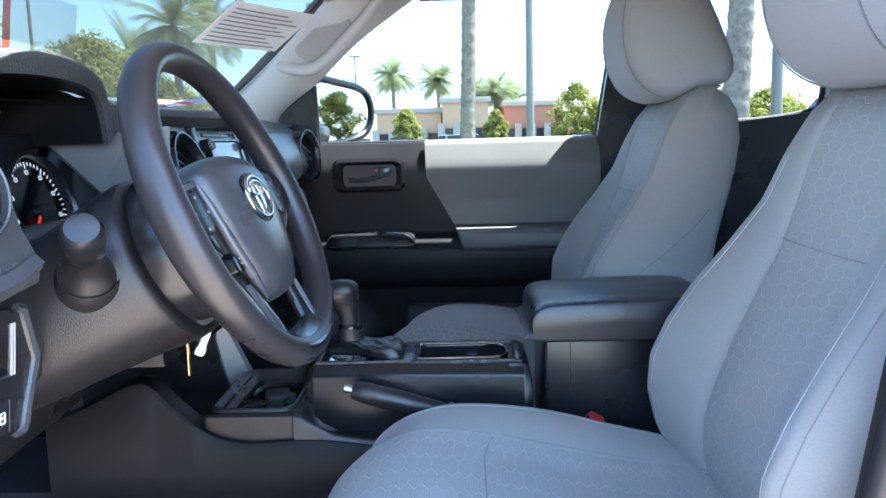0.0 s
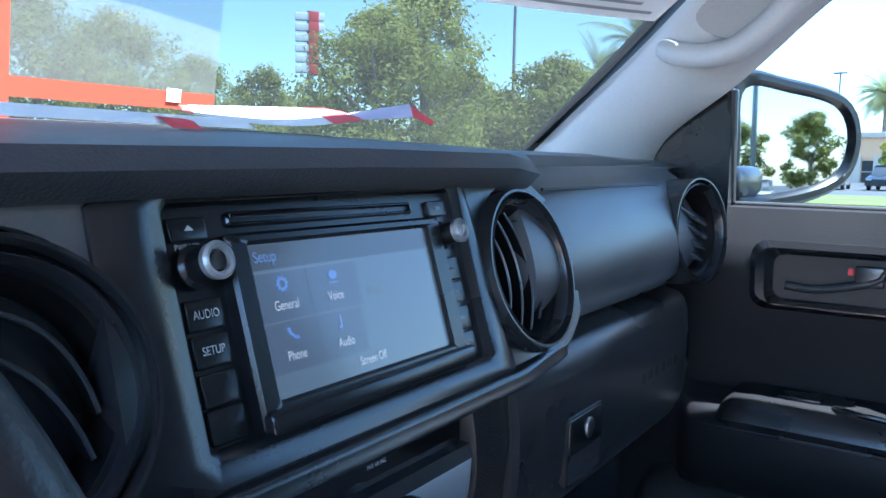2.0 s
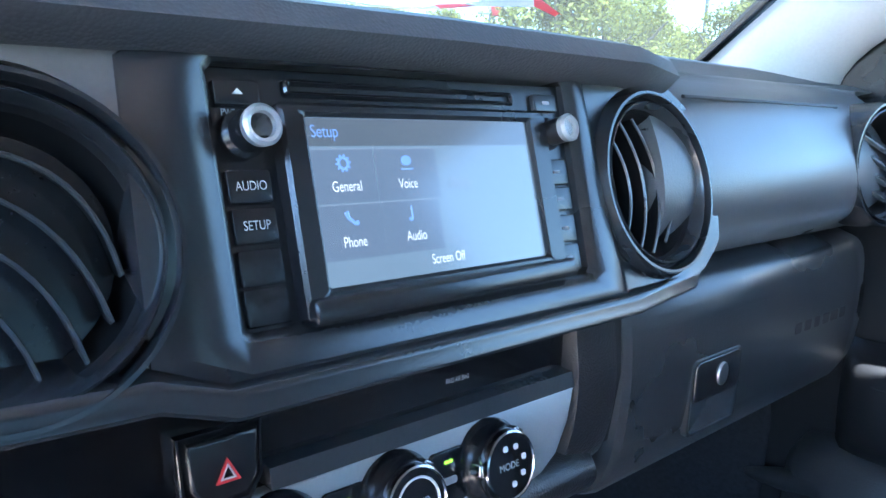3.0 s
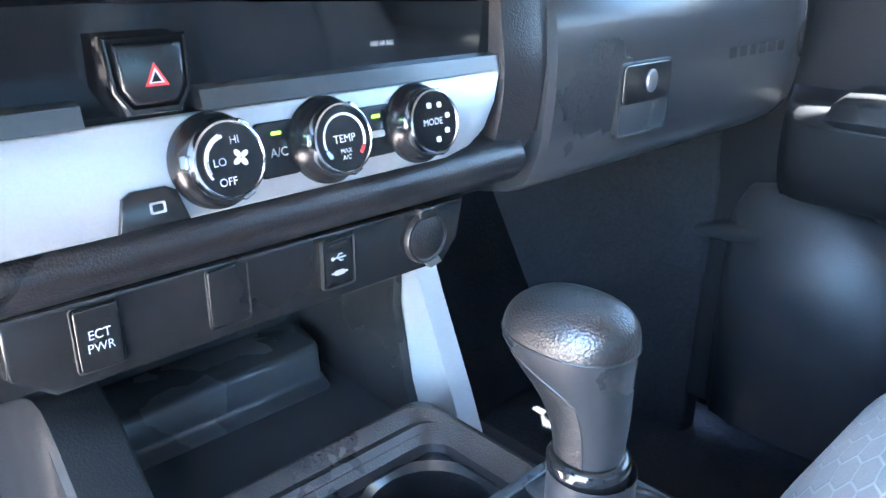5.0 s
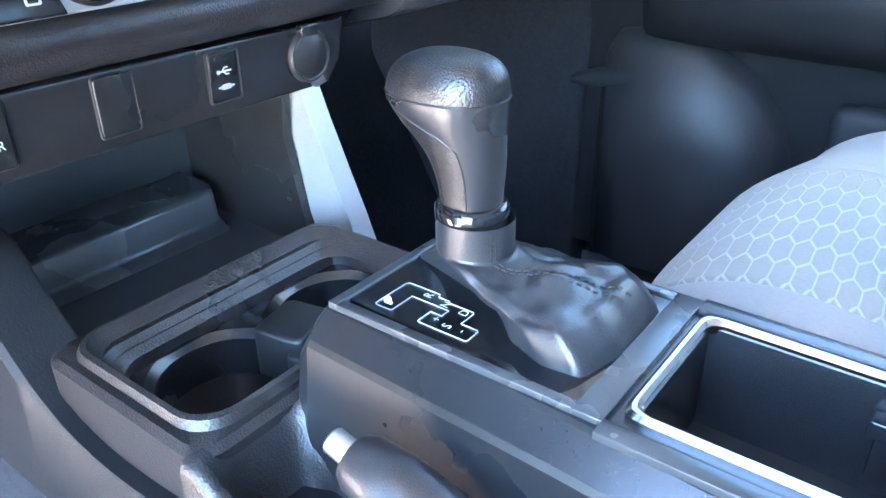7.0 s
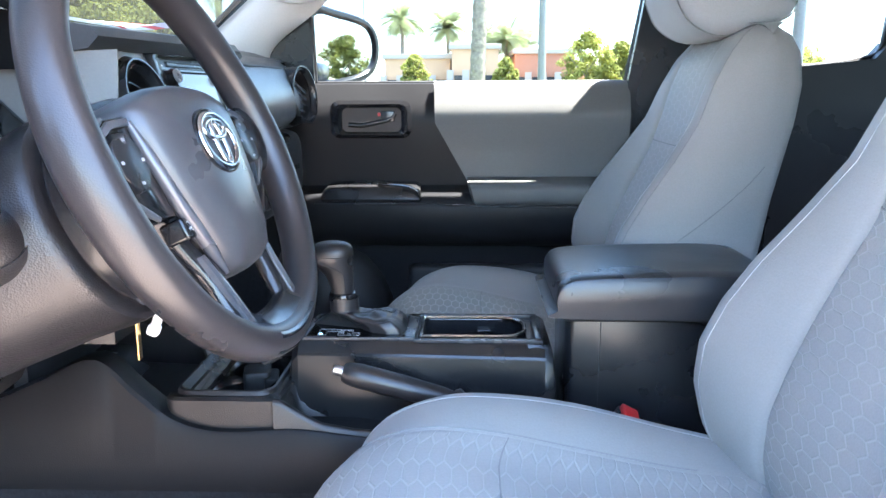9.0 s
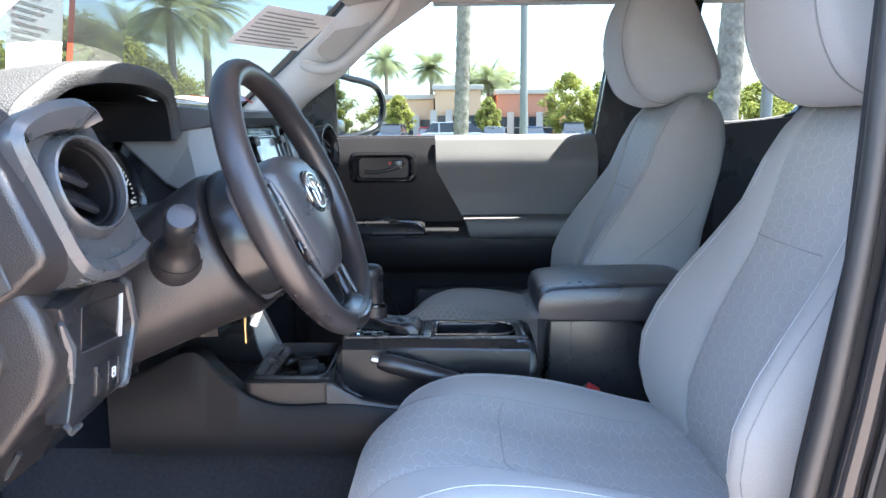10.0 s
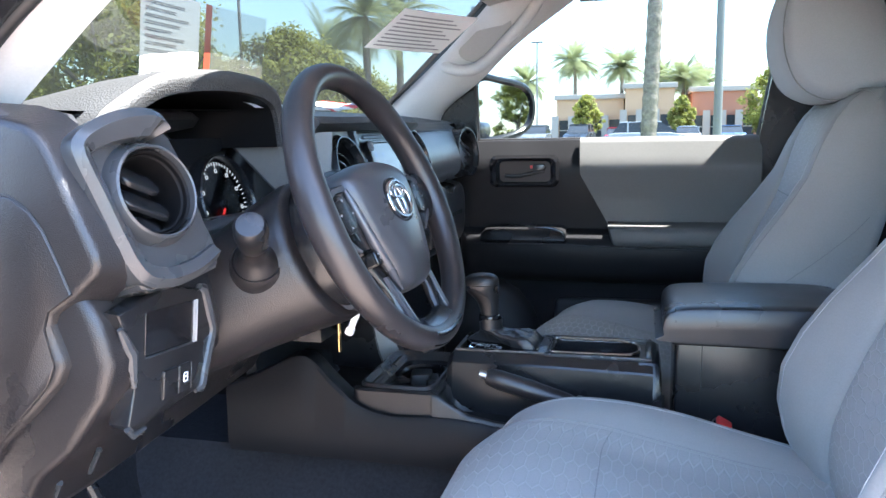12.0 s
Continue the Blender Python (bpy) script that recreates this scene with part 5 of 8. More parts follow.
for ys, dx_ in (((0.088, 0.0965), -0.046),):
    bm = B()
    loft(bm, [[(x, y, z) for x, z in ((-0.62, 0.90), (-0.385 + dx_, 0.90), (-0.388 + dx_, 0.945), (-0.402 + dx_, 0.985), (-0.425 + dx_ * 0.8, 1.05), (-0.430 + dx_ * 0.6, 1.11), (-0.62, 1.13))] for y in ys])
    part("cubby_side", bm, PLASTIC, dash)
bm = B()
loft(bm, [[(x, 0.097, z), (x + 0.004, 0.122, z), (x + w, 0.122, z), (x + w, 0.101, z)] for x, z, w in ((-0.493, 1.10, 0.037), (-0.479, 1.062, 0.038), (-0.449, 0.985, 0.043), (-0.425, 0.92, 0.046))])
part("silver_brace", bm, SILVER, dash, "silver painted brace beside the cubby")

# ---------- driver side of the dashboard ----------
CAP_Y = -0.752


def cap_prof():
    return [(-0.72, 1.450), (-0.56, 1.452), (-0.50, 1.447), (-0.478, 1.441), (-0.466, 1.433), (-0.457, 1.421), (-0.443, 1.392), (-0.422, 1.344), (-0.412, 1.322), (-0.410, 1.312), (-0.414, 1.302), (-0.441, 1.279), (-0.468, 1.262), (-0.472, 1.252), (-0.462, 1.222), (-0.460, 1.212), (-0.468, 1.195), (-0.54, 1.125), (-0.60, 1.05), (-0.72, 1.00)]


def cap_ring(y, d):
    """The cap's outline moved inwards by d along its own edge."""
    pr = cap_prof()
    out = []
    for i, p in enumerate(pr):
        a, b = pr[i - 1], pr[(i + 1) % len(pr)]
        t = Vector((b[0] - a[0], b[1] - a[1])).normalized()
        out.append((p[0] + t.y * d, y, p[1] - t.x * d))
    return out


bm = B()
loft(bm, [cap_ring(CAP_Y, 0.009), cap_ring(CAP_Y + 0.0008, 0.006), cap_ring(CAP_Y + 0.0028, 0.0028), cap_ring(CAP_Y + 0.006, 0.0008), cap_ring(CAP_Y + 0.011, 0.0), cap_ring(CAP_Y + 0.045, -0.012)])
part("end_cap", bm, PLASTIC, dash, sharp=35)
# fuse cover let into the cap, with a rounded edge
bm = B()
cov = [(-0.60, 1.374), (-0.52, 1.377), (-0.499, 1.374), (-0.480, 1.361), (-0.466, 1.342), (-0.452, 1.310), (-0.442, 1.284), (-0.47, 1.266), (-0.476, 1.250), (-0.468, 1.214), (-0.478, 1.193), (-0.545, 1.127), (-0.60, 1.06)]
cc = np.mean(np.array(cov), axis=0)
loft(bm, [[(x + (cc[0] - x) * k, y, z + (cc[1] - z) * k) for x, z in cov] for k, y in ((0.0, CAP_Y + 0.004), (0.0, CAP_Y - 0.0005), (0.008, CAP_Y - 0.0018), (0.022, CAP_Y - 0.0022))])
part("fuse_cover", bm, PLASTIC, dash, sharp=50)
bm = B()
tube(bm, [(x - 0.0005, CAP_Y - 0.0004, z + 0.001) for x, z in cov[1:7]], 0.0011, 6)
part("cover_gap", bm, RUBBER, dash)
# knee panel: side face with a rounded front ridge, and its underside
bm = B()
kp = [(-0.445, 1.280), (-0.436, 1.270), (-0.427, 1.252), (-0.417, 1.212), (-0.427, 1.180), (-0.47, 1.123), (-0.512, 1.090), (-0.545, 1.035), (-0.60, 0.995), (-0.72, 0.985), (-0.72, 1.28)]


def knee_ring(y, d):
    return [(x - d, y, z) for x, z in kp]


loft(bm, [knee_ring(-0.740, 0.014), knee_ring(-0.738, 0.006), knee_ring(-0.734, 0.0015), knee_ring(-0.728, 0.0), knee_ring(-0.54, 0.0), knee_ring(-0.40, 0.012), knee_ring(-0.30, 0.02), knee_ring(-0.19, 0.03)])
part("knee_panel", bm, PLASTIC, dash, sharp=40)
for y, x, z, l in ((-0.655, -0.515, 1.075, 0.05), (-0.70, -0.53, 1.055, 0.04)):
    bm = B()
    tube(bm, [(x + 0.006, y, z + 0.012), (x - l * 0.4, y + 0.012, z - l * 0.45)], 0.0035, 8)
    part("hood_lever_edge", bm, BEZEL, dash)
KM = face_frame((-0.4215, -0.640, 1.200), -4)
bm = B()
kb = [tuple(p) for p in ring_fit([(-0.086, 0.060), (-0.010, 0.072), (0.060, 0.057), (0.080, 0.004), (0.062, -0.040), (0.057, -0.058), (-0.062, -0.068), (-0.074, -0.060), (-0.062, -0.020), (-0.068, 0.020)], 60)]
prism(bm, kb, -0.02, 0.003, KM, 0.003)
kpan = part("switch_plate", bm, SMOOTH, dash)
bm = B()
rim_p = [p for p in kb if p[0] > 0.045]
rim_p = sorted(rim_p, key=lambda p: -p[1])
tube(bm, [(p[0] * 1.02, p[1] * 1.02, 0.0015) for p in rim_p], [0.004] + [0.0065] * (len(rim_p) - 2) + [0.003], 8, KM)
part("plate_rim", bm, BEZEL, kpan)
bm = B()
tube(bm, [(-0.082, 0.045, 0.0015), (-0.066, 0.016, 0.0015), (-0.062, -0.020, 0.0015)], [0.003, 0.007, 0.003], 8, KM)
part("plate_rim", bm, BEZEL, kpan)
bm = B()
tube(bm, [(-0.074, -0.060, 0.0015), (-0.066, -0.070, 0.0015), (-0.048, -0.069, 0.0015)], 0.0035, 8, KM)
part("plate_rim", bm, BEZEL, kpan)
KD = KM @ Matrix.Rotation(radians(-4), 4, "Z")
bm = B()
prism(bm, rrect(0.084, 0.046, 0.003, -0.006, 0.027), 0.001, 0.0040, KD, 0.001)
part("blank_display", bm, GLOSS, kpan)
for kx in (0.0385, 0.0430):
    bm = B()
    box(bm, kx, kx + 0.0014, 0.002, 0.050, 0.002, 0.0055, 0.0004, KD)
    part("bright_edge", bm, SILVER, kpan, "thin bright edge line")
bm = B()
box(bm, -0.046, 0.038, 0.0015, 0.0028, 0.002, 0.0050, 0.0004, KD)
part("display_lip", bm, BEZEL, kpan)
for kx, w_ in ((-0.004, 0.026), (0.022, 0.022)):
    bm = B()
    prism(bm, rrect(w_, 0.032, 0.002, kx, -0.034), 0.001, 0.0065, KD, 0.0015)
    sb = part("dash_switch", bm, SMOOTH, kpan)
    bm = B()
    box(bm, kx + w_ / 2 - 0.0003, kx + w_ / 2 + 0.0009, -0.049, -0.019, 0.003, 0.0068, 0.0003, KD)
    part("switch_edge", bm, BEZEL, sb)
    if kx > 0.01:
        bm = B()
        frame_plate(bm, rrect(0.0085, 0.011, 0.002, kx, -0.033), rrect(0.0055, 0.008, 0.001, kx, -0.033), 0.006, 0.0072, KD)
        box(bm, kx - 0.003, kx + 0.0035, -0.0335, -0.0315, 0.006, 0.0072, 0, KD)
        part("switch_mark", bm, WHITE_INK, sb)
# vent pod: plate, raised rim with a hood, thick conical bezel
VP = face_frame((-0.413, -0.660, 1.370), 16, 13)
po = [tuple(p) for p in ring_fit([(-0.082, 0.045), (-0.068, 0.066), (-0.040, 0.080), (0.010, 0.082), (0.040, 0.062), (0.054, 0.02), (0.058, -0.035), (0.066, -0.062), (0.062, -0.086), (0.010, -0.096), (-0.040, -0.094), (-0.060, -0.062), (-0.066, -0.045)], 64)]
pi_ = [(0.050 * math.cos(math.atan2(p[1], p[0])), 0.050 * math.sin(math.atan2(p[1], p[0]))) for p in po]
bm = B()
frame_plate(bm, po, pi_, -0.09, 0.0, VP, 0.003)
part("vent_pod", bm, BEZEL, dash, sharp=30)
bm = B()
path = [(0.064, -0.076, 0.008, 0.016), (0.030, -0.090, 0.010, 0.018), (-0.010, -0.096, 0.011, 0.020), (-0.040, -0.090, 0.012, 0.022), (-0.056, -0.072, 0.014, 0.021), (-0.064, -0.045, 0.015, 0.018), (-0.074, 0.0, 0.015, 0.018), (-0.084, 0.042, 0.016, 0.019), (-0.078, 0.060, 0.018, 0.022), (-0.055, 0.074, 0.022, 0.026), (-0.030, 0.081, 0.028, 0.028), (-0.002, 0.082, 0.032, 0.028), (0.016, 0.075, 0.032, 0.024), (0.024, 0.062, 0.030, 0.018)]
sp_ = spline(path, 56)
rings = []
for i, p in enumerate(sp_):
    a, b = sp_[max(i - 1, 0)], sp_[min(i + 1, 55)]
    t = Vector((b[0] - a[0], b[1] - a[1])).normalized()
    n = Vector((t.y, -t.x))          # towards the vent
    if n.dot(Vector((-p[0], -p[1]))) < 0:
        n = -n
    q = Vector((p[0], p[1]))
    w_ = p[3]
    ring = []
    for k, z in ((0.0, -0.08), (0.0, p[2] - 0.011), (0.0015, p[2] - 0.008), (0.30, p[2] - 0.001), (0.36, p[2]), (0.42, p[2] - 0.0005), (0.97, p[2] * 0.55), (1.0, p[2] * 0.45), (1.08, -0.01)):
        v = q + n * (k * w_)
        ring.append((v.x, v.y, z))
    rings.append(ring)
loft(bm, rings, True, True, VP)
part("pod_hood", bm, BEZEL, dash, "satin rim and hood round the vent", sharp=28)
bm = B()
revolve(bm, [(0.056, -0.03), (0.055, 0.0), (0.0485, 0.014), (0.0465, 0.0155), (0.0450, 0.0145), (0.0445, 0.004), (0.0445, -0.02)], VP @ Matrix.Translation((-0.004, 0, 0)), 64, caps=False)
part("vent_bezel", bm, BEZEL, dash, sharp=25)
vn = thing("air_vent", VP.translation, "round black dashboard air vent with curved blades", "air vent", "air vents")
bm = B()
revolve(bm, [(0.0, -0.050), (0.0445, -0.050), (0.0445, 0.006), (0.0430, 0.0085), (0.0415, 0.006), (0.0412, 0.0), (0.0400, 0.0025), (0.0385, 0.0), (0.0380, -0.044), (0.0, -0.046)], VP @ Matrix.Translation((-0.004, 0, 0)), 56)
part("throat", bm, SHADE_BLACK, vn, sharp=25)
for yy, hw in ((0.017, 0.025), (-0.008, 0.031), (-0.031, 0.018)):
    bm = B()
    BL = VP @ Matrix.Translation((-0.004, yy, -0.013)) @ Matrix.Rotation(radians(-24), 4, "Z") @ Matrix.Rotation(radians(-38), 4, "X")
    prism(bm, rrect(hw * 2, 0.028, 0.013, 0, 0, 6), -0.003, 0.003, BL, 0.0025)
    part("blade", bm, SMOOTH, vn)
# instrument hood
bm = B()
rim = [(-0.640, 1.425), (-0.622, 1.452), (-0.580, 1.477), (-0.531, 1.499), (-0.484, 1.507), (-0.43, 1.511), (-0.38, 1.511), (-0.333, 1.507), (-0.306, 1.500), (-0.289, 1.488), (-0.280, 1.460), (-0.275, 1.430)]
rs = spline(rim, 40)


def rim_x(y):
    return -0.448 - 0.12 * max(0.0, -0.28 - y)


rings = []
for d, k, dz in ((-0.33, 0.93, -0.050), (-0.22, 0.97, -0.026), (-0.10, 1.0, -0.008), (-0.03, 1.0, 0.0), (-0.013, 0.998, 0.0), (-0.0115, 0.992, -0.002), (-0.010, 0.997, 0.0), (-0.002, 0.985, -0.005), (0.0, 0.965, -0.010), (-0.006, 0.935, -0.020), (-0.06, 0.935, -0.019), (-0.13, 0.935, -0.018)):
    rings.append([(rim_x(p[0]) + d, -0.43 + (p[0] + 0.43) * k, 1.41 + (p[1] - 1.41) * k + dz) for p in rs])
loft(bm, rings, False)
part("instrument_hood", bm, HOOD_SOFT, dash, "padded hood over the instruments", sharp=45)
bm = B()
tube(bm, [(rim_x(p[0]) - 0.0118, p[0] * 0.996 - 0.0017, p[1] - 0.001) for p in rs], 0.0014, 6)
part("hood_seam", bm, RUBBER, dash)
# liner under the hood down to the dials, near black for the shade there
bm = B()
loft(bm, [[(rim_x(p[0]) + d, -0.43 + (p[0] + 0.43) * k, 1.41 + (p[1] - 1.41) * k - 0.02) for p in rs] for d, k in ((-0.012, 0.915), (-0.12, 0.90), (-0.30, 0.86))], False)
bmesh.ops.solidify(bm, geom=bm.faces[:], thickness=0.004)
part("hood_liner", bm, SHADE_BLACK, dash)
# cluster
clu = thing("instrument_cluster", (-0.55, -0.43, 1.35), "dark instrument cluster with white dial marks and red needles", "instrument cluster")
IM = face_frame((-0.535, -0.43, 1.350), 12)
bm = B()
prism(bm, rrect(0.39, 0.15, 0.02, 0.01), -0.01, 0.0, IM)
part("dial_plate", bm, GLOSS, clu)
# faint glow added to marks and needles in place of light falling on them
DIALGLOW = glow("dial_white_added_glow", (0.85, 0.92, 1.0), 0.05)
NEEDLEGLOW = glow("dial_red_added_glow", (1.0, 0.05, 0.05), 0.05)
for gx, r in ((-0.100, 0.064), (0.100, 0.064)):
    GMd = IM @ Matrix.Translation((gx, -0.024, 0.0))
    bm = B()
    revolve(bm, [(r + 0.010, 0.0), (r + 0.009, 0.012), (r + 0.007, 0.014), (r + 0.004, 0.010), (r + 0.003, 0.0)], GMd, 44)
    gr = part("gauge_ring", bm, SMOOTH, clu)
    bm = B()
    for k in range(41):
        a = radians(222 - 264 * k / 40)
        L_ = 0.008 if k % 5 == 0 else 0.0045
        box(bm, r - 0.001 - L_, r - 0.001, -0.0007, 0.0007, 0.0005, 0.0015, 0, GMd @ Matrix.Rotation(a, 4, "Z"))
    part("gauge_scale", bm, DIALGLOW, gr)
    for k in range(9):
        a = radians(222 - 264 * k / 8)
        bm = B()
        cx, cy = (r - 0.0140) * math.cos(a), (r - 0.0140) * math.sin(a)
        frame_plate(bm, rrect(0.0066, 0.0058, 0.0016, cx, cy), rrect(0.0040, 0.0034, 0.001, cx, cy), 0.0005, 0.0013, GMd)
        part("number_bar", bm, DIALGLOW, gr)
    bm = B()
    box(bm, -0.006, 0.050, -0.0013, 0.0013, 0.004, 0.006, 0, GMd @ Matrix.Rotation(radians(226), 4, "Z"))
    part("gauge_needle", bm, NEEDLEGLOW, gr, "red needle")
    bm = B()
    revolve(bm, [(0.009, 0.0), (0.009, 0.007), (0.0, 0.008)], GMd, 20)
    part("needle_hub", bm, SMOOTH, gr)
bm = B()
sl = [(-0.575, 1.298), (-0.545, 1.308), (-0.47, 1.319), (-0.455, 1.316), (-0.450, 1.305), (-0.47, 1.285), (-0.57, 1.275)]
loft(bm, [[(x - d, y, z) for x, z in spline(sl, 24, True)] for y, d in ((-0.606, 0.0), (-0.45, 0.012), (-0.30, 0.008), (-0.225, 0.0))])
part("cluster_sill", bm, BEZEL, dash, "satin sill under the instruments")
# cheek beside the dials: a smooth panel under the top pad, cut off along a slanting lower edge
bm = B()
ck = [(-0.541, 1.408), (-0.515, 1.383), (-0.478, 1.346), (-0.454, 1.334), (-0.424, 1.328), (-0.385, 1.322)]
tip, left, bend, low, foot, end = [bm.verts.new((x, y, z)) for (x, z), y in zip(ck, (-0.272, -0.272, -0.272, -0.278, -0.283, -0.276))]
peak, top_a, top_b, top_c = [bm.verts.new(p) for p in ((-0.441, -0.272, 1.403), (-0.500, -0.270, 1.421), (-0.440, -0.270, 1.4265), (-0.383, -0.262, 1.429))]
for f in ((tip, left, bend, peak, top_b, top_a), (peak, bend, low, foot), (peak, foot, end, top_c, top_b)):
    bm.faces.new(f)
bmesh.ops.recalc_face_normals(bm, faces=bm.faces[:])
bmesh.ops.solidify(bm, geom=bm.faces[:], thickness=0.004)
part("cluster_cheek", bm, CHEEK, dash, "satin grey faceted cheek panel", sharp=6)
bm = B()
tube(bm, [(x, y, z) for (x, z), y in zip(ck, (-0.272, -0.272, -0.272, -0.278, -0.283, -0.276))], 0.0016, 6)
part("cheek_edge", bm, RUBBER, dash)

# ---------- steering ----------
col = thing("steering_column", (-0.45, -0.417, 1.25), "black plastic steering column shroud with a control stalk", "steering column")
COL = face_frame((-0.249, -0.417, 1.333), 24.5)       # local z along the column towards the driver
WC = Vector((-0.2458, -0.4292, 1.3368))
WMx = face_frame(WC, 23.3, 3.2)
bm = B()
rings = []
for z, w, h, dy in ((-0.30, 0.26, 0.150, -0.024), (-0.19, 0.252, 0.165, -0.020), (-0.14, 0.232, 0.180, -0.016), (-0.105, 0.214, 0.192, -0.015), (-0.096, 0.208, 0.190, -0.015), (-0.0925, 0.198, 0.182, -0.015), (-0.0925, 0.15, 0.14, -0.015)):
    rings.append([(x, y + dy, z) for x, y in rrect(w, h, min(w, h) * 0.46, 0, 0, 8)])
loft(bm, rings, True, True, COL)
part("shroud", bm, PLASTIC, col)
bm = B()
for z, r in ((-0.0895, 0.090),):
    revolve(bm, [(0.088, -0.091), (0.0955, -0.088), (0.0965, -0.080), (0.090, -0.045), (0.078, -0.030), (0.05, -0.026)], COL @ Matrix.Translation((0, -0.014, 0)), 48, 1.0, 0.96)
part("collar", bm, SMOOTH, col)
bm = B()
prism(bm, rrect(0.050, 0.036, 0.008), -0.001, 0.0012, COL @ Matrix.Translation((-0.052, -0.080, -0.062)) @ Matrix.Rotation(radians(40), 4, "Z") @ Matrix.Rotation(radians(-70), 4, "Y"), 0.0008)
part("collar_lid", bm, BEZEL, col)
# stalk on the left
bm = B()
sb0, sb1 = Vector((-0.372, -0.530, 1.280)), Vector((-0.340, -0.600, 1.333))
SB = Matrix.Translation(sb0) @ (sb1 - sb0).to_track_quat("Z", "Y").to_matrix().to_4x4()
revolve(bm, [(0.034, -0.020), (0.032, -0.004), (0.0285, 0.003), (0.027, 0.001), (0.0255, 0.004), (0.020, 0.012), (0.0165, 0.018), (0.0145, 0.026), (0.014, 0.048)], SB, 36)
st = part("stalk_base", bm, PLASTIC, col, sharp=30)
bm = B()
revolve(bm, [(0.0145, 0.042), (0.0172, 0.048), (0.0195, 0.072), (0.0188, 0.086), (0.0150, 0.0925), (0.0, 0.094)], SB, 36)
skn = part("stalk_knob", bm, SMOOTH, st)
for k in range(3):
    bm = B()
    box(bm, 0.0188, 0.0200, -0.002, 0.002, 0.058 + 0.008 * k, 0.061 + 0.008 * k, 0, SB @ Matrix.Rotation(radians(75), 4, "Z"))
    part("stalk_mark", bm, WHITE_INK, skn)
# stalk on the right, ignition and key
bm = B()
tube(bm, [COL @ Vector(p) for p in ((0.075, 0.02, -0.13), (0.13, 0.03, -0.125), (0.19, 0.04, -0.118))], [0.010, 0.009, 0.012], 12)
part("wiper_stalk", bm, SMOOTH, col)
ky = thing("ignition_key", (-0.33, -0.33, 1.18), "key with white tag hanging in the ignition", "key")
bm = B()
revolve(bm, [(0.018, -0.01), (0.018, 0.006), (0.012, 0.008)], face_frame((-0.325, -0.325, 1.225), 10), 24)
part("lock_barrel", bm, DULLMETAL, col)
bm = B()
KT = Matrix.Translation((-0.323, -0.336, 1.178)) @ Matrix.Rotation(radians(24), 4, "Y")
box(bm, -0.0045, 0.0045, -0.005, 0.005, -0.034, 0.030, 0.003, KT)
box(bm, -0.006, 0.006, -0.006, 0.006, -0.040, -0.028, 0.003, KT)
part("key_tag", bm, PAPER, ky, "white plastic key tag")
bm = B()
box(bm, -0.348, -0.3455, -0.355, -0.347, 1.120, 1.195, 0.001, ID)
part("key_blade", bm, material("brass_key", (0.60, 0.42, 0.18), 0.3, 1.0, 0.1, 0.001, 0.1), ky, "brass key")
bm = B()
tube(bm, [(-0.347, -0.351, 1.190), (-0.338, -0.345, 1.200), (-0.327, -0.338, 1.203)], 0.0012, 6)
part("key_ring", bm, DULLMETAL, ky, "steel key ring")

wheel = thing("steering_wheel", WC, "black three-spoke steering wheel with silver emblem", "steering wheel")
bm = B()
R0 = 0.1741
rings = []
for k in range(96):
    a = 2 * math.pi * k / 96
    c, s = math.cos(a), math.sin(a)
    thick = 0.0155 + 0.0022 * max(0, math.cos(2 * a)) ** 2 + 0.0012 * math.exp(-((math.degrees(a) - 45) / 14) ** 2) + 0.0012 * math.exp(-((math.degrees(a) - 135) / 14) ** 2)
    rings.append([((R0 + thick * math.cos(b)) * c, (R0 + thick * math.cos(b)) * s, thick * 1.12 * math.sin(b)) for b in np.linspace(0, 2 * math.pi, 17)[:-1]])
loft(bm, rings + rings[:1], True, False, WMx)
part("rim", bm, WHEEL_SKIN, wheel, "worn urethane rim")
# airbag pad with a crisp lower outline
bm = B()
half = [(0.0, 0.060), (0.045, 0.057), (0.080, 0.046), (0.0885, 0.034), (0.086, 0.008), (0.074, -0.038), (0.057, -0.078), (0.042, -0.100), (0.026, -0.108), (0.0, -0.110)]
pad = [tuple(p) for p in spline(half + [(-x, y) for x, y in half[-2:0:-1]], 72, True)]
rings = []
for k, z in ((0.99, -0.055), (1.0, -0.014), (0.992, -0.006), (0.965, 0.002), (0.90, 0.0095), (0.72, 0.0165), (0.45, 0.0195), (0.2, 0.0205)):
    rings.append([(x * k, (y + 0.02) * k - 0.02, z) for x, y in pad])
loft(bm, rings, True, True, WMx)
apad = part("airbag_pad", bm, PAD_SKIN, wheel, sharp=50)
bm = B()
revolve(bm, [(0.0380, 0.0165), (0.0372, 0.0212), (0.0355, 0.0215), (0.0340, 0.0195), (0.0, 0.0195)], WMx @ Matrix.Translation((0.0, 0.0, 0.0)), 48, 1.0, 0.78)
part("emblem_dish", bm, SMOOTH, apad)
SPOKE_SILVER = material("satin_graphite_strip", (0.085, 0.087, 0.095), 0.28, 0.35, 0.05, 0.001, 0.06)
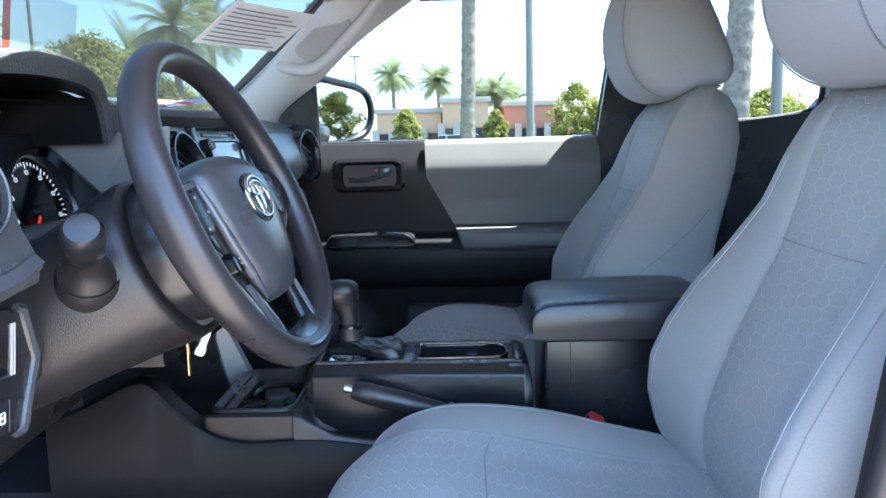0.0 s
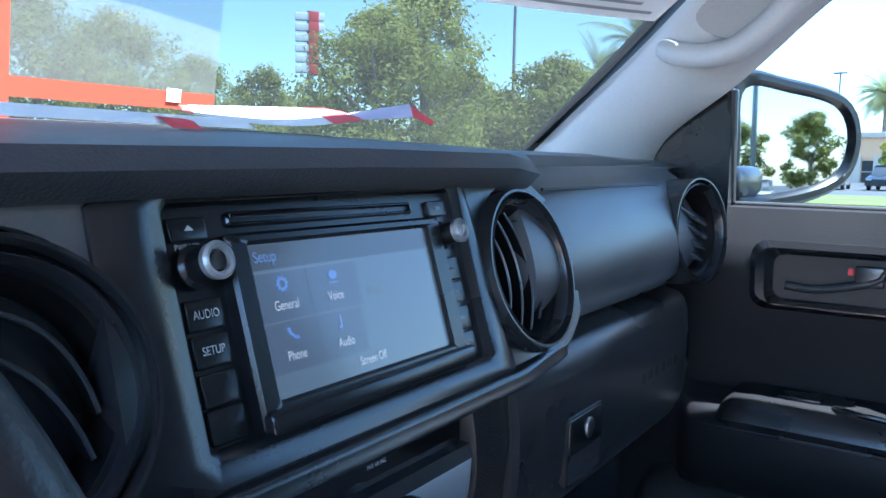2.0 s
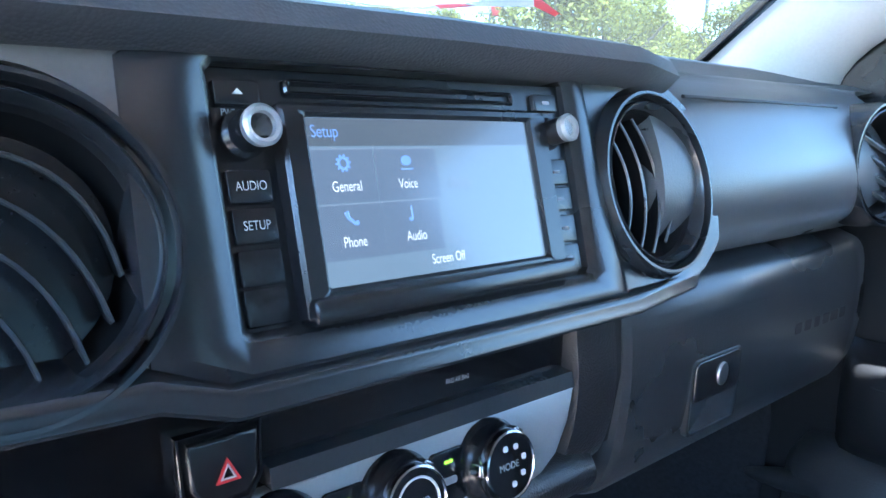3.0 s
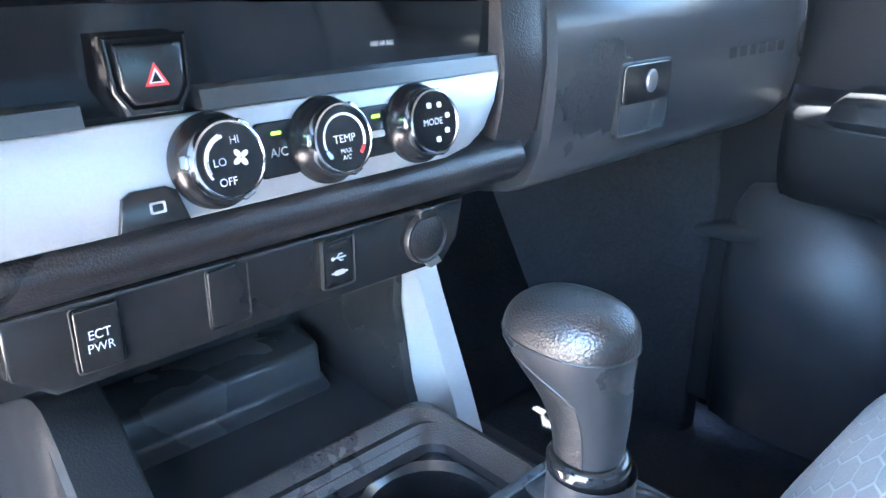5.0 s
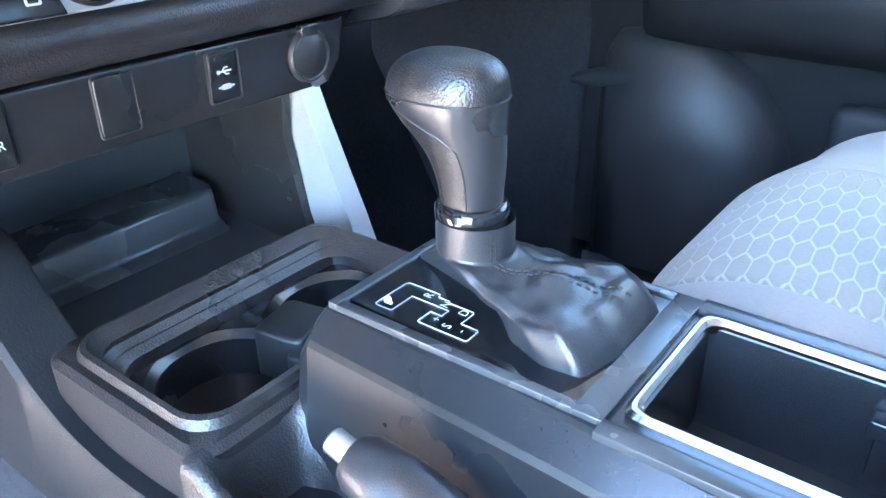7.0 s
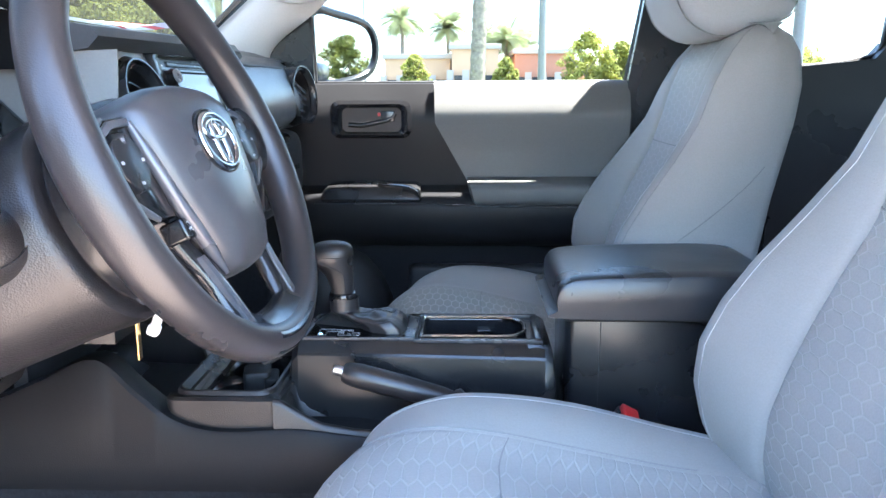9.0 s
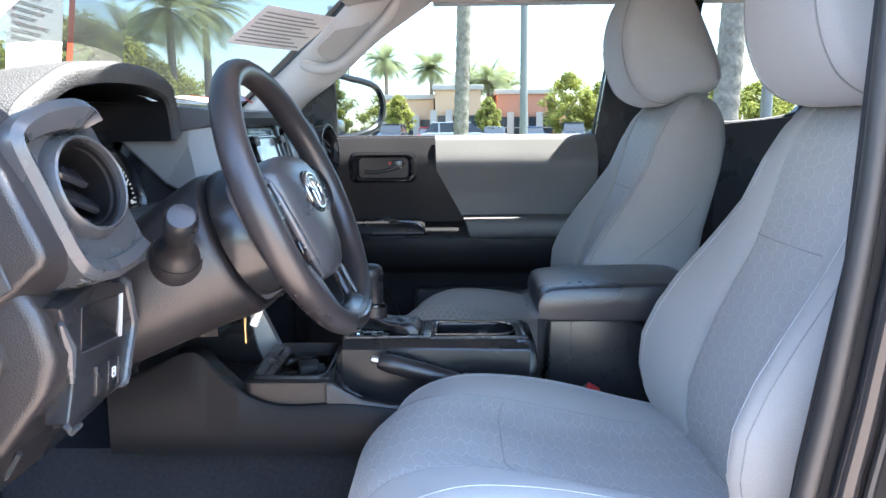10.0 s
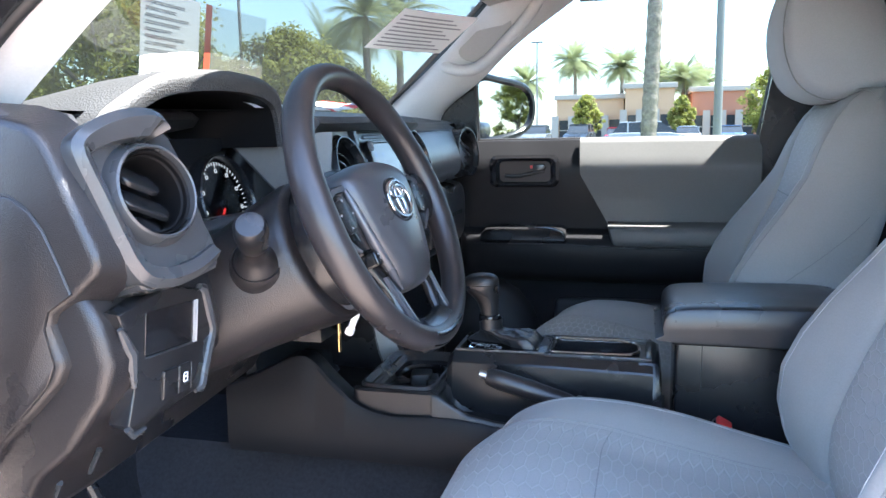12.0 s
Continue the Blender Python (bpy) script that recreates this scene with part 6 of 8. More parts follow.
for s in (1, -1):
    # side spoke behind the controls
    bm = B()
    rings = []
    for u in np.linspace(0, 1, 9):
        x = s * (0.060 + u * 0.107)
        yc = -0.006 + 0.010 * u
        h = 0.048 - 0.020 * math.sin(u * math.pi * 0.8) + 0.004 * u
        z = -0.020 + 0.014 * u
        rings.append([(x, yc + h * math.cos(b), z + 0.013 * math.sin(b)) for b in np.linspace(0, 2 * math.pi, 17)[:-1]])
    loft(bm, rings, True, True, WMx)
    sp = part("side_spoke", bm, SMOOTH, wheel)
    bm = B()
    q = [(s * 0.0905, 0.036), (s * 0.122, 0.034), (s * 0.148, 0.022), (s * 0.150, -0.004), (s * 0.136, -0.026), (s * 0.108, -0.044), (s * 0.084, -0.046), (s * 0.083, -0.010)]
    prism(bm, q if s > 0 else q[::-1], -0.02, -0.002, WMx, 0.002)
    cp = part("control_plate", bm, GLOSS, sp)
    bm = B()
    tube(bm, [(x, y, -0.0035) for x, y in (q[1], q[2], q[3], q[4], q[5])], [0.0022, 0.0034, 0.0040, 0.0040, 0.0022], 10, WMx)
    part("plate_edge", bm, SPOKE_SILVER, cp, "satin graphite edge")
    bm = B()
    prism(bm, [(s * x, y) for x, y in ((0.092, 0.0335), (0.120, 0.0318), (0.143, 0.0212), (0.138, 0.0175), (0.118, 0.0265), (0.092, 0.0275))][::1 if s > 0 else -1], -0.006, 0.0006, WMx, 0.001)
    part("plate_brow", bm, SPOKE_SILVER, cp, "satin graphite brow")
    bm = B()
    prism(bm, [(s * 0.117 + 0.021 * math.cos(radians(a)), 0.000 + 0.024 * math.sin(radians(a))) for a in range(22, 382, 45)], -0.006, 0.003, WMx, 0.002)
    cpd = part("control_pad", bm, SMOOTH, cp)
    for a in (90, 0, 180, 270):
        bm = B()
        ax, ay = s * 0.117 + 0.0145 * math.cos(radians(a)), 0.0165 * math.sin(radians(a))
        prism(bm, rrect(0.0042, 0.0026, 0.001, ax, ay), 0.002, 0.0034, WMx)
        part("control_mark", bm, GREY_INK, cpd)
    # grey rib between the pad and the controls
    bm = B()
    tube(bm, [(s * x, y, z) for x, y, z in ((0.0905, 0.030, -0.001), (0.0885, 0.006, 0.001), (0.077, -0.040, 0.001), (0.060, -0.080, 0.0), (0.046, -0.102, -0.003))], [0.0025, 0.0050, 0.0062, 0.0055, 0.0025], 12, WMx)
    part("pad_rib", bm, SPOKE_SILVER, sp)
    # lower spoke with a satin strip along its edge
    bm = B()
    rings = []
    for u in np.linspace(0, 1, 10):
        p = Vector((s * (0.066 - 0.026 * u + 0.012 * u * u), -0.066 - 0.097 * u, -0.018 + 0.014 * u))
        w_ = 0.017 - 0.005 * math.sin(u * math.pi) + 0.006 * u ** 3
        rings.append([(p.x + w_ * math.cos(b), p.y, p.z + 0.0085 * math.sin(b)) for b in np.linspace(0, 2 * math.pi, 15)[:-1]])
    loft(bm, rings, True, True, WMx)
    lsp = part("lower_spoke", bm, SMOOTH, wheel)
    bm = B()
    rings = []
    for u in np.linspace(0.16, 0.97, 10):
        p = Vector((s * (0.066 - 0.026 * u + 0.012 * u * u + 0.003), -0.066 - 0.097 * u, -0.0095 + 0.014 * u))
        rings.append([(p.x - 0.0065, p.y, p.z - 0.003), (p.x - 0.0055, p.y, p.z + 0.0012), (p.x, p.y, p.z + 0.002), (p.x + 0.0055, p.y, p.z + 0.0012), (p.x + 0.0065, p.y, p.z - 0.003)])
    loft(bm, rings, True, True, WMx)
    part("spoke_strip", bm, SPOKE_SILVER, lsp, "satin graphite strip")
# bottom bridge between the lower spokes
bm = B()
rings = []
for a in np.linspace(-106, -74, 13):
    ca, sa = math.cos(radians(a)), math.sin(radians(a))
    k = 1 - abs(a + 90) / 60
    rings.append([(r * ca, r * sa, z) for r, z in ((0.148, -0.010), (0.148, -0.002), (0.151, 0.003), (0.160, 0.010), (0.174, 0.0185), (0.187, 0.010), (0.1915, -0.006), (0.174, -0.019), (0.158, -0.013))])
loft(bm, rings, True, True, WMx)
part("bottom_bridge", bm, SMOOTH, wheel, "smooth black bridge at the bottom of the rim")
bm = B()
box(bm, -0.086, -0.064, -0.066, -0.048, -0.02, 0.001, 0.003, WMx)
mb = part("mode_button", bm, GLOSS, wheel)
words("lettering", "MODE\nHOLD", 0.0050, WMx @ Matrix.Translation((-0.0745, -0.056, 0.0014)), WHITE_INK, mb)
# emblem: plain chrome ovals
EM = WMx @ Matrix.Translation((0.0, 0.0, 0.0208)) @ Matrix.Diagonal((1.10, 1.16, 1, 1))
bm = B()
tube(bm, [(0.0290 * math.cos(a), 0.0205 * math.sin(a), 0.001) for a in np.linspace(0, 2 * math.pi, 49)], 0.0024, 10, EM)
part("emblem_oval", bm, CHROME, apad, "chrome oval emblem")
bm = B()
tube(bm, [(0.0185 * math.cos(a), 0.0085 + 0.0070 * math.sin(a), 0.0012) for a in np.linspace(0, 2 * math.pi, 41)], 0.0021, 10, EM)
part("emblem_oval", bm, CHROME, apad, "chrome oval emblem")
bm = B()
tube(bm, [(0.0078 * math.cos(a), -0.0015 + 0.0172 * math.sin(a), 0.0014) for a in np.linspace(0, 2 * math.pi, 41)], 0.0020, 10, EM)
part("emblem_oval", bm, CHROME, apad, "chrome oval emblem")
for k, wv in enumerate((0.018, 0.024)):
    bm = B()
    prism(bm, rrect(wv, 0.004, 0.001, 0, -0.052 - 0.008 * k), 0.008, 0.0165 - 0.001 * k, WMx)
    part("airbag_bar", bm, PAD_SKIN, apad)

# ---------- centre console ----------
con = thing("center_console", (-0.15, 0, 0.86), "black plastic centre console with cup holders and tray", "centre console")
# lower base with a sweeping upper edge on the driver's side
bm = B()
ed = spline([(-0.64, 0.99), (-0.57, 1.02), (-0.492, 1.053), (-0.44, 1.010), (-0.397, 0.974), (-0.340, 0.957), (-0.242, 0.960), (-0.164, 0.952), (0.0, 0.93), (0.11, 0.925)], 40)
rows = []
for p in ed:
    rows.append([(p[0], -0.170, 0.872), (p[0], -0.176, 0.886), (p[0], -0.176, 0.91), (p[0], -0.174, p[1] - 0.006), (p[0], -0.170, p[1]), (p[0], -0.134, p[1]), (p[0], -0.131, p[1] - 0.003), (p[0], -0.1305, min(p[1] - 0.004, 0.948)), (p[0], 0.12, min(p[1], 0.948)), (p[0], 0.145, min(p[1], 0.948) - 0.01), (p[0], 0.150, 0.868)])
loft(bm, rows)
part("base", bm, DOORBLACK, con)
# raised block with the cup holders: rim, ledge with two round cut-outs, cups and a tab
CB = Matrix.Translation((-0.334, -0.044, 1.0))
bm = B()
frame_plate(bm, rrect(0.152, 0.232, 0.016, 0, 0, 7), rrect(0.100, 0.200, 0.022, 0.008, 0.0, 7), -0.06, -0.002, CB, 0.004)
part("cup_block", bm, PLASTIC, con)
bm = B()
ou, inn = rrect(0.136, 0.216, 0.024, 0.0, 0.0, 7), rrect(0.092, 0.188, 0.020, 0.008, 0.0, 7)
rows = [[(x, y, z) for x, y in pl] for pl, z in ((ou, -0.004), (inset(ou, 0.003), 0.003), (inset(ou, 0.006), 0.004), (inset(inn, -0.004), -0.007), (inn, -0.012), (inn, -0.05))]
vv = [[bm.verts.new(CB @ Vector(p)) for p in r] for r in rows]
for a, c in zip(vv, vv[1:]):
    for k in range(len(a)):
        bm.faces.new((a[k], a[(k + 1) % len(a)], c[(k + 1) % len(a)], c[k]))
part("cup_rim", bm, PLASTIC, con, sharp=30)
for yc in (-0.048, 0.048):
    half_o = [tuple(p) for p in ring_fit([(-0.040, yc - 0.0485), (0.056, yc - 0.0485), (0.056, yc + 0.0485), (-0.040, yc + 0.0485)], 64)]
    hc = [(0.008 + 0.0415 * math.cos(math.atan2(p[1] - yc, p[0] - 0.008)), yc + 0.0425 * math.sin(math.atan2(p[1] - yc, p[0] - 0.008))) for p in half_o]
    bm = B()
    frame_plate(bm, half_o, hc, -0.085, -0.019, CB, 0.005)
    part("cup_ledge", bm, SMOOTH, con, sharp=30)
bm = B()
prism(bm, rrect(0.10, 0.200, 0.02, 0.008, 0, 4), -0.092, -0.086, CB)
part("cup_floor", bm, RUBBER, con)
bm = B()
TB = CB @ Matrix.Translation((0.014, 0.004, -0.010)) @ Matrix.Rotation(radians(12), 4, "Z")
prism(bm, rrect(0.038, 0.042, 0.006), -0.03, 0.004, TB, 0.003)
prism(bm, rrect(0.020, 0.046, 0.005, 0.020, -0.004), -0.04, -0.004, TB, 0.003)
part("cup_tab", bm, RUBBER, con)
# well of the parking brake, open to the rear
bm = B()
rows = []
for x, z0, z1 in ((-0.266, 0.9965, 0.999), (-0.260, 0.992, 0.9985), (-0.254, 0.978, 0.996), (-0.246, 0.958, 0.990), (-0.232, 0.942, 0.981), (-0.205, 0.932, 0.966), (-0.16, 0.926, 0.958), (-0.05, 0.915, 0.951), (0.10, 0.910, 0.948)):
    if x > -0.25:
        z0 = 0.910 + 0.085 * math.exp(-(x + 0.262) / 0.016)
    rows.append([(x, -0.168, 0.90), (x, -0.1665, z1 - 0.008), (x, -0.1645, z1 - 0.002), (x, -0.161, z1), (x, -0.157, z1 - 0.001), (x, -0.151, z0 + (z1 - z0) * 0.4), (x, -0.143, z0 + (z1 - z0) * 0.08), (x, -0.128, z0), (x, -0.110, z0 + (z1 - z0) * 0.05), (x, -0.101, z0 + 0.35 * (0.997 - z0)), (x, -0.094, 0.994), (x, -0.088, 0.9975), (x, -0.080, 0.998), (x, -0.078, 0.90)])
loft(bm, rows)
part("brake_well", bm, PLASTIC, con, sharp=60)
# raised gear panel: front block, and walls round the tray
def gear_rows(xs, ya=None, yb=0.056):
    rows = []
    for x, z, y0 in xs:
        rows.append([(x, y0 - 0.024, 0.985), (x, y0 - 0.0185, z - 0.017), (x, y0 - 0.0165, z - 0.0135), (x, y0 - 0.0035, z - 0.001), (x, y0, z), (x, ya if ya else 0.040, z)] + ([(x, 0.048, z - 0.004), (x, yb, z - 0.02), (x, 0.06, 0.94)] if not ya else [(x, ya, 0.94)]) + [(x, y0 - 0.024, 0.94)])
    return rows


bm = B()
loft(bm, gear_rows(((-0.264, 1.008, -0.066), (-0.258, 1.038, -0.072), (-0.248, 1.050, -0.075), (-0.10, 1.0505, -0.080), (-0.080, 1.0505, -0.081))))
part("gear_panel", bm, SMOOTH, con, sharp=14)
bm = B()
loft(bm, gear_rows(((-0.080, 1.0505, -0.081), (0.075, 1.0500, -0.088), (0.086, 1.049, -0.088)), -0.066))
part("tray_side", bm, SMOOTH, con, sharp=14)
bm = B()
loft(bm, [[(x, 0.020, 0.94), (x, 0.020, 1.0505), (x, 0.040, 1.0505), (x, 0.048, 1.046), (x, 0.056, 1.03), (x, 0.060, 0.94)] for x in (-0.080, 0.086)])
part("tray_side", bm, SMOOTH, con, sharp=14)
bm = B()
loft(bm, [[(x, -0.108, 0.94), (x, -0.104, z - 0.02), (x, -0.092, z), (x, 0.044, z), (x, 0.056, z - 0.02), (x, 0.060, 0.94)] for x, z in ((0.064, 1.0500), (0.088, 1.0495), (0.096, 1.044), (0.100, 1.02))])
part("tray_end", bm, SMOOTH, con)
bm = B()
box(bm, -0.081, 0.066, -0.068, 0.022, 0.940, 0.992)
part("tray_bottom", bm, RUBBER, con, "black rubber tray mat")
bm = B()
box(bm, -0.004, 0.016, 0.010, 0.021, 1.028, 1.038, 0.002)
box(bm, 0.000, 0.010, 0.013, 0.021, 1.005, 1.032, 0.002)
part("tray_clip", bm, SMOOTH, con)
# satin inlay with gate plate and tray opening
GMx = Matrix.Translation((0, 0, 1.0515))
bm = B()
prism(bm, [(-0.240, -0.068), (-0.104, -0.072), (-0.104, 0.032), (-0.240, 0.032)], -0.002, 0.0006, GMx)
part("gate_plate", bm, GLOSS, con, "gloss black selector gate plate")
bm = B()
for x0, x1, y0, y1 in ((-0.246, -0.240, -0.078, 0.038), (-0.240, -0.104, -0.078, -0.072), (-0.240, -0.104, 0.032, 0.038), (-0.104, -0.090, -0.078, 0.038)):
    box(bm, x0, x1, y0, y1, -0.002, 0.0022, 0.0006, GMx)
part("gate_frame", bm, BEZEL, con, "satin grey frame")
bm = B()
def tray_line(d):
    """Outline of the tray: square front corners, a rounded rear end."""
    x0, x1, y0, y1 = -0.0865 + d, 0.066 - d, -0.0690 + d, 0.0265 - d
    yc, hy = (y0 + y1) / 2, (y1 - y0) / 2
    arc = [(x1 - 0.040 + 0.040 * math.cos(radians(a)) ** 0.75, yc + hy * math.copysign(abs(math.sin(radians(a))) ** 0.72, a)) for a in np.linspace(-89, 89, 25)]
    front = [(x0 + 0.007, y1), (x0 + 0.002, y1 - 0.002), (x0, y1 - 0.007), (x0, y0 + 0.007), (x0 + 0.002, y0 + 0.002), (x0 + 0.007, y0)]
    return [tuple(p) for p in ring_fit(arc + front, 110)]


tray_o, tray_i = tray_line(0.0), tray_line(0.0055)
frame_plate(bm, tray_o, tray_i, -0.003, 0.0035, GMx, 0.002)
part("tray_rim", bm, CHROME, con, "bright chrome tray rim")
for x0, x1, y0, y1 in ((-0.090, 0.084, 0.029, 0.040), (-0.090, 0.084, -0.086, -0.076), (0.075, 0.084, -0.076, 0.029)):
    bm = B()
    box(bm, x0, x1, y0, y1, -0.002, 0.0024, 0.0006, GMx)
    part("panel_edge", bm, BEZEL, con, "satin grey edge")
# gate marks: a white line labyrinth and letters
GT = Matrix.Translation((0, 0, 1.0526))


def gate(points):
    bm = B()
    tube(bm, [(x, y, 0.0) for x, y in points], 0.0003, 6, GT)
    return part("gate_line", bm, WHITE_INK, con)


gate([(-0.226, -0.063), (-0.226, -0.039), (-0.2245, -0.037), (-0.204, -0.037), (-0.203, -0.0395), (-0.196, -0.0395), (-0.195, -0.041), (-0.180, -0.041), (-0.179, -0.042), (-0.179, -0.053), (-0.169, -0.053), (-0.168, -0.054), (-0.168, -0.063), (-0.169, -0.064), (-0.197, -0.064), (-0.198, -0.063), (-0.198, -0.053), (-0.191, -0.053), (-0.191, -0.047), (-0.215, -0.047), (-0.215, -0.063), (-0.216, -0.064), (-0.225, -0.064), (-0.226, -0.063)])
SCR_P = glow("blue_lit_letter", (0.25, 0.5, 1.0), 1.5)
RZ = Matrix.Rotation(radians(90), 4, "Z")
for s, x, y, mt_ in (("P", -0.222, -0.057, SCR_P), ("R", -0.208, -0.0415, WHITE_INK), ("N", -0.195, -0.0435, WHITE_INK), ("D", -0.183, -0.0445, WHITE_INK), ("S", -0.183, -0.0590, WHITE_INK), ("+", -0.191, -0.0570, WHITE_INK), ("-", -0.175, -0.0585, WHITE_INK)):
    words("lettering", s, 0.0072, GT @ Matrix.Translation((x, y, 0.0003)) @ RZ, mt_, con)

# ---------- gear selector ----------
gear = thing("gear_selector", (-0.18, -0.02, 1.05), "black leather gear selector with crumpled gaiter", "gear selector")
KX, KY = -0.200, -0.020


BOOT = ring_fit([(-0.105, 0.016), (-0.118, 0.031), (-0.180, 0.034), (-0.236, 0.030), (-0.241, -0.010), (-0.205, -0.020), (-0.172, -0.030), (-0.152, -0.050), (-0.130, -0.0585), (-0.110, -0.056), (-0.104, -0.030)], 96)


def boot(u, k):
    """Gaiter surface: u from the plate to the collar, k steps round it."""
    x0, y0 = BOOT[k % 96]
    a = 2 * math.pi * ((k - 12) % 96) / 96
    x1, y1 = KX + 0.006 + 0.0205 * math.cos(a + 0.55), KY + 0.0205 * math.sin(a + 0.55)
    w = min(u / 0.74, 1.0)
    top = max(u - 0.74, 0.0) / 0.26
    x, y = x0 + (x1 - x0) * w, y0 + (y1 - y0) * w
    far = min(max((x0 + 0.20) / 0.09, 0.0), 1.0)
    z = 1.0515 + 0.026 * ((0.20 + 0.50 * far) * min(w / 0.20, 1.0) ** 0.6 + (0.80 - 0.50 * far) * w ** 1.5) + 0.0185 * top
    m = max(math.sin(w * math.pi), 0.0) ** 0.7 + 0.10 * math.sin(top * math.pi)
    v = Vector((x * 30, y * 34, 4.0))
    crease = 0.0034 * noise.noise(v) + 0.0010 * noise.noise(v * 2.2 + Vector((5, 1, 0))) - 0.0026 * max(0.0, 0.30 - abs(noise.noise(v * 1.3 + Vector((2, 7, 1))))) / 0.30
    fold = -0.0075 * math.exp(-((x + 0.172) / 0.012) ** 2 - ((y + 0.026) / 0.014) ** 2) + 0.004 * math.exp(-((x + 0.152) / 0.014) ** 2 - ((y + 0.020) / 0.02) ** 2)
    return (x + 0.5 * crease * m * math.cos(a), y + 0.5 * crease * m * math.sin(a), z + (crease + fold) * m)


bm = B()
loft(bm, [[boot(u, k) for k in range(96)] for u in np.linspace(0, 1, 44)], True, False)
gt_ = part("gaiter", bm, LEATHER, gear, "crumpled leather gaiter", sharp=80)
for dk in (0, 2):
    for q in range(22):
        u0 = 0.10 + 0.040 * q
        bm = B()
        tube(bm, [Vector(boot(u, 91 + dk)) + Vector((0, 0, 0.0007)) for u in (u0, u0 + 0.012, u0 + 0.024)], 0.0005, 5)
        part("seam_stitch", bm, RUBBER, gt_)
bm = B()
revolve(bm, [(0.0190, -0.004), (0.0194, 0.000), (0.0194, 0.0055), (0.0180, 0.0075), (0.0165, 0.0080)], Matrix.Translation((KX + 0.004, KY, 1.0955)), 40)
part("collar", bm, GLOSS, gear)
prof_k = spline([(1.101, 0.0170, 0.0165, 0.0035), (1.112, 0.0182, 0.0172, 0.0030), (1.124, 0.0210, 0.0190, 0.0010), (1.134, 0.0250, 0.0212, -0.0030), (1.144, 0.0310, 0.0242, -0.0085), (1.153, 0.0348, 0.0262, -0.0115), (1.160, 0.0350, 0.0264, -0.0115), (1.167, 0.0326, 0.0244, -0.0105), (1.1725, 0.0265, 0.0198, -0.0095), (1.1758, 0.0160, 0.0120, -0.0090), (1.1768, 0.0004, 0.0004, -0.0090)], 61)
NK = 96
rings = [[(KX + dx + rx * math.copysign(abs(math.cos(a)) ** 0.9, math.cos(a)), KY + ry * math.copysign(abs(math.sin(a)) ** 0.9, math.sin(a)), z) for a in np.linspace(0, 2 * math.pi, NK + 1)[:-1]] for z, rx, ry, dx in [(z, 0.91 * rx, 0.91 * ry, dx) for z, rx, ry, dx in prof_k]]
CAP_R = 33                       # ring of the seam under the leather cap


def insert_edge(r):
    """Column where the smooth insert begins on the driver's side, by ring."""
    return -18 - int(26 * min(max((r - 16) / (CAP_R - 16), 0.0), 1.0) ** 1.6)


def knob_faces(test):
    bm = B()
    grid = [[bm.verts.new(p) for p in q] for q in rings]
    for r in range(len(rings) - 1):
        for k in range(-60, 36):
            if test(r, k):
                bm.faces.new((grid[r][k % NK], grid[r][(k + 1) % NK], grid[r + 1][(k + 1) % NK], grid[r + 1][k % NK]))
    for v in [v for v in bm.verts if not v.link_faces]:
        bm.verts.remove(v)
    return bm


smooth_zone = lambda r, k: r < CAP_R and insert_edge(r) <= k < 24
kn = part("knob", knob_faces(lambda r, k: not smooth_zone(r, k)), KNOB_LEATHER, gear, "grained leather knob", sharp=80)
part("knob_insert", knob_faces(smooth_zone), material("satin_dark_insert", (0.016, 0.016, 0.017), 0.28, 0, 0, 0.001, 0.08), kn, "smooth satin insert", sharp=80)
bm = B()
tube(bm, [Vector(rings[r][int(insert_edge(r)) % NK]) for r in range(0, CAP_R + 1, 2)], 0.0006, 6)
part("knob_seam", bm, RUBBER, kn)
bm = B()
tube(bm, [Vector(rings[CAP_R][k % NK]) for k in range(-44, 26, 2)], 0.0006, 6)
part("knob_seam", bm, RUBBER, kn)

# ---------- parking brake ----------
pb = thing("parking_brake", (-0.1, -0.11, 0.93), "black parking brake lever with release button", "hand brake")
bm = B()
P0, P1 = Vector((-0.180, -0.132, 1.025)), Vector((-0.035, -0.128, 0.985))
tube(bm, [P0.lerp(P1, u) for u in (0, 0.04, 0.15, 0.5, 0.9, 1)], [0.011, 0.0145, 0.0165, 0.0165, 0.014, 0.012], 18)
part("grip", bm, WHEEL_SKIN, pb)
bm = B()
d = (P0 - P1).normalized()
tube(bm, [P0 - d * 0.002, P0 + d * 0.012, P0 + d * 0.0135], [0.0065, 0.0065, 0.005], 14)
part("release_button", bm, DULLMETAL, pb, "steel release button")
bm = B()
rings = []
for k in range(22):
    u = k / 21
    c = P1.lerp(Vector((0.075, -0.124, 0.935)), u)
    r = 0.014 + 0.006 * u + 0.0035 * math.sin(u * 30)
    rings.append([(c.x + 0.2 * r * math.sin(a), c.y + r * math.cos(a), c.z + r * math.sin(a)) for a in np.linspace(0, 2 * math.pi, 17)[:-1]])
loft(bm, rings)
part("gaiter", bm, LEATHER, pb, sharp=80)

